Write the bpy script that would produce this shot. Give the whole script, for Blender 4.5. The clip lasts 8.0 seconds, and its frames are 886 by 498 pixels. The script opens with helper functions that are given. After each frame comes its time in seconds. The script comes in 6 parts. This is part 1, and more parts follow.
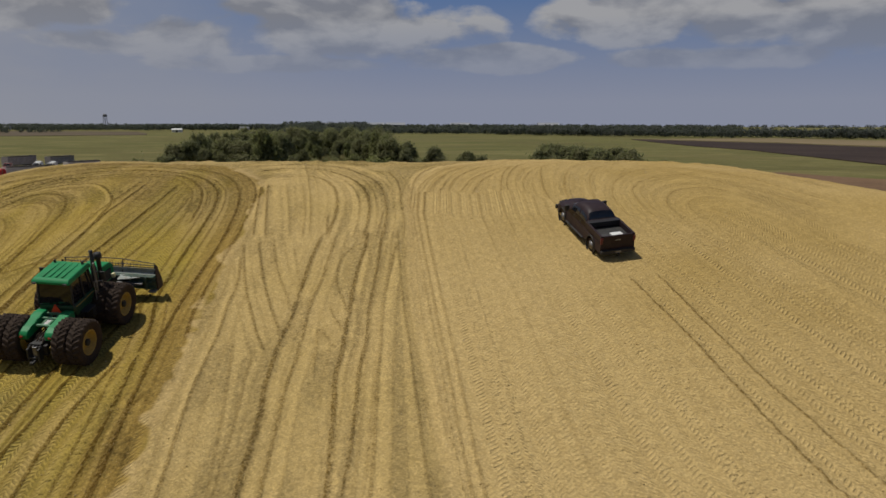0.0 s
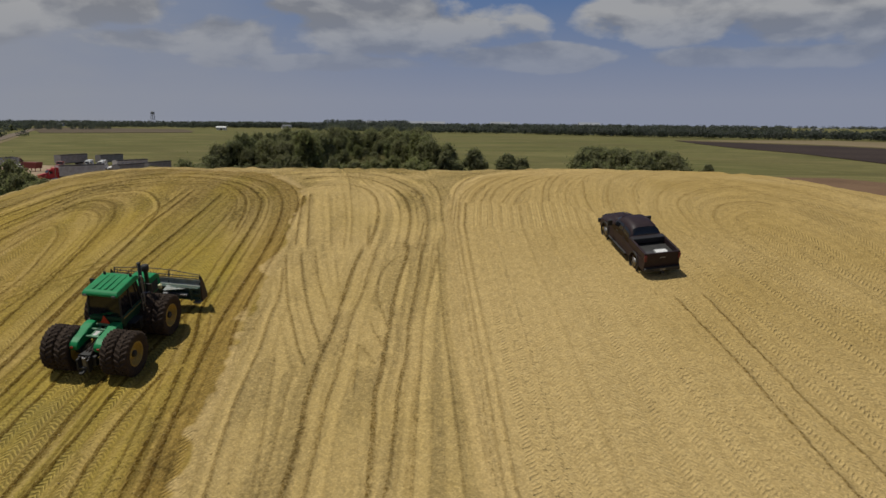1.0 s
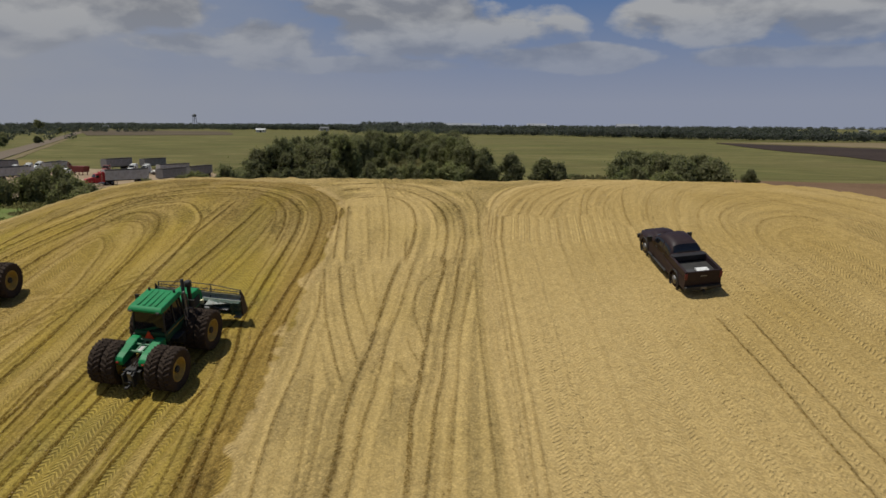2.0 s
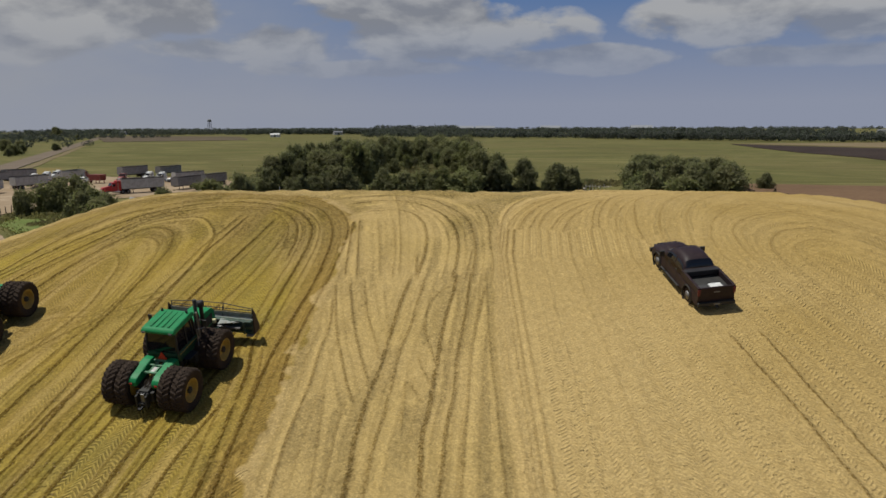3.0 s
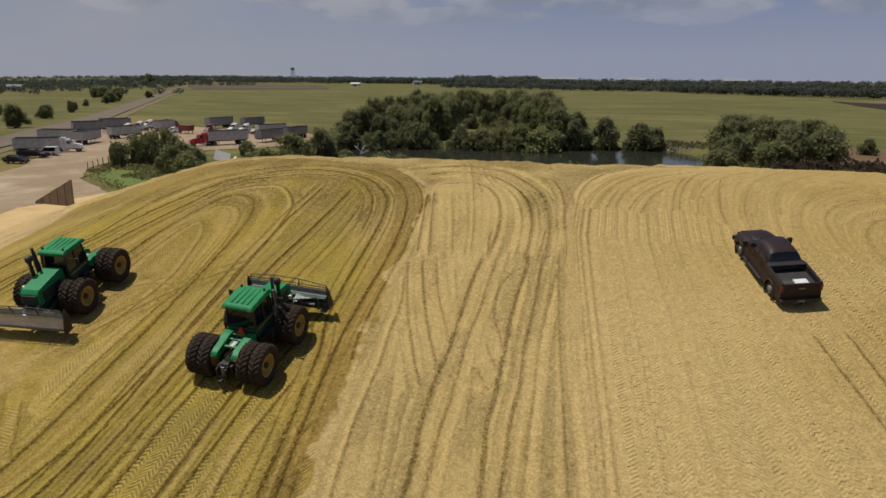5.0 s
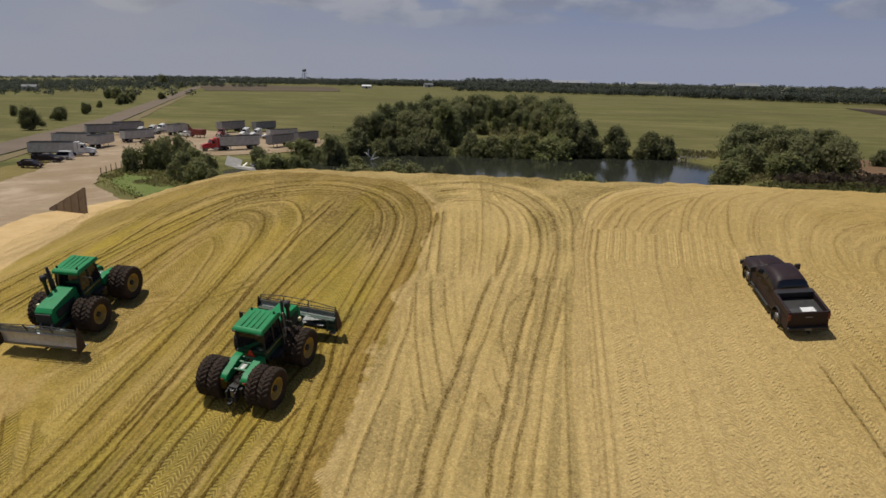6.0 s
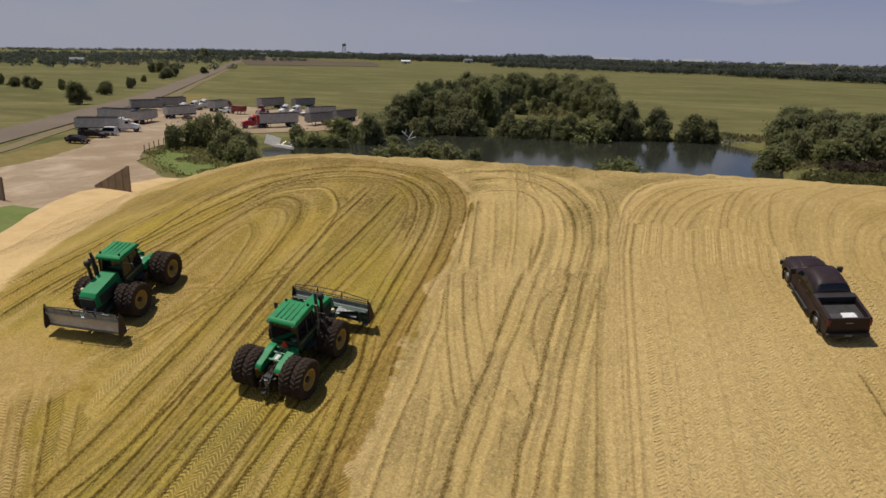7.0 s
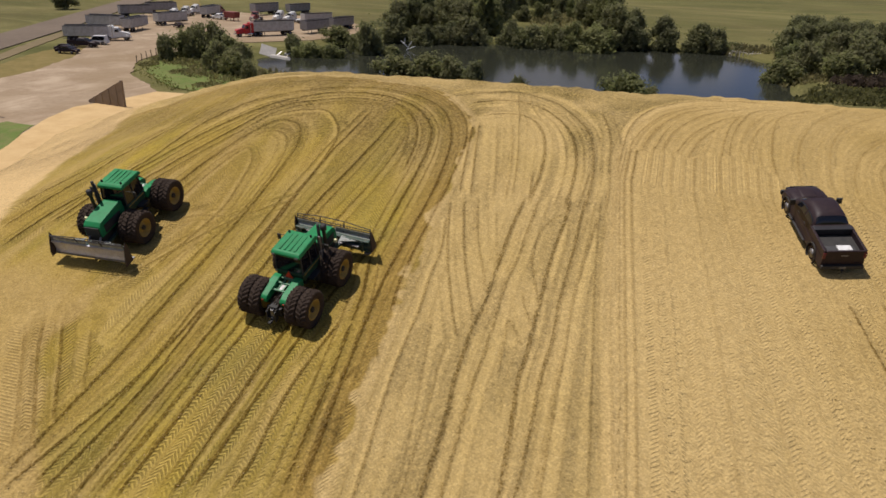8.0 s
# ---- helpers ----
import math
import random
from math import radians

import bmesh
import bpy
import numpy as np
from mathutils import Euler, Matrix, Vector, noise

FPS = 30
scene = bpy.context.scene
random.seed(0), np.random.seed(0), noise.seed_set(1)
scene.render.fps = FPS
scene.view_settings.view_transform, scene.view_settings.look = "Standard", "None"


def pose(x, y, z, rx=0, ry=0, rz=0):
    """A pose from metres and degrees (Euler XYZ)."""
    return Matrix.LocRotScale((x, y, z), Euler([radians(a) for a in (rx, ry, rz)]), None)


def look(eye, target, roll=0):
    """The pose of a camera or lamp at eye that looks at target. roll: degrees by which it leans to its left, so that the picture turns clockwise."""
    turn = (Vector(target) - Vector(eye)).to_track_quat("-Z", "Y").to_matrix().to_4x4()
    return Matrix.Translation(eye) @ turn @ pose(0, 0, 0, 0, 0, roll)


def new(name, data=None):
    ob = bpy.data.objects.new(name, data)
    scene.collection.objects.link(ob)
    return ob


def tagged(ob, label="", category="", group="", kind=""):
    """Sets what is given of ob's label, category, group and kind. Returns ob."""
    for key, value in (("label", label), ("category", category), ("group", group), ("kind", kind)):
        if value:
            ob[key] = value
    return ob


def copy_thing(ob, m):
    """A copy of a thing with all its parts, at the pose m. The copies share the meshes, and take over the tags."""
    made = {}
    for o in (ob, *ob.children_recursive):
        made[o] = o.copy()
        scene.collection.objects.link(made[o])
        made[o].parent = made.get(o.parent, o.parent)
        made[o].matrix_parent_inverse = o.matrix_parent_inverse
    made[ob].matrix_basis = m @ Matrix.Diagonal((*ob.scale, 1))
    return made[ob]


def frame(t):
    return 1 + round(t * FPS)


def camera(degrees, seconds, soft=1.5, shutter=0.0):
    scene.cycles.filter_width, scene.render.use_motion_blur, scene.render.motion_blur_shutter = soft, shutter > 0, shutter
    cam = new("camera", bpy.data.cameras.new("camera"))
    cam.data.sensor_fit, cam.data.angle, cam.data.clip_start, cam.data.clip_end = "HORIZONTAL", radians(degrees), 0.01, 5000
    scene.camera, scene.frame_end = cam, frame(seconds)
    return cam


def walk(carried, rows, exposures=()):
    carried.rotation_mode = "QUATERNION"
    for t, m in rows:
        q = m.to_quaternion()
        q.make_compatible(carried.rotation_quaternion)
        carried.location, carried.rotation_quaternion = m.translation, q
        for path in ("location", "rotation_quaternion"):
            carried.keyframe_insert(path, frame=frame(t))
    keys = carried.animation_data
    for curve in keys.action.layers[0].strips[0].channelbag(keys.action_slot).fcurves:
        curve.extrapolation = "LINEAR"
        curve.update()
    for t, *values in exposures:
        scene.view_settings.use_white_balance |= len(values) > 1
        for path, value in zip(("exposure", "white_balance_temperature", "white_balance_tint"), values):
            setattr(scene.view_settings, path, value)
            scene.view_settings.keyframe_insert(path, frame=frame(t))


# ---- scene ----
cam = camera(65.53, 8.0, soft=1.6)
# seconds, eye, yaw to the left, pitch up, lean
ROWS = [
    (0.0, -0.0, -0.0, 12.25, 0.01, -10.25, 0.1),
    (0.5, -0.11, 0.2, 12.61, 1.88, -10.29, 0.34),
    (1.0, -0.16, 0.29, 13.02, 3.2, -10.36, 0.45),
    (1.5, -0.2, 0.39, 13.43, 3.95, -10.36, 0.3),
    (1.7, -0.29, 0.39, 13.57, 4.84, -10.34, 0.35),
    (2.8, -0.14, 0.53, 14.35, 7.99, -10.03, 0.15),
    (3.0, -0.12, 0.56, 14.5, 7.37, -10.04, -0.19),
    (3.5, -0.04, 0.61, 14.85, 6.67, -11.33, -0.04),
    (4.0, -0.04, 0.71, 15.3, 6.44, -12.71, -0.6),
    (4.5, -0.16, 0.91, 15.71, 11.47, -13.86, 0.36),
    (4.7, -0.06, 0.94, 15.8, 13.19, -14.09, 0.58),
    (5.8, -0.03, 1.0, 16.95, 14.18, -13.97, 0.62),
    (6.0, -0.01, 0.96, 17.15, 14.51, -13.9, 0.96),
    (6.5, 0.05, 1.06, 17.63, 16.09, -14.05, 1.11),
    (7.0, 0.06, 1.18, 18.05, 17.55, -15.9, 1.43),
    (7.5, 0.01, 1.23, 18.5, 17.48, -18.94, 1.6),
    (8.0, -0.12, 1.25, 19.14, 17.25, -23.42, 1.7),
]


def aim(x, y, z, yaw, pitch, lean):
    a, b = radians(yaw), radians(pitch)
    ahead = Vector((-math.sin(a) * math.cos(b), math.cos(a) * math.cos(b), math.sin(b)))
    return look((x, y, z), Vector((x, y, z)) + ahead, lean)


walk(cam, [(row[0], aim(*row[1:])) for row in ROWS], [(0.0, -0.38, 6500, 10), (1.5, -0.31, 6450, 8), (3.0, -0.21, 6450, 8), (4.7, -0.18, 6500, 10), (7.0, -0.11, 6500, 13), (8.0, -0.02, 6500, 17)])

# ---- world and sun ----
SUN_EL, SUN_AZ = radians(71), math.atan2(-1.0, 0.02)   # azimuth from +y, to the right
SUN_DIR = Vector((math.sin(SUN_AZ) * math.cos(SUN_EL), math.cos(SUN_AZ) * math.cos(SUN_EL), math.sin(SUN_EL)))


def N(nt, kind, **values):
    """A node of that kind; values set its inputs (by name or i0, i1, ...) ."""
    n = nt.nodes.new(kind)
    for key, v in values.items():
        target = None
        if key[0] == "i" and key[1:].isdigit():
            target = n.inputs[int(key[1:])]
        elif key in n.inputs:
            target = n.inputs[key]
        if isinstance(v, bpy.types.NodeSocket):
            nt.links.new(v, target)
        else:
            target.default_value = v
    return n


def math_node(nt, op, a, b=0.0, c=0.0, clamp=False):
    n = N(nt, "ShaderNodeMath", i0=a, i1=b, i2=c)
    n.operation = op
    n.use_clamp = clamp
    return n.outputs[0]


def ramp(nt, fac, *stops):
    n = nt.nodes.new("ShaderNodeValToRGB")
    nt.links.new(fac, n.inputs[0])
    els = n.color_ramp.elements
    while len(els) < len(stops):
        els.new(0.5)
    for e, (p, c) in zip(els, stops):
        e.position, e.color = p, (*c, 1) if len(c) == 3 else c
    return n.outputs[0]


def mix(nt, fac, a, b, blend="MIX"):
    n = nt.nodes.new("ShaderNodeMix")
    n.data_type, n.blend_type = "RGBA", blend
    for sock, v in ((n.inputs[0], fac), (n.inputs[6], a), (n.inputs[7], b)):
        if isinstance(v, bpy.types.NodeSocket):
            nt.links.new(v, sock)
        else:
            sock.default_value = v if not isinstance(v, tuple) else (*v, 1)
    return n.outputs[2]


world = bpy.data.worlds.new("sky")
scene.world = world
world.use_nodes = True
wt = world.node_tree
wt.nodes.clear()
sky = wt.nodes.new("ShaderNodeTexSky")
sky.sky_type, sky.sun_disc, sky.sun_elevation, sky.sun_rotation = "NISHITA", False, SUN_EL, SUN_AZ
sky.air_density, sky.dust_density, sky.ozone_density, sky.altitude = 1.3, 2.5, 1.0, 150.0
tc = N(wt, "ShaderNodeTexCoord")
sep = N(wt, "ShaderNodeSeparateXYZ", i0=tc.outputs["Generated"])
up = math_node(wt, "MAXIMUM", sep.outputs[2], 0.0)
puffs = N(wt, "ShaderNodeMapping", Vector=tc.outputs["Generated"], Location=(0.31, 0.12, 0.0), Scale=(1.0, 1.0, 2.3)).outputs[0]
above = N(wt, "ShaderNodeMapping", Vector=tc.outputs["Generated"], Location=(0.31, 0.12, 0.055), Scale=(1.0, 1.0, 2.3)).outputs[0]
big = N(wt, "ShaderNodeTexNoise", Vector=puffs, Scale=5.6, Detail=9.0, Roughness=0.52, Distortion=0.15).outputs[0]
higher = N(wt, "ShaderNodeTexNoise", Vector=above, Scale=5.6, Detail=9.0, Roughness=0.52, Distortion=0.15).outputs[0]
# heaps of cloud low over the fields ahead: bearing, height, half breadth, half depth, in degrees; loose cover elsewhere
bearing = math_node(wt, "MULTIPLY", math_node(wt, "ARCTAN2", sep.outputs[0], sep.outputs[1]), 57.3)
height = math_node(wt, "MULTIPLY", math_node(wt, "ARCSINE", sep.outputs[2]), 57.3)
heaps = None
for az, el, wide, deep in ((-8.5, 7.9, 10.5, 2.7), (-19.5, 6.3, 5.5, 1.7), (14.0, 8.4, 6.2, 2.1), (22.8, 7.6, 4.4, 2.2), (31.0, 6.9, 6.0, 2.4), (-31.0, 8.2, 7.5, 1.9), (-26.0, 5.8, 4.5, 1.0), (3.0, 5.2, 7.0, 1.0), (-39.0, 6.8, 7.0, 2.2), (22.0, 5.0, 8.0, 0.9), (-14.0, 4.6, 9.0, 0.8)):
    dx = math_node(wt, "DIVIDE", math_node(wt, "SUBTRACT", bearing, az), wide)
    dy = math_node(wt, "DIVIDE", math_node(wt, "SUBTRACT", height, el), deep)
    one = math_node(wt, "SUBTRACT", 1.0, math_node(wt, "ADD", math_node(wt, "MULTIPLY", dx, dx), math_node(wt, "MULTIPLY", dy, dy)))
    heaps = one if heaps is None else math_node(wt, "MAXIMUM", heaps, one)
heaps = math_node(wt, "MAXIMUM", heaps, -1.2)
ragged = math_node(wt, "MULTIPLY_ADD", math_node(wt, "SUBTRACT", big, 0.5), 5.5, heaps)
near_cover = ramp(wt, math_node(wt, "MULTIPLY_ADD", ragged, 0.5, 0.5), (0.42, (0, 0, 0)), (0.66, (1, 1, 1)))
loose_cover = ramp(wt, big, (0.55, (0, 0, 0)), (0.66, (1, 1, 1)))
aside = math_node(wt, "MULTIPLY_ADD", height, 0.25, -2.75, clamp=True)
aside = math_node(wt, "MAXIMUM", aside, math_node(wt, "MULTIPLY_ADD", math_node(wt, "ABSOLUTE", bearing), 0.1, -4.4, clamp=True))
cover = mix(wt, aside, near_cover, loose_cover)
# tops of the clouds are bright, their undersides grey
body = math_node(wt, "MULTIPLY_ADD", math_node(wt, "SUBTRACT", big, higher), 3.2, 0.5)
shade = ramp(wt, body, (0.25, (3.4, 3.5, 3.9)), (0.68, (6.1, 6.05, 6.1)))
# the blue deepens overhead
overhead = math_node(wt, "MULTIPLY_ADD", up, 2.2, -0.45, clamp=True)
blue = mix(wt, 0.8, sky.outputs[0], mix(wt, overhead, (1.15, 2.3, 5.3), (0.40, 0.85, 2.2)))
blue = mix(wt, math_node(wt, "MULTIPLY", overhead, 0.6), blue, (0.40, 0.85, 2.2))
# clouds thin out into haze towards the horizon
lift = math_node(wt, "MULTIPLY_ADD", up, 10.0, -0.45, clamp=True)
cov = math_node(wt, "MULTIPLY", math_node(wt, "MULTIPLY", cover, 0.9), lift)
haze_f = math_node(wt, "SUBTRACT", 1.0, math_node(wt, "MULTIPLY_ADD", up, 7.0, -0.22, clamp=True))
hazy = mix(wt, haze_f, blue, (3.95, 4.32, 5.62))
# a thin white veil lies over the west
veil = math_node(wt, "MULTIPLY", math_node(wt, "MULTIPLY_ADD", bearing, -0.034, -0.15, clamp=True), math_node(wt, "MULTIPLY_ADD", big, 1.2, 0.15, clamp=True))
hazy = mix(wt, veil, hazy, (4.55, 4.72, 5.35))
cloudy = mix(wt, cov, hazy, shade)
bg = N(wt, "ShaderNodeBackground", Color=cloudy, Strength=0.074)
wt.links.new(bg.outputs[0], N(wt, "ShaderNodeOutputWorld").inputs[0])

sun_data = bpy.data.lights.new("sun", "SUN")
sun_data.energy, sun_data.angle, sun_data.color = 4.1, radians(0.6), (1.0, 0.96, 0.875)
sun = new("sun", sun_data)
sun.matrix_world = look((0, 0, 60), Vector((0, 0, 60)) - SUN_DIR)

# ---- materials ----
def material(name, rough=0.8, metal=0.0):
    m = bpy.data.materials.new(name)
    m.use_nodes = True
    nt = m.node_tree
    b = nt.nodes["Principled BSDF"]
    b.inputs["Roughness"].default_value, b.inputs["Metallic"].default_value = rough, metal
    return m, nt, b


def bump(nt, b, height, strength, distance):
    n = N(nt, "ShaderNodeBump", Strength=strength, Distance=distance, Height=height)
    nt.links.new(n.outputs[0], b.inputs["Normal"])


def coords(nt, world_space=False):
    return N(nt, "ShaderNodeNewGeometry").outputs["Position"] if world_space else N(nt, "ShaderNodeTexCoord").outputs["Object"]


def mottled(name, dark, light, scale, rough=0.85, metal=0.0, bump_by=0.0, fine=9.0, grime=None, world_space=False):
    """A surface of two tones at two scales, with relief."""
    m, nt, b = material(name, rough, metal)
    p = coords(nt, world_space)
    a = N(nt, "ShaderNodeTexNoise", Vector=p, Scale=scale, Detail=5.0, Roughness=0.6).outputs[0]
    f = N(nt, "ShaderNodeTexNoise", Vector=p, Scale=scale * fine, Detail=4.0, Roughness=0.65).outputs[0]
    fac = math_node(nt, "ADD", math_node(nt, "MULTIPLY", a, 0.55), math_node(nt, "MULTIPLY", f, 0.45))
    col = ramp(nt, fac, (0.34, dark), (0.66, light))
    if grime:
        g = N(nt, "ShaderNodeTexNoise", Vector=p, Scale=scale * 2.3, Detail=6.0, Roughness=0.7).outputs[0]
        col = mix(nt, ramp(nt, g, (0.45, (0, 0, 0)), (0.7, (0.7, 0.7, 0.7))), col, grime)
    nt.links.new(col, b.inputs["Base Color"])
    if world_space:
        b.inputs["Specular IOR Level"].default_value = 0.08
    if bump_by:
        bump(nt, b, f, 0.6, bump_by)
    return m


M_GREEN = mottled("green tractor paint", (0.006, 0.185, 0.058), (0.010, 0.235, 0.078), 1.5, 0.5, grime=(0.02, 0.15, 0.05))
M_GREEN.node_tree.nodes["Principled BSDF"].inputs["Specular IOR Level"].default_value = 0.25
M_DKGREEN = mottled("weathered blade paint", (0.018, 0.045, 0.035), (0.035, 0.085, 0.06), 2.0, 0.55, grime=(0.10, 0.08, 0.045))
M_YELLOW = mottled("yellow wheel paint", (0.36, 0.23, 0.035), (0.50, 0.33, 0.06), 3.0, 0.65, grime=(0.22, 0.14, 0.05))
M_RUBBER = mottled("dusty tyre rubber", (0.026, 0.018, 0.014), (0.055, 0.038, 0.028), 4.0, 0.9, bump_by=0.01, grime=(0.060, 0.040, 0.025))
M_RUBBER.node_tree.nodes["Principled BSDF"].inputs["Specular IOR Level"].default_value = 0.2
M_STEEL = mottled("scuffed grey steel", (0.14, 0.14, 0.145), (0.27, 0.27, 0.28), 2.0, 0.5, 0.5, grime=(0.18, 0.14, 0.09))
M_IRON = mottled("dark chassis iron", (0.012, 0.012, 0.012), (0.035, 0.032, 0.028), 3.0, 0.7)
M_BLACK = mottled("black truck paint", (0.020, 0.012, 0.014), (0.031, 0.019, 0.022), 1.5, 0.50, grime=(0.042, 0.026, 0.026))
M_BLACK.node_tree.nodes["Principled BSDF"].inputs["Specular IOR Level"].default_value = 0.2
M_GLASS = mottled("dark tinted glass", (0.006, 0.007, 0.010), (0.010, 0.011, 0.014), 1.0, 0.06)
M_WHITE = mottled("white vehicle paint", (0.62, 0.62, 0.60), (0.78, 0.78, 0.76), 1.2, 0.4, grime=(0.45, 0.42, 0.37))
M_RED = mottled("red vehicle paint", (0.34, 0.014, 0.014), (0.46, 0.022, 0.02), 1.5, 0.35)
M_MAROON = mottled("faded maroon paint", (0.15, 0.022, 0.018), (0.22, 0.04, 0.03), 1.5, 0.5)
M_GREY = mottled("grey trailer panels", (0.42, 0.41, 0.40), (0.58, 0.57, 0.56), 0.8, 0.5, 0.3, grime=(0.28, 0.25, 0.21))
M_TARP = mottled("dark roll tarp", (0.05, 0.045, 0.045), (0.10, 0.09, 0.085), 1.5, 0.8)
M_CHROME = mottled("bright metal", (0.5, 0.5, 0.5), (0.7, 0.7, 0.7), 3.0, 0.25, 0.9)
M_LAMP = mottled("red lamp lens", (0.30, 0.01, 0.01), (0.42, 0.015, 0.012), 3.0, 0.3)
M_ORANGE = mottled("orange reflector", (0.75, 0.06, 0.02), (0.85, 0.09, 0.03), 3.0, 0.4)
M_CONCRETE = mottled("weathered brown panel", (0.16, 0.12, 0.085), (0.27, 0.21, 0.15), 0.7, 0.9, bump_by=0.02)
M_BARK = mottled("bark", (0.05, 0.04, 0.03), (0.12, 0.10, 0.08), 4.0, 0.95)

# ---- ground, pile, water, road ----
def add_attr(me, name, values):
    a = me.attributes.new(name, "FLOAT", "POINT")
    a.data.foreach_set("value", np.asarray(values, np.float32).ravel())


def sheet(name, xs, ys, z, mat, smooth=True):
    """A grid mesh over the lines xs and ys with the heights z[y, x]."""
    nx, ny = len(xs), len(ys)
    gx, gy = np.meshgrid(xs, ys)
    co = np.stack([gx, gy, z], -1).reshape(-1, 3)
    i = np.arange(nx * ny).reshape(ny, nx)
    quads = np.stack([i[:-1, :-1], i[:-1, 1:], i[1:, 1:], i[1:, :-1]], -1).reshape(-1, 4)
    me = bpy.data.meshes.new(name)
    me.vertices.add(len(co))
    me.vertices.foreach_set("co", co.astype(np.float32).ravel())
    me.loops.add(quads.size)
    me.loops.foreach_set("vertex_index", quads.astype(np.int32).ravel())
    me.polygons.add(len(quads))
    me.polygons.foreach_set("loop_start", np.arange(0, quads.size, 4, dtype=np.int32))
    me.polygons.foreach_set("use_smooth", np.full(len(quads), smooth))
    me.update(calc_edges=True)
    me.materials.append(mat)
    return new(name, me)


def smin(a, b, k):
    h = np.clip(0.5 + 0.5 * (b - a) / k, 0, 1)
    return b + (a - b) * h - k * h * (1 - h)


def step(a, b, v):
    t = np.clip((v - a) / (b - a), 0, 1)
    return t * t * (3 - 2 * t)


LAT = np.random.RandomState(5).rand(64, 64)


def wave(x, y, cell, seed=0):
    """Smooth value noise, 0 to 1, for arrays."""
    u, v = np.asarray(x, float) / cell + 17.3 * seed, np.asarray(y, float) / cell + 9.7 * seed
    iu, iv = np.floor(u).astype(int), np.floor(v).astype(int)
    fu, fv = u - iu, v - iv
    fu, fv = fu * fu * (3 - 2 * fu), fv * fv * (3 - 2 * fv)
    g = lambda a, b: LAT[(iv + b) % 64, (iu + a) % 64]
    return (g(0, 0) * (1 - fu) + g(1, 0) * fu) * (1 - fv) + (g(0, 1) * (1 - fu) + g(1, 1) * fu) * fv


def pile_height(x, y):
    """The silage pile: a long drive-up ramp, a flat crest, a long left side, a rounded right side and a steep back."""
    yy = y - 0.09 * np.minimum(x + 8, 0)
    front = np.interp(yy, [0, 15, 22.5, 29, 38.6, 41.3, 45, 48.5, 52.5, 57, 90], [-1.2, 0.1, 1.7, 3.35, 5.95, 6.75, 7.7, 8.5, 9.1, 9.45, 9.6])
    left = 0.37 * (0.91 * (x + 56) + 0.41 * (y - 46))
    right = 9.6 - 0.006 * np.maximum(x - 13, 0) ** 2 - 0.02 * np.maximum(x - 40, 0) ** 2
    back = 9.5 - 0.75 * (y - (60.0 + 0.07 * x - 0.0035 * np.maximum(-x - 14, 0) ** 2))
    h = smin(smin(front, left, 2.2), smin(right, back, 1.6), 1.0)
    return h + 0.22 * (wave(x, y, 9.0, 1) - 0.5) + 0.10 * (wave(x, y, 3.0, 2) - 0.5)


# edges of wheel tracks: depth, print of the lugs, width, and the way they take
TRACKS = []


def track(deep, lug, wide, *way):
    TRACKS.append((deep, lug, wide, way))


# damp side: passes that sweep up, turn over the crest and come back
track(0.7, 0.7, 1.0, (-35.9, 29.0), (-35.5, 33.0), (-32.6, 47.5), (-30.5, 49.9), (-23.4, 53.9), (-19.4, 53.8), (-15.7, 51.1), (-13.5, 48.2), (-12.3, 45.2), (-11.8, 41.5), (-11.6, 33.6), (-11.4, 30.4), (-11.0, 28.0))
track(0.6, 0.9, 1.0, (-38.6, 27.0), (-37.5, 31.3), (-36.8, 34.3), (-35.7, 37.8), (-34.6, 43.0))
track(0.8, 0.3, 1.0, (-33.9, 27.2), (-33.7, 31.2), (-32.7, 33.9), (-31.9, 37.2), (-31.6, 42.4), (-30.2, 46.1), (-27.4, 48.9), (-24.5, 50.9), (-21.2, 52.1), (-17.9, 51.0), (-15.1, 48.6), (-13.6, 45.8), (-12.8, 42.7), (-12.4, 38.8), (-12.3, 31.3), (-12.0, 27.7), (-10.6, 18.2))
track(0.9, 0.3, 1.0, (-32.9, 29.8), (-32.3, 33.4), (-30.4, 40.7), (-29.0, 44.2), (-27.2, 46.8), (-23.9, 49.7), (-20.4, 50.3), (-17.3, 48.6), (-15.1, 45.8), (-14.2, 42.6), (-13.6, 32.1), (-12.9, 29.1), (-11.2, 18.0))
track(0.8, 0.3, 1.0, (-31.2, 29.4), (-30.9, 32.7), (-28.2, 42.2), (-27.0, 45.6), (-24.8, 47.6), (-21.8, 49.1), (-18.9, 48.8), (-16.4, 46.3), (-15.3, 43.5), (-14.8, 40.0))
track(0.5, 0.2, 1.1, (-27.8, 30.5), (-28.0, 33.8), (-27.3, 39.4), (-26.7, 42.0), (-25.6, 43.9), (-24.2, 43.6), (-23.2, 42.1), (-22.6, 40.0), (-22.3, 37.3), (-21.7, 15.6))
track(0.6, 0.2, 1.0, (-26.7, 44.3), (-25.1, 45.6), (-23.3, 46.1), (-21.6, 44.5), (-20.7, 42.8), (-20.3, 40.8), (-20.1, 22.3), (-21.3, 15.2))
track(0.35, 0.5, 1.0, (-26.7, 33.0), (-26.7, 35.4), (-26.4, 38.0), (-25.8, 39.8), (-24.7, 38.4), (-24.1, 36.0), (-23.7, 33.3), (-24.3, 27.9))
track(0.35, 0.4, 1.0, (-26.8, 41.5), (-25.1, 42.3), (-24.0, 41.6), (-22.9, 39.0), (-22.4, 32.9), (-22.7, 30.0), (-22.8, 22.9))
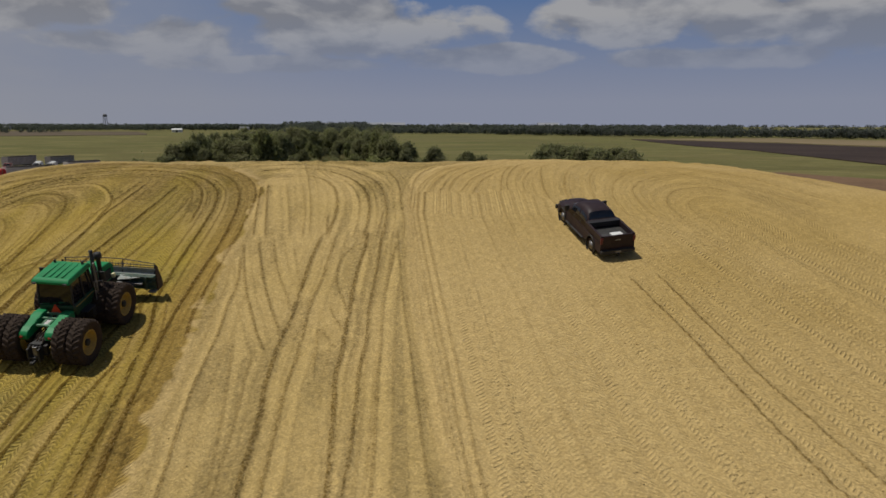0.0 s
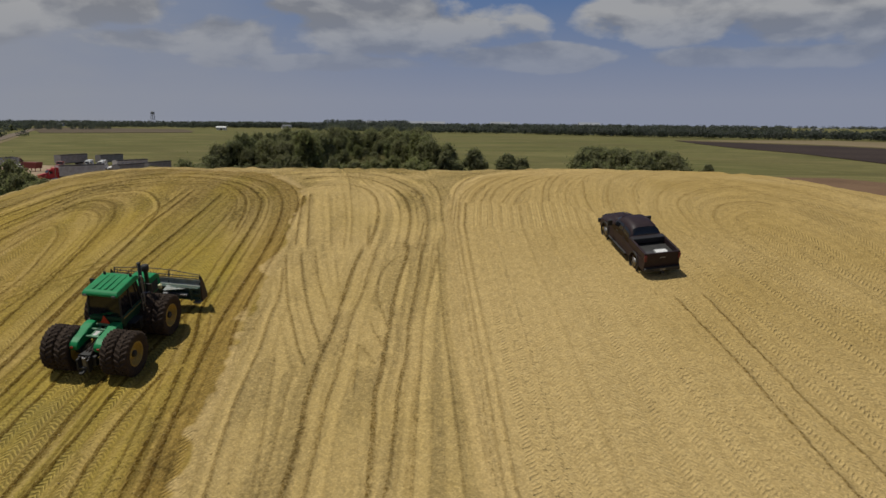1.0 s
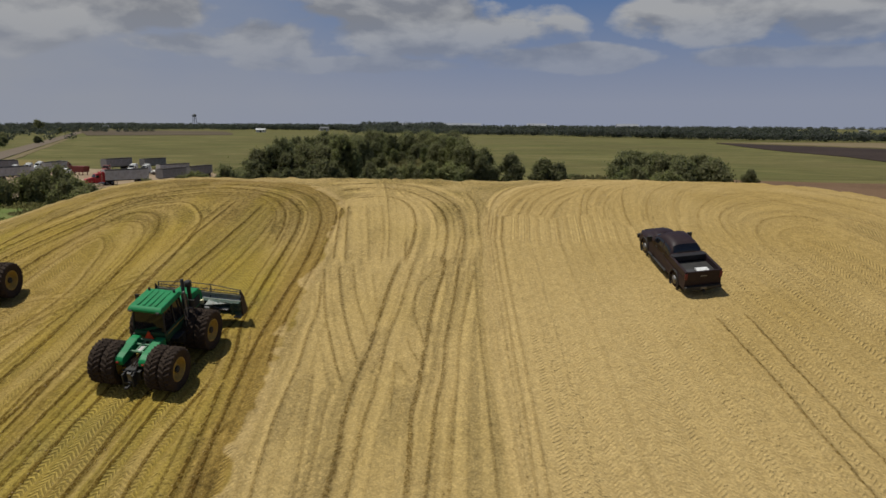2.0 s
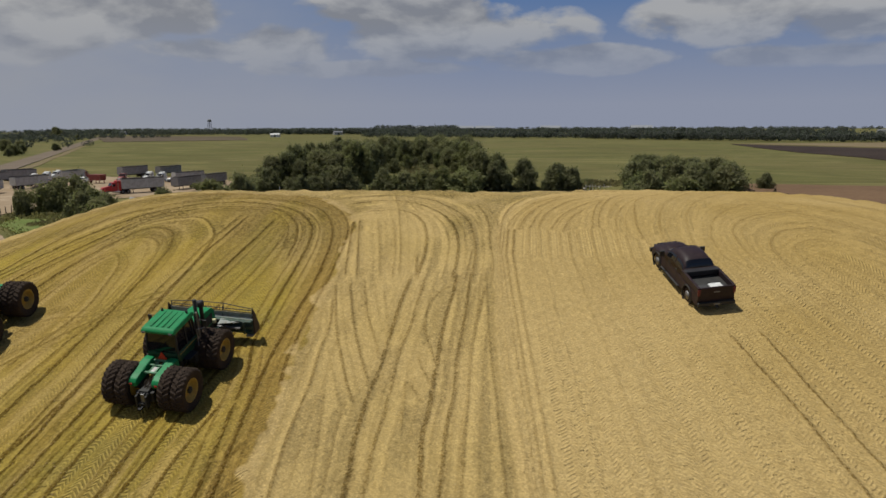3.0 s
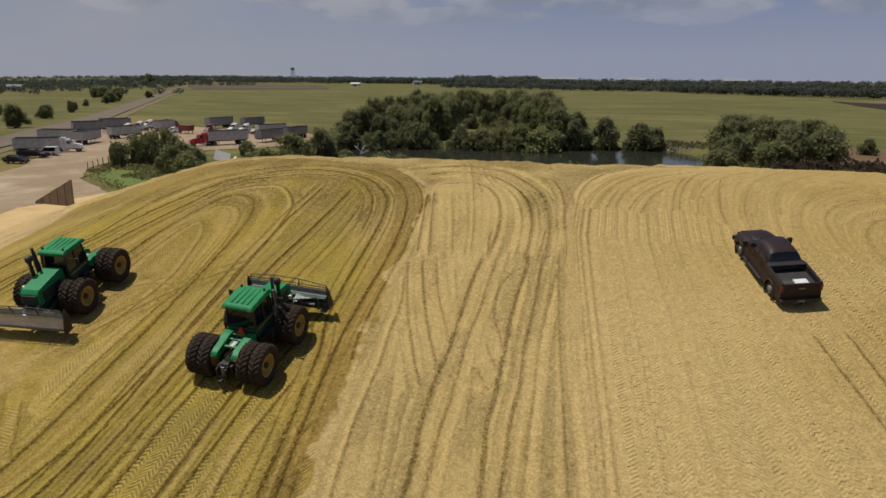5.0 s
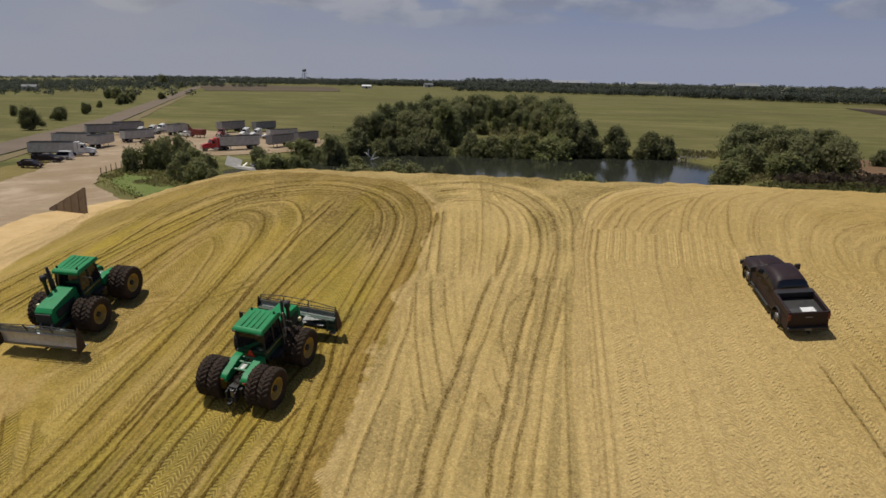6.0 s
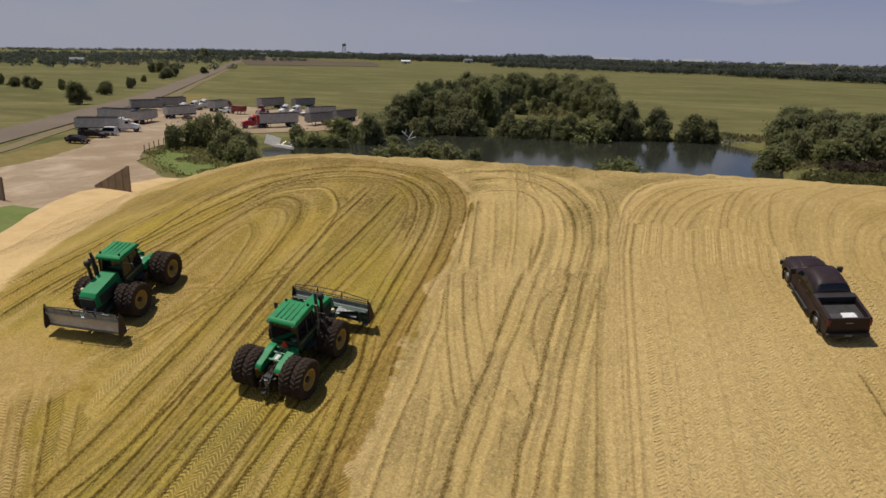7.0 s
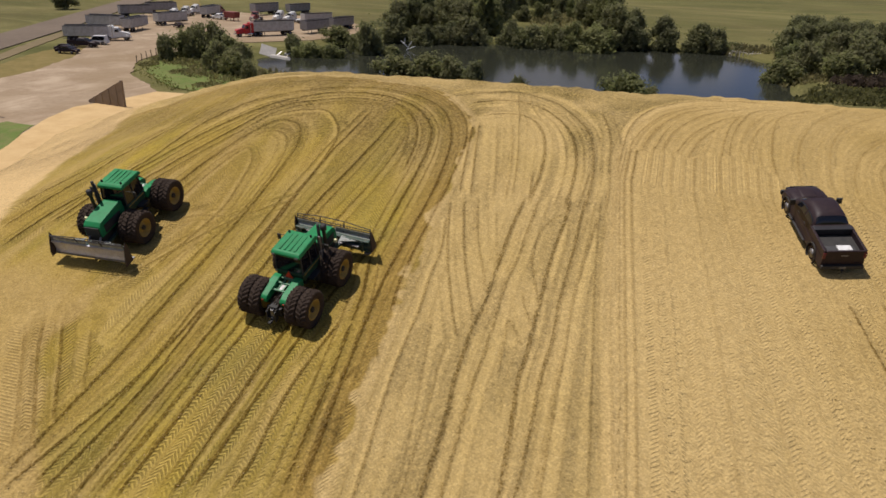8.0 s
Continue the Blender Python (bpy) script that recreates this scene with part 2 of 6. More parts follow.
track(0.9, 0.4, 1.0, (-20.0, 47.1), (-20.1, 31.5), (-19.5, 20.8), (-19.8, 15.6))
track(0.9, 0.5, 1.0, (-17.9, 46.8), (-17.9, 42.1), (-18.6, 33.9), (-18.7, 28.1), (-18.6, 15.8))
track(0.5, 0.6, 1.0, (-16.2, 44.5), (-16.1, 40.7), (-16.6, 35.0), (-17.5, 30.0), (-17.8, 16.0))
track(1.1, 1.0, 1.0, (-16.5, 34.0), (-17.1, 28.7), (-17.0, 16.3))
track(1.1, 1.0, 1.1, (-14.6, 33.8), (-15.3, 28.2), (-15.1, 16.8))
track(1.1, 1.0, 1.0, (-13.5, 34.3), (-14.3, 29.4), (-14.5, 17.2))
track(0.8, 0.7, 1.0, (-13.1, 27.5), (-13.4, 22.3), (-13.0, 18.7), (-13.1, 17.4))
track(0.5, 0.3, 1.0, (-11.1, 25.0), (-11.4, 23.2), (-10.7, 18.1))
track(0.4, 0.9, 1.0, (-27.1, 23.4), (-25.7, 21.5), (-21.8, 17.2))
track(0.4, 0.9, 1.0, (-26.2, 23.6), (-21.8, 18.3))
track(0.3, 0.7, 1.0, (-27.8, 22.9), (-22.3, 16.7))
track(0.3, 0.7, 1.0, (-24.4, 23.4), (-21.9, 20.1))
track(0.3, 0.9, 1.0, (-19.4, 35.6), (-21.7, 33.6), (-23.5, 30.7), (-25.7, 26.1))
track(0.25, 0.9, 1.0, (-21.7, 35.6), (-22.5, 33.1), (-25.3, 32.2), (-26.4, 29.6))
# pale middle: an arched turn and passes that cross each other
track(0.65, 0.1, 1.1, (-15.4, 51.7), (-13.7, 53.4), (-11.3, 54.8), (-8.8, 53.6), (-6.7, 51.4), (-4.9, 48.4), (-4.0, 45.7), (-3.5, 42.3), (-3.4, 38.5))
track(0.75, 0.2, 1.25, (-13.8, 50.8), (-11.1, 52.0), (-8.8, 51.5), (-7.0, 49.6), (-5.6, 47.0), (-4.8, 44.1), (-4.5, 40.9), (-4.6, 38.5))
track(0.75, 0.3, 1.3, (-12.3, 48.3), (-10.5, 49.3), (-9.0, 49.1), (-7.8, 47.6), (-7.0, 45.2), (-6.6, 42.3), (-6.6, 38.5))
track(0.6, 0.1, 0.8, (-3.7, 42.9), (-3.8, 38.5))
track(0.65, 0.2, 1.0, (-7.1, 42.2), (-6.6, 38.5))
track(0.7, 0.2, 0.9, (-12.1, 47.6), (-10.1, 38.5))
track(0.8, 0.2, 0.9, (-12.4, 47.2), (-10.8, 38.5))
track(0.4, 0.4, 1.0, (-9.9, 48.1), (-8.7, 43.1), (-8.1, 39.4), (-8.0, 38.5))
track(0.35, 0.4, 1.0, (-10.9, 47.9), (-8.8, 38.9), (-8.8, 38.5))
track(0.5, 0.2, 0.8, (-10.9, 54.8), (-8.1, 41.9), (-7.7, 39.0))
track(0.4, 0.1, 0.8, (-10.0, 55.1), (-9.1, 51.3), (-7.9, 48.8))
track(0.6, 0.1, 0.95, (-2.2, 38.5), (-2.2, 38.6), (-2.8, 45.2), (-3.2, 47.9), (-4.1, 51.5))
track(0.84, 0.1, 1.25, (-6.2, 16.5), (-6.6, 23.1), (-6.8, 24.8), (-6.9, 26.7), (-7.0, 28.6), (-6.9, 30.0), (-7.0, 32.1), (-7.0, 34.0), (-7.0, 36.0), (-6.9, 39.1))
track(0.62, 0.1, 1.05, (-5.4, 16.5), (-5.9, 23.1), (-6.0, 25.0), (-6.0, 26.7), (-6.1, 28.6), (-6.2, 30.6), (-6.2, 32.1), (-6.1, 33.8), (-6.1, 36.0), (-6.1, 39.3))
track(0.62, 0.1, 0.9, (-7.3, 27.2), (-8.1, 28.9), (-8.8, 30.6), (-9.9, 33.5), (-11.2, 38.0))
track(0.62, 0.1, 0.9, (-7.0, 28.6), (-7.7, 30.3), (-8.4, 32.0), (-9.4, 34.8), (-10.4, 38.2))
track(0.48, 0.2, 0.9, (-7.0, 30.4), (-7.4, 31.8), (-8.5, 34.6), (-9.6, 38.4))
track(0.33, 0.1, 0.79, (-7.0, 31.7), (-7.3, 33.9), (-8.3, 37.6))
track(0.84, 0.1, 1.25, (-3.3, 16.5), (-4.0, 23.8), (-4.2, 25.7), (-4.2, 27.2), (-4.3, 29.2), (-4.3, 30.8), (-4.4, 32.8), (-4.4, 34.9), (-4.3, 38.0), (-4.4, 39.8))
track(0.76, 0.1, 1.05, (-3.0, 16.5), (-3.2, 24.0), (-3.3, 26.0), (-3.3, 28.9), (-3.4, 30.8), (-3.4, 33.0), (-3.4, 35.4), (-3.5, 38.2), (-3.5, 39.9))
track(0.57, 0.8, 0.9, (-4.3, 30.2), (-4.8, 32.0), (-5.3, 33.5), (-5.4, 36.1), (-5.0, 37.3), (-4.3, 38.2))
track(0.62, 0.1, 0.9, (-4.3, 28.9), (-5.0, 30.4), (-5.4, 31.5))
track(0.52, 0.1, 0.9, (-4.3, 27.4), (-5.1, 28.7), (-5.5, 29.3), (-5.3, 27.4), (-5.1, 25.8))
track(0.43, 0.1, 0.79, (-0.0, 16.5), (-1.0, 24.5), (-1.7, 30.3), (-2.2, 34.9), (-2.7, 40.0))
track(0.48, 0.1, 0.9, (-2.1, 16.5), (-2.5, 25.1), (-2.7, 29.0), (-2.8, 31.7), (-2.7, 35.3), (-2.6, 38.5))
track(0.62, 0.2, 0.9, (-8.3, 16.5), (-9.2, 22.3), (-9.5, 24.8), (-9.7, 27.0), (-9.8, 29.0), (-10.1, 31.6), (-10.2, 33.2), (-10.9, 36.3))
track(0.31, 0.1, 0.79, (-6.7, 16.5), (-7.9, 23.0), (-8.6, 26.6), (-9.1, 28.8))
track(0.35, 0.1, 0.79, (-6.8, 16.5), (-7.4, 22.9), (-7.7, 25.4), (-7.9, 27.8))
# pale right side: passes that fan out to the crest, an oval turn, the ruts of the pickup
track(0.7, 0.1, 0.9, (0.3, 21.4), (-1.0, 30.7), (-2.1, 44.0), (-2.1, 46.8), (-1.7, 50.5), (-0.5, 53.8), (1.4, 56.3), (4.2, 57.5), (7.4, 57.8))
track(0.5, 0.2, 0.9, (-0.4, 28.6), (-1.6, 42.1), (-1.7, 45.5), (-1.3, 48.3), (-0.3, 51.2), (1.0, 53.4), (3.0, 55.5), (5.8, 56.5))
track(0.5, 0.8, 1.0, (1.5, 21.7), (-0.7, 35.4), (-1.2, 40.4), (-1.2, 43.5), (-0.8, 46.7), (-0.1, 49.6), (0.8, 51.7), (2.2, 53.8), (5.0, 56.0))
track(0.7, 1, 0.9, (2.1, 23.1), (0.8, 31.0), (-0.2, 39.5), (-0.3, 43.0), (-0.2, 45.8), (0.3, 48.7), (0.9, 50.4))
track(0.5, 0.6, 1.0, (2.6, 24.5), (0.4, 41.9), (0.3, 45.1), (0.7, 48.2), (1.8, 51.0), (3.3, 53.4), (6.1, 55.9))
track(0.5, 0.7, 1.0, (3.2, 22.2), (1.0, 42.1), (1.0, 44.7), (1.5, 47.3), (2.5, 49.7), (4.1, 52.2), (6.0, 54.0))
track(0.5, 1, 1.0, (3.9, 25.9), (1.7, 42.3), (1.9, 45.5), (2.5, 47.9), (3.7, 50.6))
track(0.3, 1, 1.0, (4.8, 25.6), (3.1, 38.7), (2.8, 42.5), (3.0, 45.8))
track(0.5, 0.3, 1.0, (5.8, 24.4), (4.1, 37.0), (3.7, 43.4), (4.4, 50.8), (5.3, 53.5))
track(0.5, 0.3, 1.0, (6.4, 25.0), (5.5, 30.0), (4.7, 37.2), (4.3, 44.1), (4.5, 48.5), (5.2, 52.1), (6.5, 55.1), (8.8, 56.4))
track(0.3, 1, 1.0, (7.4, 27.4), (5.4, 40.8), (5.0, 48.0), (5.7, 51.1), (7.0, 54.2), (9.1, 56.0))
track(0.4, 0.6, 1.0, (8.0, 28.2), (6.3, 37.1), (5.6, 44.4), (5.5, 47.4), (6.2, 50.7), (7.5, 53.5), (9.6, 55.1))
track(0.3, 0.8, 1.0, (5.4, 22.9), (3.7, 30.3))
track(0.5, 0.5, 1.0, (10.4, 56.9), (7.9, 54.0), (6.9, 48.5), (6.9, 44.9), (9.5, 30.6), (10.2, 28.1))
track(0.4, 0.5, 1.0, (13.1, 58.6), (9.6, 52.3), (8.4, 47.9), (8.2, 44.2), (8.8, 40.4), (12.2, 26.8))
track(0.35, 0.6, 1.0, (16.2, 58.5), (12.1, 53.3), (10.5, 49.4), (9.9, 45.7), (10.0, 42.1), (13.3, 29.5), (14.2, 26.5))
track(0.35, 0.6, 1.0, (17.3, 53.3), (14.1, 51.3), (11.9, 48.0), (11.1, 44.6), (11.3, 41.4), (13.7, 33.8), (15.5, 26.6))
track(0.45, 0.5, 1.0, (18.9, 50.8), (15.1, 49.3), (13.0, 47.1), (12.5, 43.7), (16.5, 28.5))
track(0.4, 0.6, 1.0, (19.3, 45.9), (17.7, 46.9), (15.7, 46.3), (14.4, 44.2), (14.2, 42.2), (17.6, 30.3))
track(0.35, 0.6, 1.0, (18.9, 43.9), (17.3, 44.8), (15.7, 43.8), (15.5, 41.6), (18.7, 32.4))
track(0.3, 0.6, 1.0, (16.6, 42.9), (18.2, 40.1), (19.9, 34.9))
track(0.3, 0.4, 1.0, (19.3, 45.9), (23.1, 41.0))
track(0.4, 0.3, 1.0, (21.2, 57.5), (26.2, 46.8))
track(0.4, 0.3, 1.0, (14.4, 54.3), (19.1, 51.9), (24.8, 44.2))
track(0.35, 0.3, 1.0, (15.9, 52.1), (24.0, 42.6))
track(0.3, 0.4, 1.0, (19.0, 43.9), (20.7, 41.5), (21.7, 38.2))
track(0.8, 0, 0.7, (9.3, 34.4), (10.9, 27.2), (12.2, 20.6), (13.7, 14.4))
track(0.8, 0, 0.7, (10.8, 34.6), (12.3, 26.8), (13.7, 21.2), (15.3, 14.6))


def twin(way, by):
    """The same way shifted sideways: the outer edge of the double tyre's print."""
    p = np.array(way, float)
    d = np.gradient(p, axis=0)
    d /= np.hypot(d[:, 0], d[:, 1])[:, None]
    return p + by * np.stack([d[:, 1], -d[:, 0]], 1)


def rounded(way, gap=0.2):
    """Evenly spaced points on a smooth curve through the given ones."""
    p = np.array(way, float)
    p = np.concatenate([2 * p[:1] - p[1:2], p, 2 * p[-1:] - p[-2:-1]])
    knots = np.concatenate([[0], np.cumsum(np.maximum(np.hypot(*np.diff(p, axis=0).T), 0.05) ** 0.5)])
    out = []
    for i in range(1, len(p) - 2):
        t0, t1, t2, t3 = knots[i - 1:i + 3]
        t = np.linspace(t1, t2, 24, endpoint=False)[:, None]
        a1 = (t1 - t) / (t1 - t0) * p[i - 1] + (t - t0) / (t1 - t0) * p[i]
        a2 = (t2 - t) / (t2 - t1) * p[i] + (t - t1) / (t2 - t1) * p[i + 1]
        a3 = (t3 - t) / (t3 - t2) * p[i + 1] + (t - t2) / (t3 - t2) * p[i + 2]
        b1 = (t2 - t) / (t2 - t0) * a1 + (t - t0) / (t2 - t0) * a2
        b2 = (t3 - t) / (t3 - t1) * a2 + (t - t1) / (t3 - t1) * a3
        out.append((t2 - t) / (t2 - t1) * b1 + (t - t1) / (t2 - t1) * b2)
    out = np.concatenate(out + [p[-2:-1]])
    s = np.concatenate([[0], np.cumsum(np.hypot(*np.diff(out, axis=0).T))])
    at = np.linspace(0, s[-1], max(3, int(s[-1] / gap)))
    return np.stack([np.interp(at, s, out[:, 0]), np.interp(at, s, out[:, 1])], 1), at


def track_fields(xs, ys, tracks):
    """For a grid: distance to the nearest track edge, distance along it, its depth, its lugs and the tone beside it."""
    shape = (len(ys), len(xs))
    near, run = np.full(shape, 9.0), np.zeros(shape)
    deep, lug, tone = np.zeros(shape), np.zeros(shape), np.full(shape, 0.5)
    r = random.Random(4)
    beside = [(min(d, 0.8) * r.uniform(0.15, 0.65) * (0.7 if -12 < way[0][0] < -1 else 1.0), l, 0.8, twin(way, by)) for d, l, w, way in tracks if w >= 0.8 and len(way) > 2 for by in (0.60, -0.52)]
    for d, l, w, way in tracks + beside:
        pts, at = rounded(way)
        pts = pts + 0.07 * np.stack([wave(pts[:, 0], pts[:, 1], 2.6, 3) - 0.5, wave(pts[:, 0], pts[:, 1], 2.6, 4) - 0.5], 1)
        tones = r.random(), r.random()
        ends = np.clip(np.minimum(at, at[-1] - at) / 0.8, 0, 1)
        for k in range(0, len(pts) - 1, 20):
            q, sq, eq = pts[k:k + 21], at[k:k + 21], ends[k:k + 21]
            i0, i1 = np.searchsorted(xs, (q[:, 0].min() - 1.3, q[:, 0].max() + 1.3))
            j0, j1 = np.searchsorted(ys, (q[:, 1].min() - 1.3, q[:, 1].max() + 1.3))
            if i1 <= i0 or j1 <= j0:
                continue
            box_ = (slice(j0, j1), slice(i0, i1))
            gx_, gy_ = np.meshgrid(xs[i0:i1], ys[j0:j1])
            for a, b, sa, sb, ea in zip(q, q[1:], sq, sq[1:], eq):
                ex, ey = b - a
                n2 = ex * ex + ey * ey
                u = np.clip(((gx_ - a[0]) * ex + (gy_ - a[1]) * ey) / n2, 0, 1)
                dx, dy = gx_ - a[0] - u * ex, gy_ - a[1] - u * ey
                dist = np.hypot(dx, dy) / w
                win = dist < near[box_]
                if not win.any():
                    continue
                side = (dx * ey - dy * ex) > 0
                near[box_] = np.where(win, dist, near[box_])
                run[box_] = np.where(win, sa + u * (sb - sa), run[box_])
                deep[box_] = np.where(win, d * ea, deep[box_])
                lug[box_] = np.where(win, l * ea, lug[box_])
                tone[box_] = np.where(win, np.where(side, tones[0], tones[1]), tone[box_])
    return near, run, deep, lug, 0.5 + (tone - 0.5) * step(1.2, 0.6, near)


class X:
    """A number in a shader, written with plain arithmetic."""
    tree = None

    def __init__(self, v):
        self.v = v.v if isinstance(v, X) else v

    def op(self, name, other=0.0):
        return X(math_node(X.tree, name, self.v, other.v if isinstance(other, X) else other))

    def __add__(self, o): return self.op("ADD", o)
    def __radd__(self, o): return self.op("ADD", o)
    def __sub__(self, o): return self.op("SUBTRACT", o)
    def __rsub__(self, o): return (self * -1.0) + o
    def __mul__(self, o): return self.op("MULTIPLY", o)
    def __rmul__(self, o): return self.op("MULTIPLY", o)
    def __truediv__(self, o): return self.op("DIVIDE", o)
    def least(self, o): return self.op("MINIMUM", o)
    def most(self, o): return self.op("MAXIMUM", o)
    def sine(self): return self.op("SINE")
    def clip(self): return self.most(0.0).least(1.0)


def zones(x, y):
    """Signed distances: below 0 on the damp left side; above 0 on the pale right side."""
    edge = np.interp(y, [14, 18.5, 22, 27, 31, 38.5, 42, 45], [-9.2, -9.7, -10.5, -10.6, -11.2, -11.6, -11.9, -12.3])
    loop = np.where(x > -22.5, (np.hypot((x + 22.5) / 10.2, (y - 45) / 9.3) - 1) * 9.5, y - 54.3)
    left = np.where(y > 45, loop, x - edge) - 0.5 * (wave(x, y, 3.2, 6) - 0.5)
    right = x - np.interp(y, [14, 21, 32, 45, 50, 54, 56.5, 58], [1.0, 0.0, -1.6, -2.5, -2.0, -0.5, 1.4, 4.2])
    return left, right


def lines(*spans):
    out = []
    for a, b, d in spans:
        out += list(np.arange(a, b, d))
    return np.array(out + [spans[-1][1]])


def pile_material():
    m, nt, b = material("chopped silage", 0.95)
    b.inputs["Specular IOR Level"].default_value = 0.15
    def at(name):
        n = nt.nodes.new("ShaderNodeAttribute")
        n.attribute_name = name
        return n.outputs["Fac"]

    p = coords(nt)
    big = N(nt, "ShaderNodeTexNoise", Vector=p, Scale=0.22, Detail=6.0, Roughness=0.6).outputs[0]
    mid = N(nt, "ShaderNodeTexNoise", Vector=p, Scale=2.6, Detail=5.0, Roughness=0.7).outputs[0]
    grit = N(nt, "ShaderNodeTexNoise", Vector=p, Scale=11.0, Detail=4.0, Roughness=0.8).outputs[0]
    bits = N(nt, "ShaderNodeTexVoronoi", Vector=p, Scale=13.0).outputs["Color"]
    bits = N(nt, "ShaderNodeSeparateColor", i0=bits).outputs[0]
    pale = ramp(nt, mid, (0.3, (0.425, 0.300, 0.118)), (0.7, (0.490, 0.354, 0.150)))
    wet = ramp(nt, mid, (0.3, (0.262, 0.170, 0.040)), (0.7, (0.362, 0.243, 0.063)))
    olive = ramp(nt, big, (0.4, (0.350, 0.254, 0.042)), (0.62, (0.255, 0.196, 0.042)))
    wet = mix(nt, math_node(nt, "MULTIPLY", at("green"), 0.9), wet, olive)
    col = mix(nt, at("moist"), pale, wet)
    col = mix(nt, math_node(nt, "MULTIPLY", at("loose"), 0.9), col, ramp(nt, mid, (0.3, (0.50, 0.34, 0.15)), (0.7, (0.60, 0.43, 0.21))))
    # each lane: two tyre prints with a dark line, loose stuff and painted ridge shade, between and along the edges
    X.tree = nt
    wob = X(N(nt, "ShaderNodeTexNoise", Vector=p, Scale=1.1, Detail=3.0).outputs[0]) - 0.5
    rag = X(N(nt, "ShaderNodeTexNoise", Vector=p, Scale=7.0, Detail=3.0).outputs[0]) - 0.5
    packed = 1.0 - X(at("loose"))
    gap, run, edge, lug, tone = X(at("gap")), X(at("run")), X(at("deep")), X(at("lug")), X(at("tone"))
    clump = X(N(nt, "ShaderNodeTexNoise", Vector=p, Scale=9.0, Detail=4.0, Roughness=0.7).outputs[0])
    fade = X(N(nt, "ShaderNodeTexNoise", Vector=p, Scale=0.55, Detail=3.0, Roughness=0.6).outputs[0])
    off = (gap + rag * 0.13 + wob * 0.04).most(0.0)
    line = ((1.0 - off / 0.105) * 2.2).clip() * (0.35 + X(at("moist")) * 0.3 + ((clump - 0.45) * 7.0).clip()) * edge * (fade * 2.4 - 0.35 + edge * 0.5 + X(at("moist")) * 0.8).clip() * (X(at("moist")) * 0.35 + 0.8) * packed
    # loose darker stuff thrown out beside the edges
    spill = (1.0 - off / 0.34).clip() * edge.least(0.7) * packed
    inside = ((gap - 0.09) * 14.0).clip() * ((0.78 - gap + rag * 0.1) * 9.0).clip() * packed
    worn = (X(big) * 2.0 + 0.1).clip() * (X(mid) * 1.2 + 0.5).clip()
    print_ = ((run * 30.0 + gap * 26.0 + rag * 1.3 + wob * 0.8).sine() * 1.7 + 0.2).least(1.0).most(-1.0) * lug * inside * worn
    pressed = (tone * 2.2 - 0.9).clip() * inside * (1.0 - lug * 0.8) * (edge * 2.5).clip()
    clod = X(N(nt, "ShaderNodeTexNoise", Vector=p, Scale=5.0, Detail=6.0, Roughness=0.85).outputs[0])
    torn = (1.0 - tone) * 0.16 + X(at("chew")) + spill * 0.25
    chewed = torn.least(1.2) * (clod - 0.5) * (1.0 - pressed * 0.8)
    shade = (tone * 0.08 + 0.96) * (X(grit) * 1.0 + 0.50) * (X(bits) * 0.30 + 0.85) * (1.0 - spill * 0.05) * (print_ * (X(at("moist")) * 0.12 + 0.13) + 0.985) * (pressed * (X(at("chew")) * 0.20 + 0.045) + 1.0) * (chewed * 4.6 + 1.03)
    # dark specks: small clods and the shadows they cast, as colour only
    crumb_shade = ((X(N(nt, "ShaderNodeTexNoise", Vector=p, Scale=7.5, Detail=2.0, Roughness=0.6).outputs[0]) - 0.60 + torn.least(1.0) * 0.045) * 14.0).clip() * packed * (torn * 0.7 + 0.16)
    shade = shade * (1.0 - crumb_shade * 0.42)
    v = N(nt, "ShaderNodeCombineColor", i0=shade.v, i1=shade.v, i2=shade.v).outputs[0]
    col = mix(nt, 1.0, col, v, "MULTIPLY")
    # shade beside the ridges is put into the colour along with the loose stuff
    col = mix(nt, line.least(1.0).v, col, mix(nt, 1.0, col, (0.45, 0.38, 0.22), "MULTIPLY"))
    fleck = math_node(nt, "GREATER_THAN", N(nt, "ShaderNodeTexNoise", Vector=p, Scale=20.0, Detail=2.0).outputs[0], 0.71)
    col = mix(nt, math_node(nt, "MULTIPLY", fleck, 0.5), col, (0.62, 0.50, 0.32))
    nt.links.new(col, b.inputs["Base Color"])
    h = print_ * 0.036 + X(grit) * 0.045 + chewed * 0.30 + line * 0.03
    bump(nt, b, h.v, 0.9, 1.0)
    X.tree = None
    return m


M_SILAGE = pile_material()
px = lines((-66, -37, 0.6), (-37, 28, 0.08), (28, 60, 0.5))
py = lines((-2, 14, 0.5), (14, 36, 0.09), (36, 62, 0.11), (62, 84, 0.7))
PX, PY = np.meshgrid(px, py)
left, right = zones(PX, PY)
gap, run, deep, lug, tone = track_fields(px, py, TRACKS)
deep = deep * np.where(deep < 0.85, 1 - 0.62 * step(0, 0.4, right) * step(47, 39, PY), 1)
deep = np.where(left < 0, np.minimum(deep * (1 + 0.45 * step(-15, -19, PX) * step(40, 36, PY) - 0.28 * step(42, 47, PY)), 1.0), deep)
lug = np.where((left < 0) & (PY < 41), np.maximum(lug, 0.6 * np.minimum(1, 4 * deep)), lug)
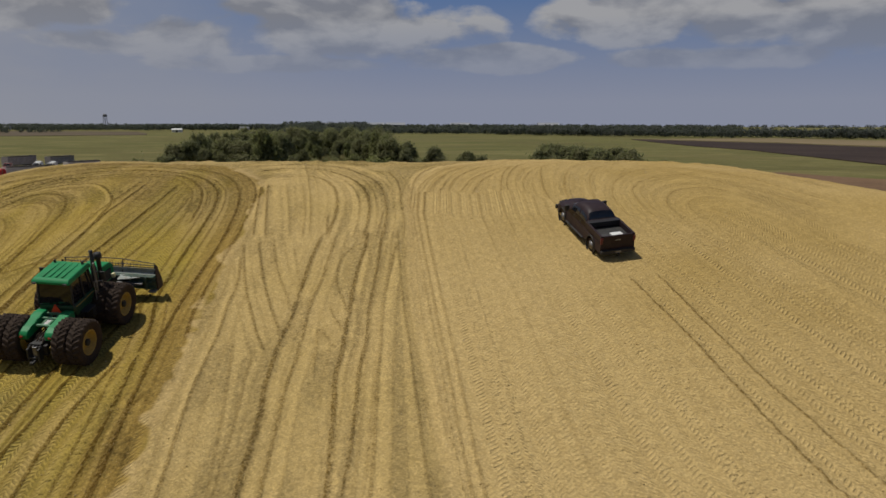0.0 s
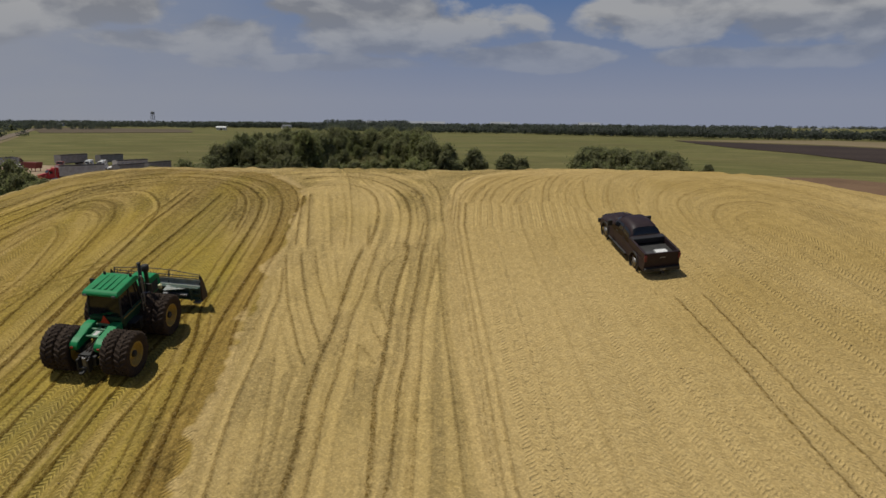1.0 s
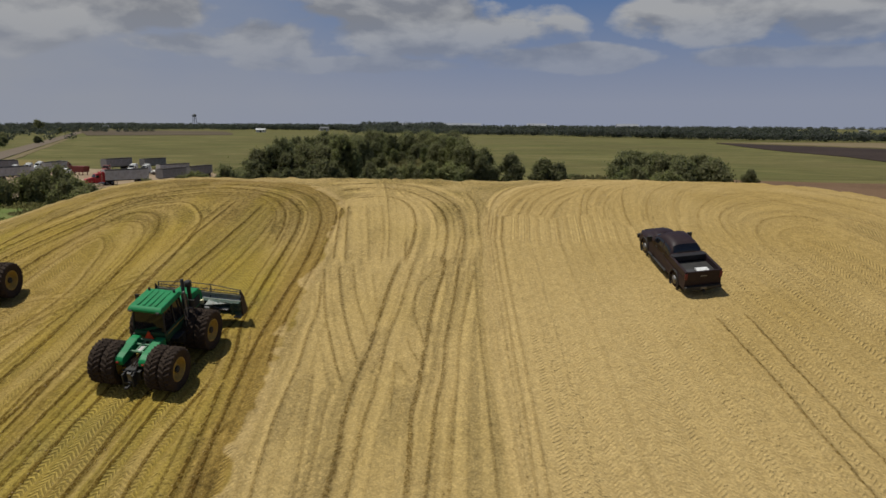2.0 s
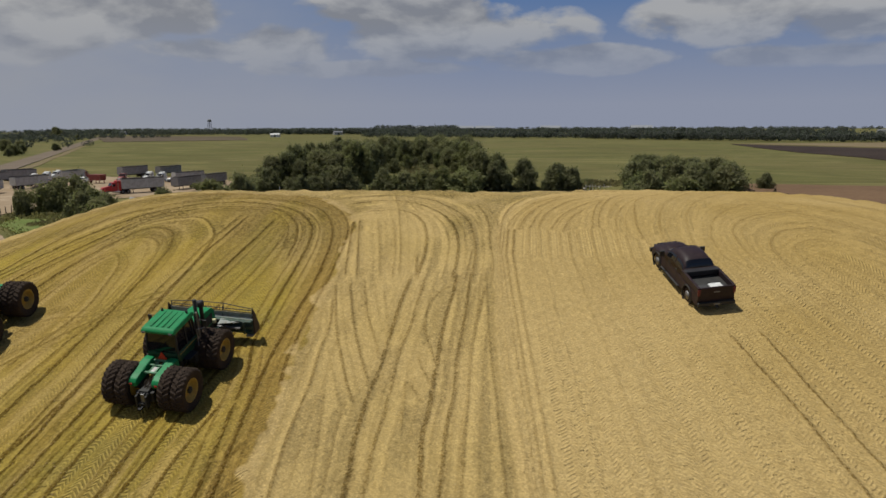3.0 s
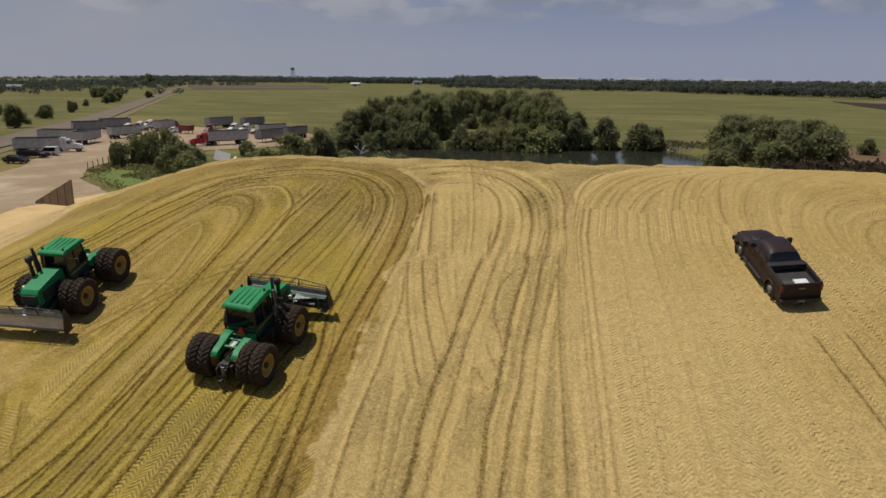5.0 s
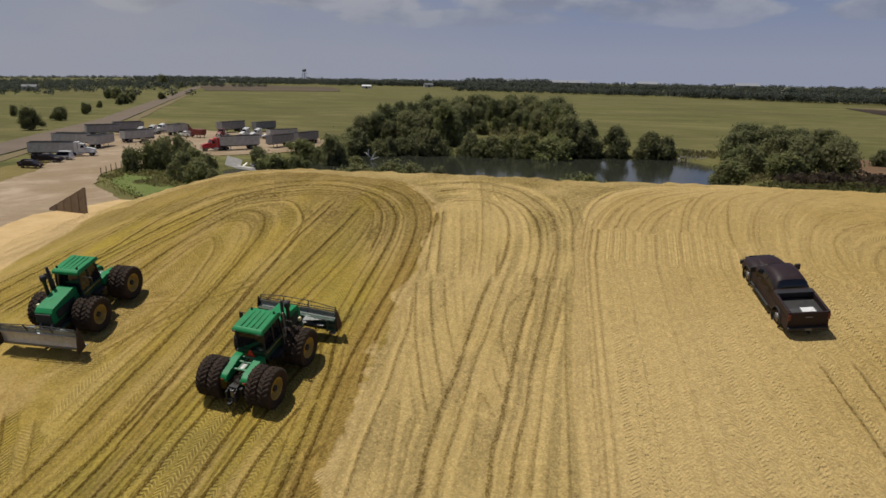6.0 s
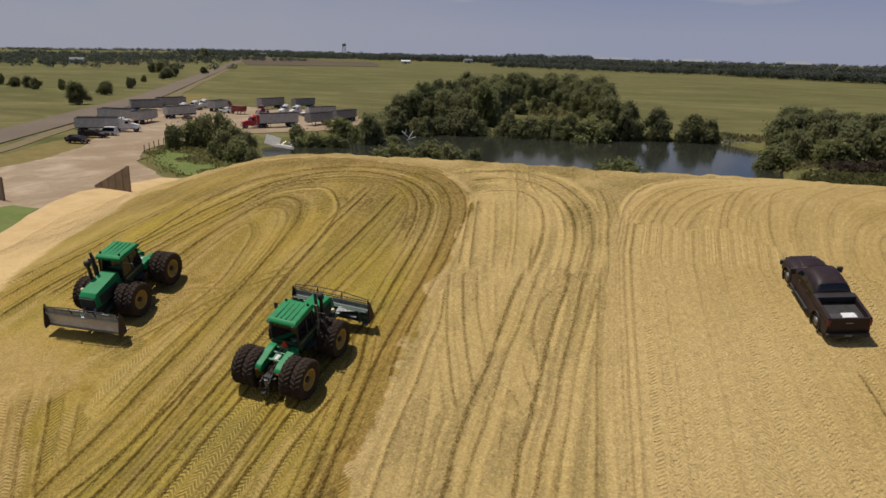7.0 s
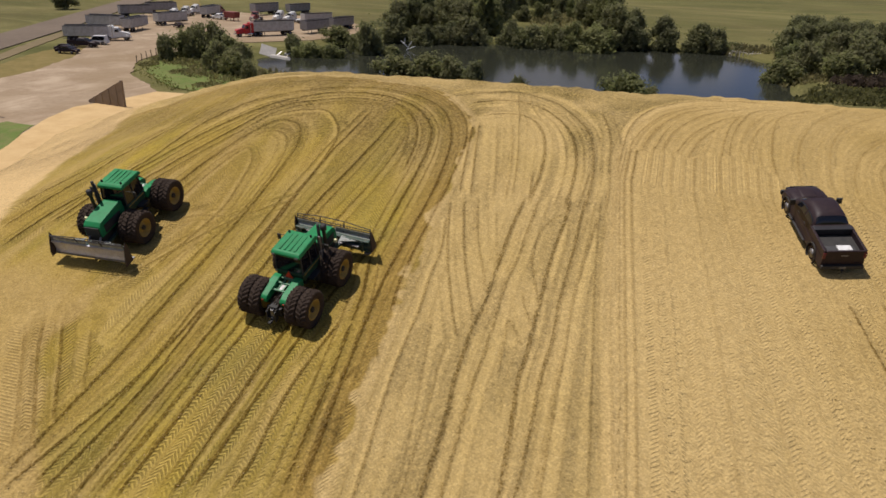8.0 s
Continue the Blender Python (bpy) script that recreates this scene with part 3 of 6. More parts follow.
# below the crest the right side is rolled in even lanes that fan out towards the foot
fan = np.maximum(42 - PY, 0)
lane = np.where(PX - 0.113 * fan < 2, PX - 0.113 * fan, (PX - 0.078 * fan) / (1 + 0.0175 * fan)) + 0.10 * (wave(PX, PY, 5, 41) - 0.5)
seams = np.array([-1.9, -1.6, -1.2, -0.25, 0.4, 1.0, 1.7, 2.3, 2.85, 3.75, 4.5, 5.3, 5.9, 6.5, 7.2, 7.85, 8.5, 9.25, 10.0, 10.6, 11.2, 12.05, 12.9, 13.55, 14.2, 14.85, 15.5, 16.6, 17.7, 18.8, 19.7, 20.6, 21.6])
nearest = np.abs(lane[..., None] - seams).argmin(-1)
away = lane - seams[nearest]
other = seams[np.clip(nearest + np.where(away > 0, 1, -1), 0, len(seams) - 1)]
dice = np.random.RandomState(7).rand(6, len(seams))
rolled = (step(-2.0, -1.8, lane) * step(0.4, -0.4, PY - np.interp(lane, [5, 10, 16], [46, 42, 38.5]) + 2.5 * (wave(PX, PY, 1.5, 42) - 0.5)) * step(22.4, 21.4, lane)) > 0.5
sided = np.where(away > 0, dice[0][nearest], dice[1][nearest])
grip = np.where(seams < -0.8, 0.12, 0.45 + 0.55 * dice[2])[nearest] * (0.4 + 0.7 * sided)
gap = np.where(rolled, np.abs(away) * (1 + 0.012 * fan), gap)
run = np.where(rolled, 1.03 * fan + 7.0 * dice[3][nearest] - np.where(dice[4][nearest] > 0.45, 1.73, 0.0) * np.abs(away), run)
deep = np.where(rolled, (np.where(seams < -0.8, 0.45, 0.08 + 0.16 * dice[5] ** 2)[nearest] + 0.30 * step(36, 45, PY) * (0.4 + 0.6 * dice[1][nearest])), deep)
lug = np.where((right > 0.5) & (PY > 40), np.maximum(lug, 0.75 * np.minimum(1, 4 * deep)), lug)
lug = np.where(rolled, grip * step(0.0, 0.22, np.abs(lane - other) - np.abs(away)), lug)
tone = np.where(rolled, 0.25 + 0.5 * sided, tone)
# the pickup's own ruts cut across them
cut = track_fields(px, py, TRACKS[-2:])
rut = cut[0] < 0.34
gap, run, deep, lug, tone = (np.where(rut, b, a) for a, b in zip((gap, run, deep, lug, tone), cut))
# no print where one track gives way to the next
for axis in (0, 1):
    jump = np.abs(np.diff(run, axis=axis)) > 0.3
    for part_ in (slice(0, -1), slice(1, None)):
        keep_ = [slice(None), slice(None)]
        keep_[axis] = part_
        lug[tuple(keep_)] = np.where(jump, 0.0, lug[tuple(keep_)])
rough = 0.5 * wave(PX, PY, 0.6, 8) + 0.5 * wave(PX, PY, 0.25, 31)
relief = 0.085 * deep * np.exp(-(gap / 0.13) ** 2) * np.clip(1.8 * rough - 0.25, 0, 1.2)
relief += 0.035 * (wave(PX, PY, 0.7, 12) - 0.5) + 0.035 * (wave(PX, PY, 0.32, 9) - 0.5)
# torn, lumpy ground between the turns on the crest
lumpy = step(41, 46, PY) * step(60, 57, PY) * step(-24, -17, PX) * step(-0.5, -2.5, PX) * step(0.3, 0.7, wave(PX, PY, 2.2, 51))
relief += lumpy * (0.16 * (wave(PX, PY, 0.55, 52) - 0.5) + 0.09 * (wave(PX, PY, 0.27, 53) - 0.5)) * step(0.1, 0.4, gap)
base = pile_height(PX, PY)
base = base + 0.22 * (wave(PX, PY, 0.9, 19) - 0.5) * step(56, 59.5, PY - 0.07 * PX)
toe = 0.91 * (PX + 56) + 0.41 * (PY - 46)                                      # distance inside the left toe
packed = step(9.9, 10.7, toe + 1.2 * (wave(PX, PY, 4, 11) - 0.5) + 0.4 * (wave(PX, PY, 0.9, 28) - 0.5)) * (1 - step(60.5, 62.0, PY - 0.07 * PX))
pile = sheet("silage_pile", px, py, base + relief * (0.15 + 0.85 * packed), M_SILAGE)
inner = step(-0.08, 0.12, -left + 0.9 * (wave(PX, PY, 1.6, 12) - 0.5) + 0.5 * (wave(PX, PY, 0.5, 27) - 0.5))
# a pale corner at the foot, a dull patch within the turn
corner = step(0.0, 0.8, -21.5 - 1.06 * np.clip(PY - 17.7, -2, 3.3) - PX + 0.8 * (wave(PX, PY, 1.5, 13) - 0.5)) * step(27, 24, PY + 0.1 * (PX + 25))
within = np.exp(-((PX + 25.2) / 3.6) ** 2 - ((PY - 32.0) / 7.0) ** 2)
streak = wave(PX * 2.2 + 0.1 * PY, PY * 0.25, 1.6, 18)
damp = 0.74 + 0.30 * wave(PX, PY, 5, 14) + 0.45 * (streak - 0.3) + 0.25 * (0.5 - tone)
moist = inner * damp * (1 - 0.4 * corner) * (1 - 0.12 * within) * (1 - 0.24 * step(36, 46, PY))
middle = step(-0.1, 0.5, left) * step(0.4, -0.4, right)
arch = np.hypot((PX + 9.5) / 5.8, np.maximum(PY - 43, 0) / 11.5)
torn = middle * step(40, 46, PY) * step(60.5, 58, PY) * (step(0.55, 0.75, arch) * step(1.15, 0.95, arch) * 0.75 + 0.85 * step(1.0, 1.1, arch)) * (0.2 + 1.0 * wave(PX, PY, 2.0, 15))
torn = np.maximum(torn, middle * 0.20 * np.exp(-((right + 0.9) / 0.5) ** 2) * step(52, 46, PY) * (0.3 + wave(PX, PY, 2.6, 17)))
torn = np.maximum(torn, 0.8 * step(-3.0, -0.8, left) * step(0.1, -0.3, left) * step(36, 20, PY) * wave(PX, PY, 1.8, 23))
torn = np.maximum(torn, inner * step(36, 46, PY) * (0.25 + 0.75 * wave(PX, PY, 2.4, 25)))
torn = np.maximum(torn, 0.28 * middle * step(0.35, 0.7, wave(PX * 1.6, PY * 0.35, 1.4, 55)))
torn = np.clip(torn, 0, 1)
moist = np.clip(np.maximum(moist, torn * 0.46), 0, 1)
moist = np.maximum(moist, 0.55 * step(4, 13, PX) * step(18, 34, PY) * (0.35 + 0.8 * wave(PX, PY, 4, 29)))
moist = np.maximum(moist, 0.34 * step(0.0, 1.5, right) * step(32, 44, PY) * (0.4 + 0.8 * wave(PX, PY, 3, 45)))
moist = np.maximum(moist, 0.20 * middle * (0.3 + wave(PX, PY, 3, 44)))
green = np.clip(0.8 * middle + inner * step(0.6, 2.5, -left) * (1 - 0.45 * step(36, 47, PY)) * (1 - corner) * (1 - 0.8 * within) * (0.1 + 0.8 * wave(PX * 3, PY, 5, 16) + 0.5 * streak), 0, 1)
for key, values in (("gap", gap), ("run", run), ("deep", deep), ("lug", lug), ("tone", tone), ("moist", moist * packed), ("green", green), ("loose", 1 - packed), ("chew", torn)):
    add_attr(pile.data, key, values)
tagged(pile, "huge packed pile of chopped straw-coloured silage scored by wheel tracks", "silage pile", kind="structure")


def silage_crumbs(count):
    """Loose lumps of silage thrown up along the lanes' edges and over the torn places."""
    r = np.random.RandomState(11)
    chance = np.clip(1 - gap / 0.25, 0, 1) * deep * packed * (PY > 14) * (PY < 58) + 0.012 * packed * (PY > 14) * (PY < 40)
    flat = chance.ravel() / chance.sum()
    keep = r.choice(flat.size, count, replace=False, p=flat)
    x, y = PX.ravel()[keep] + r.uniform(-0.05, 0.05, count), PY.ravel()[keep] + r.uniform(-0.05, 0.05, count)
    z = (base + relief * (0.15 + 0.85 * packed)).ravel()[keep]
    n = len(x)
    size = (0.014 + 0.030 * r.rand(n) ** 3)[:, None, None]
    corners = np.array(((1, 0, 0), (0, 1, 0), (-1, 0, 0), (0, -1, 0), (0, 0, 0.8), (0, 0, -0.8)), float)
    co = corners[None] * size * (0.6 + 0.8 * r.rand(n, 6, 3))
    turn = r.rand(n) * 6.28
    cs, sn = np.cos(turn)[:, None], np.sin(turn)[:, None]
    co = np.stack([co[..., 0] * cs - co[..., 1] * sn, co[..., 0] * sn + co[..., 1] * cs, co[..., 2]], -1)
    co += np.stack([x, y, z + 0.3 * size[:, 0, 0]], -1)[:, None]
    tri = np.array(((0, 1, 4), (1, 2, 4), (2, 3, 4), (3, 0, 4), (1, 0, 5), (2, 1, 5), (3, 2, 5), (0, 3, 5)))
    idx = (np.arange(n)[:, None, None] * 6 + tri[None]).astype(np.int32)
    me = bpy.data.meshes.new("silage_crumbs")
    me.vertices.add(n * 6)
    me.vertices.foreach_set("co", co.astype(np.float32).ravel())
    me.loops.add(idx.size)
    me.loops.foreach_set("vertex_index", idx.ravel())
    me.polygons.add(n * 8)
    me.polygons.foreach_set("loop_start", np.arange(0, idx.size, 3, dtype=np.int32))
    me.update(calc_edges=True)
    me.materials.append(mottled("crumbled silage", (0.30, 0.20, 0.07), (0.44, 0.31, 0.12), 1.5, 0.95, fine=6))
    tagged(new("silage_crumbs", me), "loose straw-coloured crumbs of silage along the wheel tracks", "silage", kind="stuff")


silage_crumbs(6000)

POND = np.array([(-77, 121), (-63, 106), (-40, 97), (-10, 96), (12, 101), (20, 122), (23, 160), (10, 180), (-23, 172), (-64, 161), (-70, 140)], float)


def pond_depth(x, y):
    """Distance inside the pond's shore line, negative outside."""
    x, y = np.asarray(x, float), np.asarray(y, float)
    best, inside = np.full(x.shape, 1e9), np.zeros(x.shape, bool)
    for (ax, ay), (bx, by) in zip(POND, np.roll(POND, -1, 0)):
        t = np.clip(((x - ax) * (bx - ax) + (y - ay) * (by - ay)) / ((bx - ax) ** 2 + (by - ay) ** 2), 0, 1)
        best = np.minimum(best, np.hypot(x - ax - t * (bx - ax), y - ay - t * (by - ay)))
        crosses = ((ay > y) != (by > y)) & (x < (bx - ax) * (y - ay) / (by - ay + 1e-9) + ax)
        inside ^= crosses
    return np.where(inside, best, -best) + 3.0 * (wave(x, y, 9, 21) - 0.5)


def ground_height(x, y):
    x, y = np.asarray(x, float), np.asarray(y, float)
    z = 0.12 * (wave(x, y, 23, 22) - 0.5) - 2.6 * step(-4.5, 4.0, pond_depth(x, y))
    beyond = np.maximum(0.0, -0.856 * (x + 120) - 0.516 * (y - 84) - 90)          # the land falls away beyond the road
    return z * step(900, 400, np.hypot(x, y)) - 0.016 * np.minimum(beyond, 1200)


def ground_material():
    """Pasture: mown green and straw tones in long swathes, drier patches and tufts."""
    m, nt, b = material("pasture", 0.95)
    b.inputs["Specular IOR Level"].default_value = 0.1
    p = coords(nt)
    sw = N(nt, "ShaderNodeMapping", Vector=p, Rotation=(0, 0, 0.5), Scale=(0.014, 0.022, 1.0)).outputs[0]
    swath = N(nt, "ShaderNodeTexNoise", Vector=sw, Scale=1.0, Detail=7.0, Roughness=0.65, Distortion=0.6).outputs[0]
    big = N(nt, "ShaderNodeTexNoise", Vector=p, Scale=0.012, Detail=5.0, Roughness=0.6).outputs[0]
    fine = N(nt, "ShaderNodeTexNoise", Vector=p, Scale=1.4, Detail=6.0, Roughness=0.75).outputs[0]
    g = ramp(nt, swath, (0.36, (0.098, 0.098, 0.032)), (0.50, (0.124, 0.120, 0.040)), (0.64, (0.165, 0.148, 0.056)))
    g = mix(nt, ramp(nt, big, (0.42, (0, 0, 0)), (0.66, (0.6, 0.6, 0.6))), g, (0.13, 0.105, 0.045))
    mown = N(nt, "ShaderNodeMapping", Vector=p, Rotation=(0, 0, 0.9), Scale=(0.013, 0.034, 1.0)).outputs[0]
    row = N(nt, "ShaderNodeTexNoise", Vector=mown, Scale=1.0, Detail=7.0, Roughness=0.68, Distortion=2.6).outputs[0]
    g = mix(nt, ramp(nt, row, (0.50, (0, 0, 0)), (0.70, (0.75, 0.75, 0.75))), g, (0.225, 0.205, 0.080))
    g = mix(nt, ramp(nt, row, (0.30, (0.5, 0.5, 0.5)), (0.46, (0, 0, 0))), g, (0.075, 0.085, 0.022))
    k = math_node(nt, "MULTIPLY_ADD", fine, 0.85, 0.48)
    g = mix(nt, 1.0, g, N(nt, "ShaderNodeCombineColor", i0=k, i1=k, i2=k).outputs[0], "MULTIPLY")
    nt.links.new(g, b.inputs["Base Color"])
    bump(nt, b, fine, 0.7, 0.12)
    return m


gx = lines((-4600, -1200, 340), (-1200, -260, 47), (-260, 130, 3.0), (130, 1200, 53.5), (1200, 4600, 340))
gy = lines((-1500, -100, 100), (-100, 60, 8), (60, 240, 2.4), (240, 1200, 48), (1200, 4700, 350))
GX, GY = np.meshgrid(gx, gy)
ground = sheet("ground", gx, gy, ground_height(GX, GY), ground_material())
tagged(ground, "wide green and straw-coloured pasture reaching the horizon", "ground", kind="structure")


def patch(name, outline, z, mat, label, category, ragged=0.0, seed=1, spacing=6.0, kind="structure"):
    """A thin raised slab of ground with an uneven edge."""
    pts = []
    fine_step = min(spacing, 0.8) if ragged > 0.5 and spacing < 15 else spacing
    for (ax, ay), (bx, by) in zip(outline, outline[1:] + outline[:1]):
        n = max(1, int(math.hypot(bx - ax, by - ay) / fine_step))
        for k in range(n):
            x, y = ax + (bx - ax) * k / n, ay + (by - ay) * k / n
            jx, jy = ((ragged * 2.2 * (float(wave(x, y, spacing * 2.2, seed + q)) - 0.5) + ragged * 0.35 * (float(wave(x, y, 1.7, seed + q + 5)) - 0.5)) for q in (0, 1))
            pts.append((x + jx, y + jy))
    bm = bmesh.new()
    top = bm.faces.new([bm.verts.new((x, y, z)) for x, y in pts])
    if top.normal.z < 0:
        bmesh.ops.reverse_faces(bm, faces=[top])
    r = bmesh.ops.extrude_face_region(bm, geom=[top])
    for v in (g for g in r["geom"] if isinstance(g, bmesh.types.BMVert)):
        v.co.z = z
    for v in top.verts:
        v.co.z = z - 0.4
    bmesh.ops.recalc_face_normals(bm, faces=bm.faces)
    bmesh.ops.triangulate(bm, faces=bm.faces)
    me = bpy.data.meshes.new(name)
    bm.to_mesh(me)
    bm.free()
    me.materials.append(mat)
    return tagged(new(name, me), label, category, kind=kind)


def gravel_material():
    """Pale caliche with brown stains and bent, worn wheel lanes."""
    m, nt, b = material("pale caliche gravel", 0.95)
    b.inputs["Specular IOR Level"].default_value = 0.15
    p = coords(nt)
    big = N(nt, "ShaderNodeTexNoise", Vector=p, Scale=0.07, Detail=6.0, Roughness=0.6).outputs[0]
    bent = N(nt, "ShaderNodeMapping", Vector=p, Rotation=(0, 0, radians(-38)), Scale=(0.22, 0.045, 1.0)).outputs[0]
    lane = N(nt, "ShaderNodeTexNoise", Vector=bent, Scale=1.0, Detail=5.0, Roughness=0.6, Distortion=3.0).outputs[0]
    fine = N(nt, "ShaderNodeTexNoise", Vector=p, Scale=1.3, Detail=6.0, Roughness=0.75).outputs[0]
    patch_ = N(nt, "ShaderNodeTexNoise", Vector=p, Scale=0.16, Detail=7.0, Roughness=0.65, Distortion=0.8).outputs[0]
    col = ramp(nt, fine, (0.3, (0.27, 0.200, 0.128)), (0.7, (0.345, 0.262, 0.176)))
    col = mix(nt, ramp(nt, patch_, (0.36, (0.7, 0.7, 0.7)), (0.52, (0, 0, 0))), col, (0.46, 0.365, 0.255))
    col = mix(nt, ramp(nt, lane, (0.48, (0, 0, 0)), (0.66, (0.6, 0.6, 0.6))), col, (0.27, 0.19, 0.12))
    col = mix(nt, ramp(nt, big, (0.46, (0, 0, 0)), (0.64, (0.75, 0.75, 0.75))), col, (0.25, 0.18, 0.105))
    nt.links.new(col, b.inputs["Base Color"])
    bump(nt, b, fine, 0.6, 0.05)
    return m


M_GRAVEL = gravel_material()
M_ROAD = mottled("grey chip-seal road", (0.138, 0.108, 0.081), (0.188, 0.149, 0.112), 0.05, 0.9, fine=20, world_space=True)
M_TURF = mottled("green turf", (0.095, 0.145, 0.034), (0.160, 0.195, 0.060), 0.30, 0.95, bump_by=0.08, fine=7, grime=(0.19, 0.155, 0.075), world_space=True)
M_VERGE = mottled("dry verge grass", (0.16, 0.125, 0.045), (0.25, 0.19, 0.075), 0.08, 0.95, bump_by=0.08, fine=15, grime=(0.11, 0.10, 0.03), world_space=True)
M_PLOUGH = mottled("dark ploughed soil", (0.030, 0.022, 0.019), (0.058, 0.042, 0.034), 0.02, 0.95, bump_by=0.15, fine=30, world_space=True)
M_SOIL = mottled("bare brown soil", (0.12, 0.075, 0.045), (0.19, 0.12, 0.07), 0.05, 0.95, bump_by=0.1, fine=20, world_space=True)
M_FALLOW = mottled("dull fallow soil", (0.085, 0.066, 0.046), (0.125, 0.098, 0.066), 0.01, 0.95, fine=30, world_space=True)
M_STUBBLE = mottled("tan stubble", (0.15, 0.12, 0.065), (0.22, 0.17, 0.10), 0.01, 0.95, fine=30, world_space=True)

verge = patch("roadside_verge", [(-70, -40), (-96, 60), (-104, 92), (-128, 140), (-180, 235), (-172, 236), (-110, 150), (-92, 104), (-84, 60), (-50, -40)], 0.08, M_VERGE,
              "dry grass verge between the road and the yard", "verge", 1.5, 31)
road = patch("road", [(-60, -20), (-109, 84), (-178, 217), (-374, 538), (-760, 1170), (-772, 1165), (-384, 536), (-189, 217), (-120, 84), (-72, -20)], 0.22, M_ROAD,
             "long straight grey country road", "road", 0.25, 33, 15)
shoulder = patch("road_shoulder", [(-105, 84), (-109, 86), (-178, 219), (-374, 540), (-371, 540), (-173.5, 219)], 0.14, M_STUBBLE, "pale dirt shoulder along the road", "verge", 0.9, 34, 12)
yard = patch("gravel_yard", [(-62, 15), (-84, 60), (-93, 80), (-100, 100), (-118, 122), (-146, 174), (-138, 192), (-98, 196), (-72, 174), (-76, 142), (-92, 128), (-90, 108), (-80, 92), (-66, 80), (-40, 60), (-44, 15)],
             0.12, M_GRAVEL, "pale dusty gravel truck yard with worn wheel lanes", "yard", 1.6, 35)
turf = patch("turf", [(-87, 108), (-80, 94), (-68, 85), (-50, 80), (-46, 86), (-60, 95), (-71, 103), (-82, 112)], 0.10, M_TURF, "bright green grass between yard and pond", "grass", 0.6, 37, 4)
strip = patch("turf_strip", [(-62, 38), (-58, 44), (-66, 60), (-70, 60), (-70, 48)], 0.16, M_TURF, "green grass strip at the foot of the pile", "grass", 0.8, 38, 4)
plough = patch("ploughed_field", [(157, 585), (226, 469), (246, 383), (330, 190), (230, 60), (150, 90), (137, 215), (150, 340), (146, 410)], 0.3, M_PLOUGH, "dark freshly ploughed field", "field", 2, 39, 40)
soil = patch("bare_soil", [(50, 182), (86, 177), (100, 152), (148, 92), (100, 62), (62, 88), (44, 130)], 0.25, M_SOIL, "bare brown soil beside the pond", "field", 3, 41, 10)
stubble = patch("stubble_field", [(-455, 690), (-330, 790), (-470, 1090), (-800, 1200)], 0.3, M_FALLOW, "dull brown fallow field", "field", 5, 43, 40)
far_stubble = patch("far_stubble_field", [(165, 600), (235, 485), (255, 395), (420, 420), (300, 640)], 0.3, M_STUBBLE, "pale strip of stubble beyond the ploughed field", "field", 5, 44, 40)
M_LOOSE = mottled("loose pale silage", (0.46, 0.31, 0.14), (0.60, 0.43, 0.22), 0.5, 0.95, bump_by=0.04, fine=12, world_space=True)
apron = patch("loose_silage_apron", [(-40, 20), (-50, 36), (-58, 44), (-69, 68), (-66, 80), (-52, 82), (-36, 70), (-36, 40)], 0.32, M_LOOSE, "loose pale silage spilled along the foot of the pile", "silage", 1.0, 45, 5)


def water_material():
    m, nt, b = material("pond water", 0.10)
    b.inputs["Base Color"].default_value = (0.026, 0.028, 0.020, 1)
    b.inputs["Specular IOR Level"].default_value = 0.10
    p = coords(nt)
    w = N(nt, "ShaderNodeTexNoise", Vector=p, Scale=1.6, Detail=4.0, Roughness=0.6).outputs[0]
    bump(nt, b, w, 0.22, 0.03)
    return m


wx = lines((-90, 40, 4.0))
wy = lines((85, 195, 4.0))
pond = sheet("pond", wx, wy, np.full((len(wy), len(wx)), -1.15), water_material())
tagged(pond, "still dark pond behind the pile", "pond", kind="structure")

# ---- builders ----
def part(name, bm, mat, parent=None, label="", smooth=False):
    """Links a bmesh as one mesh object, under a thing or part if given."""
    bmesh.ops.recalc_face_normals(bm, faces=bm.faces)
    me = bpy.data.meshes.new(name)
    bm.to_mesh(me)
    bm.free()
    me.materials.append(mat)
    if smooth:
        for p in me.polygons:
            p.use_smooth = True
    ob = new(name, me)
    if parent:
        ob.parent = parent
    return tagged(ob, label)


def box(bm, x0, x1, y0, y1, z0, z1, bevel=0.0, m=None):
    r = bmesh.ops.create_cube(bm, size=1)
    v = r["verts"]
    for p in v:
        p.co = Vector(((x0 + x1) / 2 + p.co.x * (x1 - x0), (y0 + y1) / 2 + p.co.y * (y1 - y0), (z0 + z1) / 2 + p.co.z * (z1 - z0)))
    if m:
        bmesh.ops.transform(bm, matrix=m, verts=v)
    if bevel:
        bmesh.ops.bevel(bm, geom=list({e for p in v for e in p.link_edges}), offset=bevel, segments=2, affect="EDGES", profile=0.6)
    return bm


def boxes(*rows, bevel=0.0):
    bm = bmesh.new()
    for r in rows:
        box(bm, *r, bevel=bevel)
    return bm


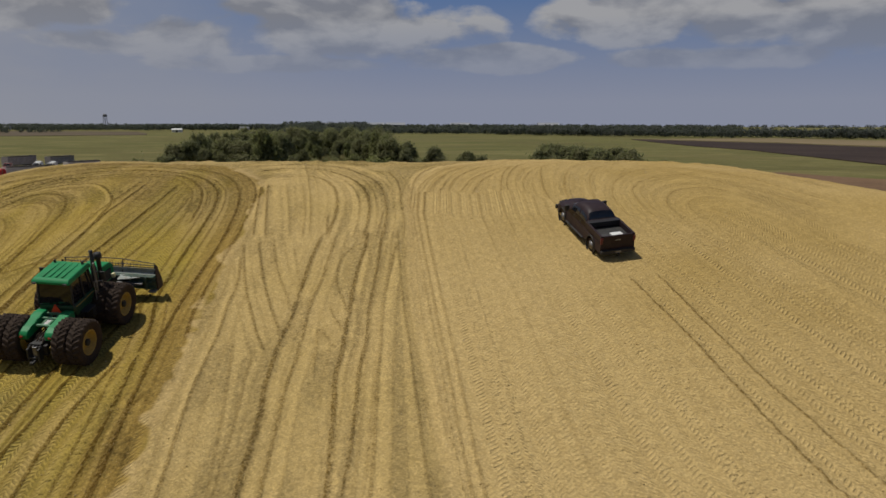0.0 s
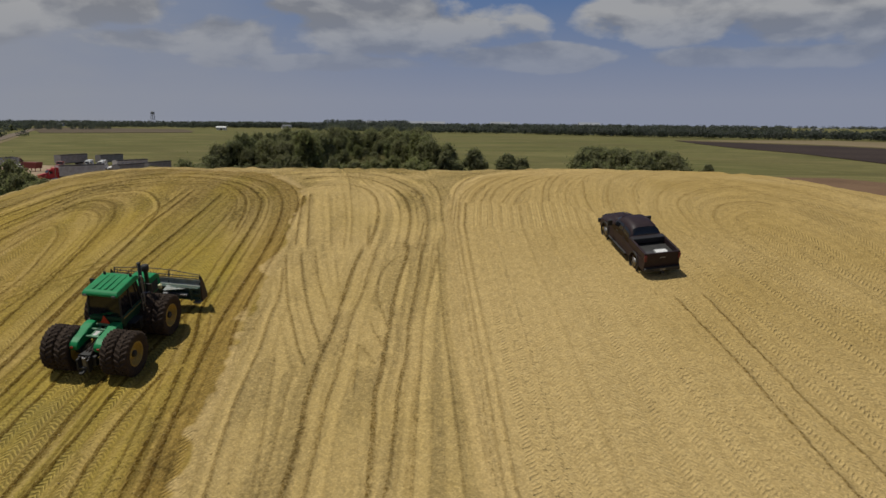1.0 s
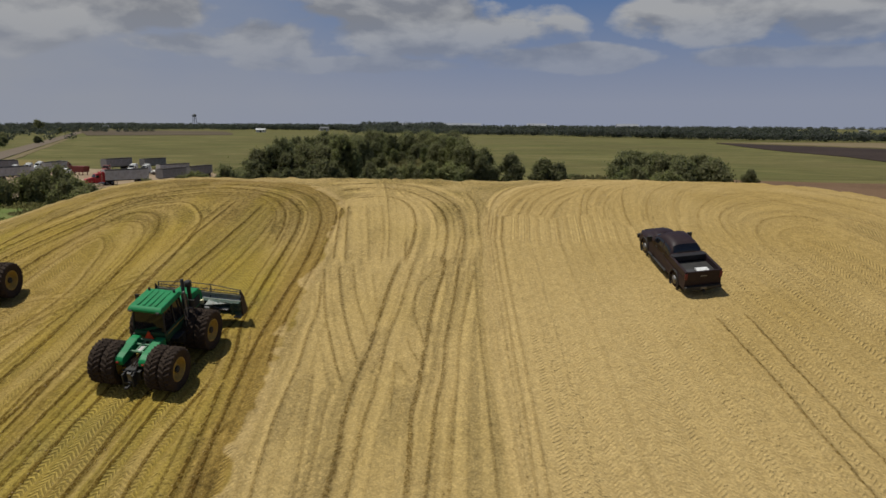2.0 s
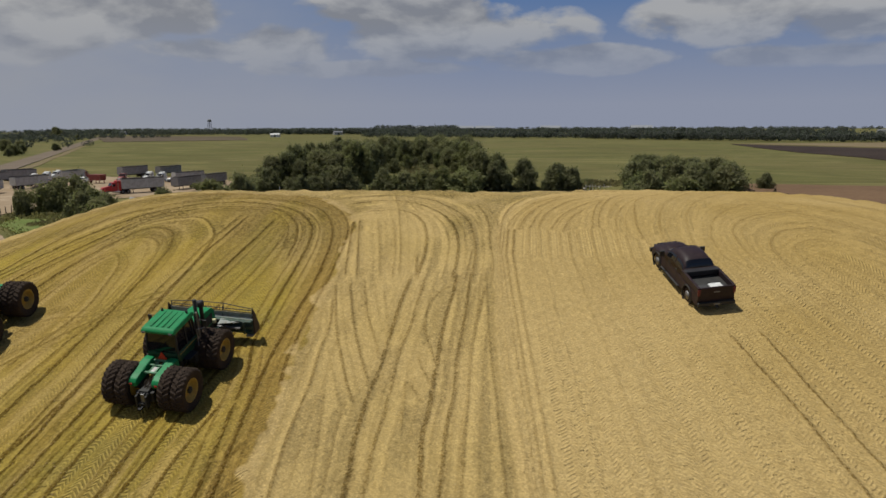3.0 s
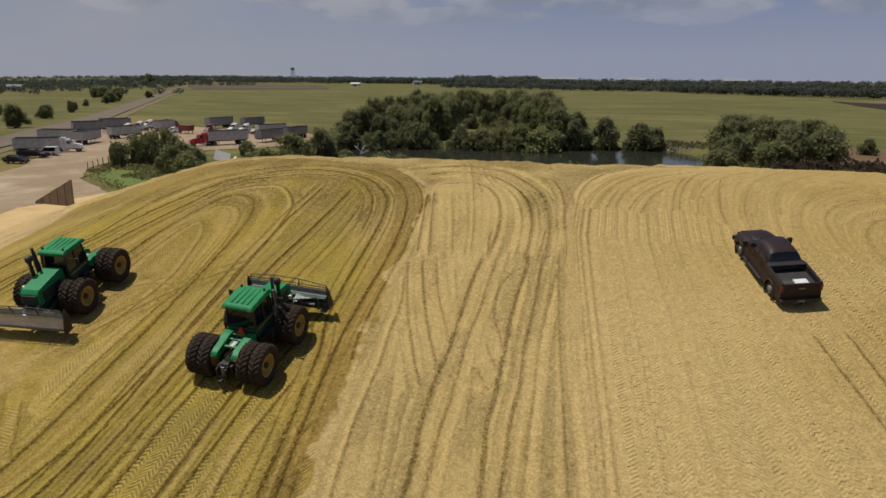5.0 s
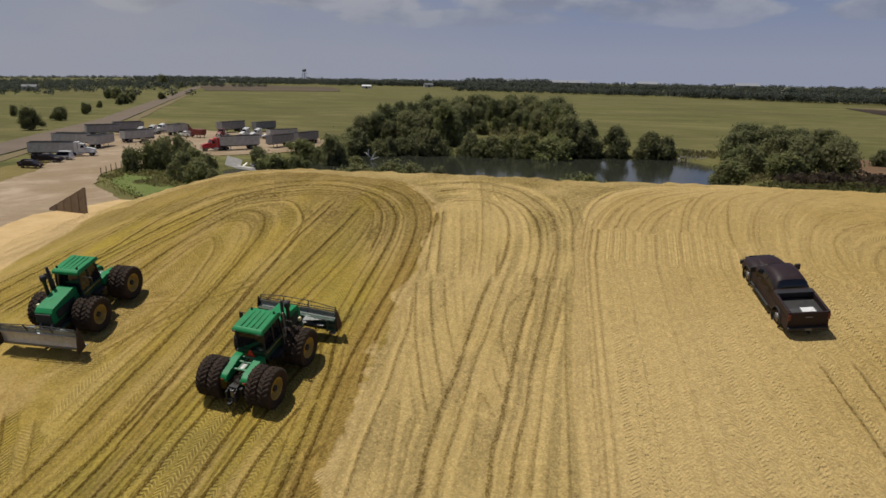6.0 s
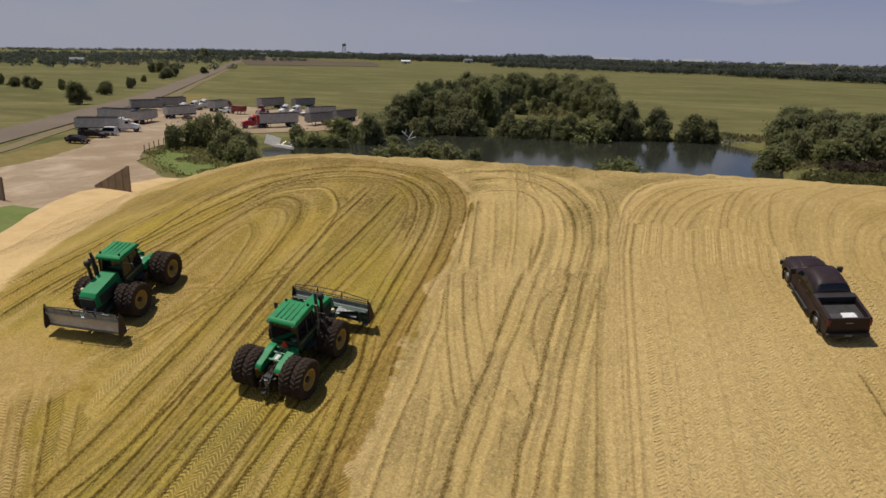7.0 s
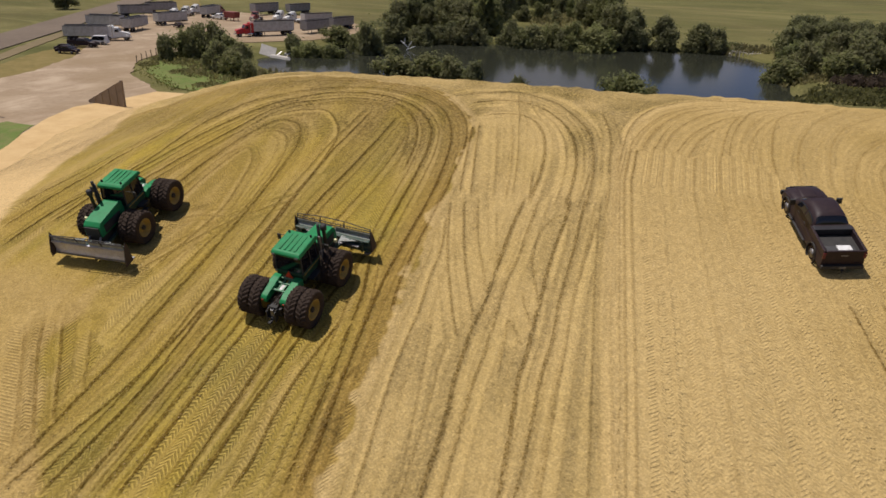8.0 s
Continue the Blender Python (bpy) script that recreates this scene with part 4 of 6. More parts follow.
def prism(outline, x0, x1, bevel=0.0, taper=0.0):
    """A side outline of (y, z) drawn from x0 to x1; taper pulls the upper points inwards."""
    bm = bmesh.new()
    top = max(z for _, z in outline)
    low = min(z for _, z in outline)
    rings = []
    for x, s in ((x0, 1), (x1, -1)):
        rings.append([bm.verts.new((x + s * taper * (z - low) / (top - low), y, z)) for y, z in outline])
    a, b = rings
    n = len(outline)
    bm.faces.new(a)
    bm.faces.new(b[::-1])
    for i in range(n):
        bm.faces.new((a[i], b[i], b[(i + 1) % n], a[(i + 1) % n]))
    if bevel:
        bmesh.ops.bevel(bm, geom=bm.edges[:], offset=bevel, segments=2, affect="EDGES", profile=0.6, clamp_overlap=True)
    return bm


def lathe(profile, segs=28, axis="x", caps=True):
    """Turns a profile of (radius, along) about an axis, closed at both ends or left as a ring."""
    bm = bmesh.new()
    rings = []
    for r, a in profile:
        ring = []
        for k in range(segs):
            c, s = r * math.cos(2 * math.pi * k / segs), r * math.sin(2 * math.pi * k / segs)
            ring.append(bm.verts.new((a, c, s) if axis == "x" else (c, s, a)))
        rings.append(ring)
    for p, q in zip(rings, rings[1:]):
        for k in range(segs):
            bm.faces.new((p[k], p[(k + 1) % segs], q[(k + 1) % segs], q[k]))
    if caps:
        for ring in (rings[0], rings[-1]):
            bm.faces.new(ring)
    else:
        for k in range(segs):
            bm.faces.new((rings[-1][k], rings[-1][(k + 1) % segs], rings[0][(k + 1) % segs], rings[0][k]))
    return bm


def rod(bm, a, b, r, segs=8):
    a, b = Vector(a), Vector(b)
    d = b - a
    res = bmesh.ops.create_cone(bm, cap_ends=True, segments=segs, radius1=r, radius2=r, depth=d.length)
    bmesh.ops.transform(bm, matrix=Matrix.Translation((a + b) / 2) @ d.to_track_quat("Z", "Y").to_matrix().to_4x4(), verts=res["verts"])
    return bm


def rods(r, *pairs, segs=8):
    bm = bmesh.new()
    for a, b in pairs:
        rod(bm, a, b, r, segs)
    return bm


def thing(name, label, category, group=""):
    return tagged(new(name), label, category, group)


def on_pile(x, y, heading):
    """A pose that rests on the pile at x, y with its nose heading to the left of +y."""
    f = lambda a, b: float(pile_height(np.array(a), np.array(b)))
    z, e = f(x, y), 1.7
    a = radians(heading)
    fw, rt = Vector((-math.sin(a), math.cos(a), 0)), Vector((math.cos(a), math.sin(a), 0))
    fw.z = (f(x + e * fw.x, y + e * fw.y) - f(x - e * fw.x, y - e * fw.y)) / (2 * e)
    rt.z = (f(x + rt.x, y + rt.y) - f(x - rt.x, y - rt.y)) / 2
    fw.normalize()
    up = rt.cross(fw).normalized()
    rt = fw.cross(up)
    return Matrix(((rt.x, fw.x, up.x, x), (rt.y, fw.y, up.y, y), (rt.z, fw.z, up.z, z), (0, 0, 0, 1)))


# ---- articulated tractor with a dozer blade ----
def tyre_mesh(radius, width, lugs):
    """One closed tyre whose tread rises into slanting lugs on either side of its middle."""
    w, segs = width / 2, lugs * 6
    rows = [(0.56, -0.78, 0), (0.72, -0.98, 0), (0.89, -1.0, 0.3), (0.945, -0.86, 1), (0.95, -0.55, 1), (0.95, -0.28, 1), (0.95, -0.03, 1),
            (0.95, 0.03, 1), (0.95, 0.28, 1), (0.95, 0.55, 1), (0.945, 0.86, 1), (0.89, 1.0, 0.3), (0.72, 0.98, 0), (0.56, 0.78, 0)]
    bm = bmesh.new()
    rings = []
    for r, a, k in rows:
        ring = []
        for n in range(segs):
            turn = n / 6 + abs(a) * 0.75 + (0.5 if a > 0 else 0)
            up = 0.055 * k if (turn % 1.0) < 0.40 else 0.0
            c = 2 * math.pi * n / segs
            ring.append(bm.verts.new((a * w, radius * (r + up) * math.cos(c), radius * (r + up) * math.sin(c))))
        rings.append(ring)
    for p, q in zip(rings, rings[1:] + rings[:1]):
        for n in range(segs):
            bm.faces.new((p[n], p[(n + 1) % segs], q[(n + 1) % segs], q[n]))
    return bm


def tractor_wheel(parent, x, y, side):
    w = part("wheel", lathe([(0.58, -0.20 * side), (0.58, 0.22 * side), (0.52, 0.24 * side), (0.49, 0.20 * side), (0.44, -0.04 * side), (0.24, -0.08 * side), (0.22, 0.08 * side), (0.12, 0.10 * side)], 28), M_YELLOW, parent,
             "dusty yellow wheel", True)
    w.matrix_basis = pose(x, y, 0.97)
    tyre = new("tyre", tractor_tyre)
    tyre.parent = w
    tagged(tyre, "black lugged tractor tyre")
    part("hub", lathe([(0.15, -0.10 * side), (0.16, 0.17 * side), (0.10, 0.21 * side)], 16), M_IRON, w, "dark wheel hub")
    return w


# the tractor's green again, with the shade below the cab roof put in
M_SHADEGREEN = mottled("shaded dusty green paint", (0.004, 0.040, 0.017), (0.006, 0.060, 0.024), 1.5, 0.5, grime=(0.02, 0.035, 0.018))
M_DECKBAR = mottled("sun-faded green paint", (0.06, 0.20, 0.10), (0.12, 0.28, 0.16), 2.0, 0.6, grime=(0.14, 0.14, 0.08))
M_BLADE = mottled("bright worn steel", (0.45, 0.45, 0.50), (0.62, 0.62, 0.67), 1.2, 0.4, 0.25, grime=(0.36, 0.32, 0.29))
M_RUST = mottled("rusty dark steel", (0.030, 0.020, 0.015), (0.070, 0.042, 0.028), 3.0, 0.8)
M_CANISTER = mottled("pale yellow plastic", (0.62, 0.58, 0.30), (0.72, 0.68, 0.38), 3.0, 0.5)
M_TOPPANEL = mottled("weathered grey paint", (0.20, 0.23, 0.21), (0.32, 0.35, 0.32), 2.0, 0.6, grime=(0.16, 0.12, 0.08))
tractor_tyre = bpy.data.meshes.new("tyre")
tyre_bm = tyre_mesh(1.0, 0.60, 25)
bmesh.ops.recalc_face_normals(tyre_bm, faces=tyre_bm.faces)
tyre_bm.to_mesh(tractor_tyre)
tyre_bm.free()
tractor_tyre.materials.append(M_RUBBER)


def tractor():
    t = thing("articulated_tractor", "green articulated tractor with dual wheels pushing a dark blade uphill", "tractor", "tractors on the pile")
    for y in (-1.68, 1.68):
        for side in (-1, 1):
            for x in (1.02, 1.66):
                tractor_wheel(t, side * x, y, side)
    part("front_axle", rods(0.19, ((-1.5, 1.68, 0.97), (1.5, 1.68, 0.97))), M_IRON, t)
    part("rear_axle", rods(0.19, ((-1.5, -1.68, 0.97), (1.5, -1.68, 0.97))), M_IRON, t)
    part("front_frame", boxes((-0.42, 0.42, 0.1, 3.5, 0.75, 1.45), (-0.55, 0.55, 0.3, 1.4, 0.9, 1.6), bevel=0.04), M_IRON, t)
    part("rear_frame", boxes((-0.24, 0.24, -2.45, -0.25, 0.75, 1.22), (-0.42, 0.42, -2.38, -2.20, 0.62, 1.10), bevel=0.03), M_IRON, t)
    part("articulation_joint", lathe([(0.16, 0.6), (0.22, 0.7), (0.22, 1.4), (0.16, 1.5)], 16, "z"), M_IRON, t)
    # rear deck: two sloping green fenders joined by pale cross bars over open hoses
    for s in (-1, 1):
        part("rear_fender", prism([(-2.30, 1.30), (-2.34, 1.52), (-2.22, 1.66), (-1.95, 1.74), (-0.95, 1.88), (-0.62, 1.84), (-0.62, 1.40)], s * 0.36, s * 0.80, 0.06), M_GREEN, t)
        part("fender_bracket", boxes((s * 0.58 - 0.20, s * 0.58 + 0.20, -2.20, -0.80, 1.22, 1.34), bevel=0.02), M_IRON, t)
    for y, z in ((-0.78, 1.72), (-1.12, 1.68), (-1.62, 1.62)):
        part("deck_crossbar", boxes((-0.37, 0.37, y - 0.05, y + 0.05, z - 0.04, z + 0.04), bevel=0.01), M_DECKBAR, t, "pale green cross bar")
    for x in (-0.14, 0.14):
        part("deck_rail", boxes((x - 0.035, x + 0.035, -1.62, -0.78, 1.60, 1.66)), M_DECKBAR, t, "pale green rail")
    part("deck_plate", boxes((-0.10, 0.10, -1.56, -1.18, 1.58, 1.64), bevel=0.01), M_GREY, t, "grey deck plate")
    part("hitch", boxes((-0.24, 0.24, -2.70, -2.4, 0.62, 0.72), (-0.08, 0.08, -2.95, -2.6, 0.5, 0.6), (-0.27, -0.19, -2.72, -2.45, 0.5, 1.10), (0.19, 0.27, -2.72, -2.45, 0.5, 1.10), bevel=0.015), M_IRON, t)
    part("drawbar_plate", boxes((-0.05, 0.12, -2.62, -2.56, 0.70, 1.16), bevel=0.01), M_STEEL, t, "bare steel plate")
    for x in (-0.22, -0.08, 0.08, 0.22):
        part("hydraulic_coupler", rods(0.035, ((x, -2.40, 1.10), (x, -2.56, 1.14))), M_STEEL, t)
    for k, (x0, x1) in enumerate(((-0.20, -0.30), (-0.06, -0.04), (0.08, 0.16), (0.22, 0.30))):
        part("hydraulic_hose", rods(0.028, ((x0, -2.42, 1.12), (x0 * 0.9, -1.9, 1.34 + 0.03 * k)), ((x0 * 0.9, -1.9, 1.34 + 0.03 * k), (x1 * 0.7, -1.0, 1.30)), ((x1 * 0.7, -1.0, 1.30), (x1, -0.3, 1.38)), segs=6), M_RUBBER, t, "black hydraulic hose")
    for s in (-1, 1):
        part("rear_lamp", boxes((s * 0.60 - 0.06, s * 0.60 + 0.06, -2.37, -2.33, 1.42, 1.50)), M_LAMP, t, "small red lamp")
        part("lamp_stalk", rods(0.02, ((s * 0.74, -2.1, 1.68), (s * 0.80, -2.16, 1.92)), segs=5), M_IRON, t)
    # cab
    cab = part("cab", prism([(-0.40, 1.45), (-0.58, 1.75), (-0.60, 2.02), (1.15, 2.02), (1.25, 1.45)], -0.78, 0.78, 0.10), M_SHADEGREEN, t, "green lower cab, its paint darkened as in shade")
    part("cab_glass", prism([(-0.55, 2.03), (-0.42, 3.10), (1.05, 3.10), (1.22, 2.03)], -0.76, 0.76, 0.05, 0.06), M_GLASS, cab, "dark tinted cab glass")
    for x, y, yt in ((-0.77, -0.54, -0.42), (0.77, -0.54, -0.42), (-0.77, 1.22, 1.06), (0.77, 1.22, 1.06), (-0.77, 0.35, 0.35), (0.77, 0.35, 0.35)):
        part("cab_pillar", rods(0.045, ((x, y, 2.02), (x * 0.93, yt, 3.12)), segs=6), M_IRON, cab)
    roof = part("cab_roof", prism([(-0.70, 3.10), (-0.72, 3.22), (-0.58, 3.33), (1.02, 3.37), (1.20, 3.28), (1.22, 3.12)], -0.84, 0.84, 0.07, 0.06), M_GREEN, t, "bright green cab roof")
    for x in (-0.42, -0.14, 0.14, 0.42):
        part("roof_rib", boxes((x - 0.05, x + 0.05, -0.45, 0.90, 3.355, 3.385), bevel=0.012), M_GREEN, roof)
    for s in (-1, 1):
        part("work_lamp", boxes((s * 0.66 - 0.08, s * 0.66 + 0.08, -0.77, -0.70, 3.12, 3.20), bevel=0.015), M_TARP, roof, "small dark work lamp")
        part("beacon", lathe([(0.05, 3.32), (0.06, 3.44), (0.03, 3.50)], 10, "z"), M_IRON, roof).location = (s * 0.62, 0.9, 0)
        part("mirror", boxes((s * 1.40 - 0.10, s * 1.40 + 0.10, 1.00, 1.06, 2.62, 2.98), (min(s * 0.9, s * 1.4), max(s * 0.9, s * 1.4), 1.02, 1.05, 2.95, 2.98), bevel=0.01), M_IRON, t)
    bm = bmesh.new()
    v = [bm.verts.new(c) for c in ((-0.22, -0.665, 1.72), (0.22, -0.665, 1.72), (0, -0.665, 2.12), (-0.22, -0.63, 1.72), (0.22, -0.63, 1.72), (0, -0.63, 2.12))]
    for f in ((0, 1, 2), (5, 4, 3), (0, 3, 4, 1), (1, 4, 5, 2), (2, 5, 3, 0)):
        bm.faces.new([v[i] for i in f])
    part("slow_vehicle_triangle", bm, M_ORANGE, t, "orange-red slow vehicle triangle")
    for s in (-1, 1):
        part("step_plate", boxes((s * 0.95 - 0.18, s * 0.95 + 0.18, -0.2, 0.5, 1.50, 1.54)), M_IRON, t)
    for z in (0.75, 1.05, 1.32):
        part("ladder_rung", boxes((-1.12, -0.80, -0.08, 0.30, z, z + 0.04)), M_IRON, t)
    # hood
    part("hood", prism([(1.22, 1.45), (1.22, 2.42), (1.5, 2.50), (3.30, 2.30), (3.52, 2.10), (3.55, 1.45)], -0.56, 0.56, 0.06, 0.05), M_GREEN, t, "green sloping hood")
    for s in (-1, 1):
        part("hood_vent", boxes((min(s * 0.545, s * 0.575), max(s * 0.545, s * 0.575), 1.7, 3.2, 1.55, 2.05)), M_IRON, t, "black side vent")
        part("yellow_stripe", boxes((min(s * 0.782, s * 0.795), max(s * 0.782, s * 0.795), -0.4, 1.1, 1.88, 1.92)), M_YELLOW, t)
    part("grille", boxes((-0.45, 0.45, 3.53, 3.60, 1.5, 2.05), bevel=0.02), M_IRON, t)
    part("exhaust_stack", lathe([(0.10, 1.6), (0.14, 1.75), (0.14, 2.9), (0.085, 3.0), (0.085, 3.75), (0.06, 3.76)], 14, "z"), M_IRON, t, "black exhaust stack", True).location = (0.72, 1.52, 0)
    part("air_intake", lathe([(0.10, 1.7), (0.10, 3.1), (0.17, 3.15), (0.17, 3.42), (0.05, 3.46)], 14, "z"), M_IRON, t, "black air intake stack", True).location = (0.76, 1.95, 0)
    part("stack_pipe", rods(0.045, ((0.92, 1.25, 1.6), (0.95, 1.15, 3.3))), M_STEEL, t)
    part("handrail", rods(0.022, ((1.0, 0.9, 1.5), (1.0, 0.9, 2.5)), ((1.0, 0.9, 2.5), (1.0, 1.6, 2.2)), ((1.0, 1.6, 2.2), (1.0, 1.6, 1.4)), segs=6), M_STEEL, t)
    part("front_fluid_tank", boxes((0.55, 1.0, 0.45, 1.25, 0.85, 1.35), bevel=0.05), M_IRON, t)
    part("yellow_canister", boxes((0.88, 1.04, 2.58, 2.76, 1.82, 2.04), bevel=0.05), M_CANISTER, t, "pale yellow canister")
    # blade: curved mouldboard, ribs, guard rack, end wings, push frame
    W = 2.35
    b = part("blade", prism([(4.10, 0.12), (4.02, 0.45), (4.04, 0.85), (4.18, 1.18), (4.28, 1.18), (4.16, 0.85), (4.14, 0.45), (4.22, 0.12)], -W, W, 0.0), M_BLADE, t, "scuffed steel dozer blade")
    part("blade_back", prism([(3.93, 0.18), (3.90, 0.45), (3.92, 0.80), (4.02, 1.10), (4.13, 1.14), (4.02, 0.85), (4.00, 0.45), (4.09, 0.16)], -W + 0.02, W - 0.02), M_DKGREEN, b, "dark green painted blade back")
    for z in (0.30, 0.68, 1.04):
        part("blade_channel", boxes((-W + 0.05, W - 0.05, 3.80, 3.98, z - 0.07, z + 0.07), bevel=0.02), M_DKGREEN, b)
    for x in (-1.9, -1.2, 1.2, 1.9):
        part("blade_rib", boxes((x - 0.05, x + 0.05, 3.74, 3.95, 0.2, 1.08), bevel=0.01), M_DKGREEN, b)
    part("cutting_edge", boxes((-W, W, 4.15, 4.24, 0.05, 0.2)), M_STEEL, b)
    for s in (-1, 1):
        part("end_wing", prism([(3.95, 0.10), (3.95, 1.25), (4.10, 1.80), (4.24, 1.45), (4.55, 0.45), (4.55, 0.08)], s * W, s * (W + 0.06)), M_RUST, b, "rust-dark end wing")
        part("push_arm", prism([(2.2, 0.62), (2.2, 0.85), (3.85, 0.62), (3.85, 0.36)], s * 0.42, s * 0.60, 0.02), M_DKGREEN, b)
        part("lift_ram", rods(0.06, ((s * 0.35, 3.3, 1.5), (s * 0.35, 3.86, 0.75))), M_STEEL, b)
        part("diagonal_brace", prism([(3.60, 0.60), (3.60, 0.72), (3.86, 0.72), (3.86, 0.60)], s * 0.45, s * 1.75, 0.01), M_STEEL, b, "bare metal brace")
    part("blade_top_panel", boxes((-W, -0.1, 4.17, 4.20, 1.16, 1.46), (0.1, W, 4.17, 4.20, 1.16, 1.46)), M_TOPPANEL, b, "grey painted panel above the blade")
    for s in (-1, 1):
        bm = bmesh.new()
        low_, high_ = ([bm.verts.new((s * x, y, z + dz)) for x, y, z in ((0.62, 3.45, 0.98), (0.62, 3.90, 1.08), (1.95, 3.90, 1.00))] for dz in (0.0, 0.05))
        bm.faces.new(low_)
        bm.faces.new(high_)
        for k in range(3):
            bm.faces.new((low_[k], low_[(k + 1) % 3], high_[(k + 1) % 3], high_[k]))
        part("gusset_plate", bm, M_TOPPANEL, b, "pale triangular gusset")
        part("wing_foot", boxes((min(s * (W - 0.35), s * (W + 0.02)), max(s * (W - 0.35), s * (W + 0.02)), 3.70, 4.25, 0.06, 0.16), bevel=0.02), M_STEEL, b, "bare steel foot")
    rack = part("guard_rack", rods(0.03, ((-W, 4.30, 1.78), (-0.9, 4.36, 1.92)), ((-0.9, 4.36, 1.92), (0.6, 4.36, 1.92)), ((0.6, 4.36, 1.92), (W - 0.1, 4.30, 1.74)), ((-W, 4.26, 1.64), (W - 0.1, 4.26, 1.64)), ((-W, 4.22, 1.50), (W - 0.1, 4.22, 1.50)), segs=6), M_IRON, b, "dark guard rails on the blade")
    for x0, x1 in ((-W + 0.05, -0.95), (-0.85, 0.55), (0.65, W - 0.15)):
        mesh_ = part("guard_mesh", rods(0.010, *[((x0 + (x1 - x0) * k / 9, 4.23, 1.50), (x0 + (x1 - x0) * k / 9, 4.31, 1.74)) for k in range(10)], segs=4), M_IRON, rack, "dark wire mesh")
        tagged(mesh_, kind="stuff")
    for x in (-W + 0.03, -0.9, 0.6, W - 0.12):
        part("guard_post", rods(0.03, ((x, 4.15, 1.1), (x, 4.36 if abs(x) < 1 else 4.31, 1.93 if abs(x) < 1 else 1.78)), segs=6), M_IRON, rack)
    # the blade is carried clear of the ground
    b.matrix_basis = Matrix.Translation((0, 0.05, 0.40)) @ Matrix.Diagonal((1, 1, 0.80, 1))
    return t


# ---- pickup ----
def road_wheel(parent, x, y, r=0.41, w=0.27, rim=None):
    s = 1 if x > 0 else -1
    o = part("wheel", lathe([(r * 0.95, -w * 0.35), (r, -w * 0.22), (r, w * 0.22), (r * 0.95, w * 0.38), (r * 0.62, w * 0.46), (r * 0.60, -w * 0.3)], 24, caps=False), M_RUBBER, parent, "black road tyre", True)
    o.matrix_basis = pose(x, y, r)
    part("rim", lathe([(r * 0.60, s * w * 0.40), (r * 0.55, s * w * 0.30), (r * 0.20, s * w * 0.42), (r * 0.12, s * w * 0.50)], 20), rim or M_STEEL, o, "", True)
    return o


def arched(y0, y1, z0, z1, wheels, r, slope=()):
    """A side outline with round wheel arches cut into its foot."""
    pts = [(y0, z1)] if not slope else list(slope)
    low = [(y1, z0)]
    for yc in sorted(wheels, reverse=True):
        low += [(yc + r * math.cos(a), max(z0, 0.42 + r * math.sin(a))) for a in [radians(d) for d in range(0, 181, 20)]]
    low += [(y0, z0)]
    return pts + low


def body_shell(name, outline, half, mat, parent, label, crown=0.06):
    """A car body from its side outline, with sides that lean in towards the top."""
    bm = bmesh.new()
    rings = []
    zs = [z for _, z in outline]
    for x, s in ((-half, 1), (half, -1)):
        rings.append([bm.verts.new((x + s * crown * max(0.0, (z - 0.9)) / max(0.1, max(zs) - 0.9), y, z)) for y, z in outline])
    a, b = rings
    bm.faces.new(a)
    bm.faces.new(b[::-1])
    for i in range(len(outline)):
        bm.faces.new((a[i], b[i], b[(i + 1) % len(outline)], a[(i + 1) % len(outline)]))
    sharp = [e for e in bm.edges if len(e.link_faces) == 2 and min(v.co.z for v in e.verts) > 0.9]
    bmesh.ops.bevel(bm, geom=sharp, offset=0.07, segments=3, affect="EDGES", profile=0.5, clamp_overlap=True)
    front = max(v.co.y for v in bm.verts)
    nose = [e for e in bm.edges if min(v.co.y for v in e.verts) > front - 0.22 and min(abs(v.co.x) for v in e.verts) > half * 0.7 and e.verts[0].co.x * e.verts[1].co.x > 0]
    bmesh.ops.bevel(bm, geom=nose, offset=0.26, segments=4, affect="EDGES", profile=0.5, clamp_overlap=True)
    bmesh.ops.triangulate(bm, faces=[f for f in bm.faces if len(f.verts) > 4])
    return part(name, bm, mat, parent, label)


def dome(stations, base, n=4.5, lean=0.2, a0=0.0, a1=180.0, grow=0.0, segs=18):
    """A rounded shell over stations of (y, half width, top), or the stretch of it between two angles, set out by grow."""
    bm = bmesh.new()
    rows = []
    for y, w, top in stations:
        row = []
        for k in range(segs + 1):
            a = radians(a0 + (a1 - a0) * k / segs)
            c, q = math.cos(a), max(0.0, math.sin(a))
            h = q ** (2 / n)
            z = base + (top - base + grow) * h
            row.append(bm.verts.new(((w + grow) * math.copysign(abs(c) ** (2 / n), c) * (1 - lean * max(0.0, z - base) / 0.9), y, z)))
        rows.append(row)
    for p, q in zip(rows, rows[1:]):
        for k in range(segs):
            bm.faces.new((p[k], p[k + 1], q[k + 1], q[k]))
    if a0 == 0.0 and a1 == 180.0:
        for row in (rows[0], rows[-1]):
            bm.faces.new(row)
        for p, q in zip(rows, rows[1:]):
            bm.faces.new((p[0], q[0], q[-1], p[-1]))
    return bm


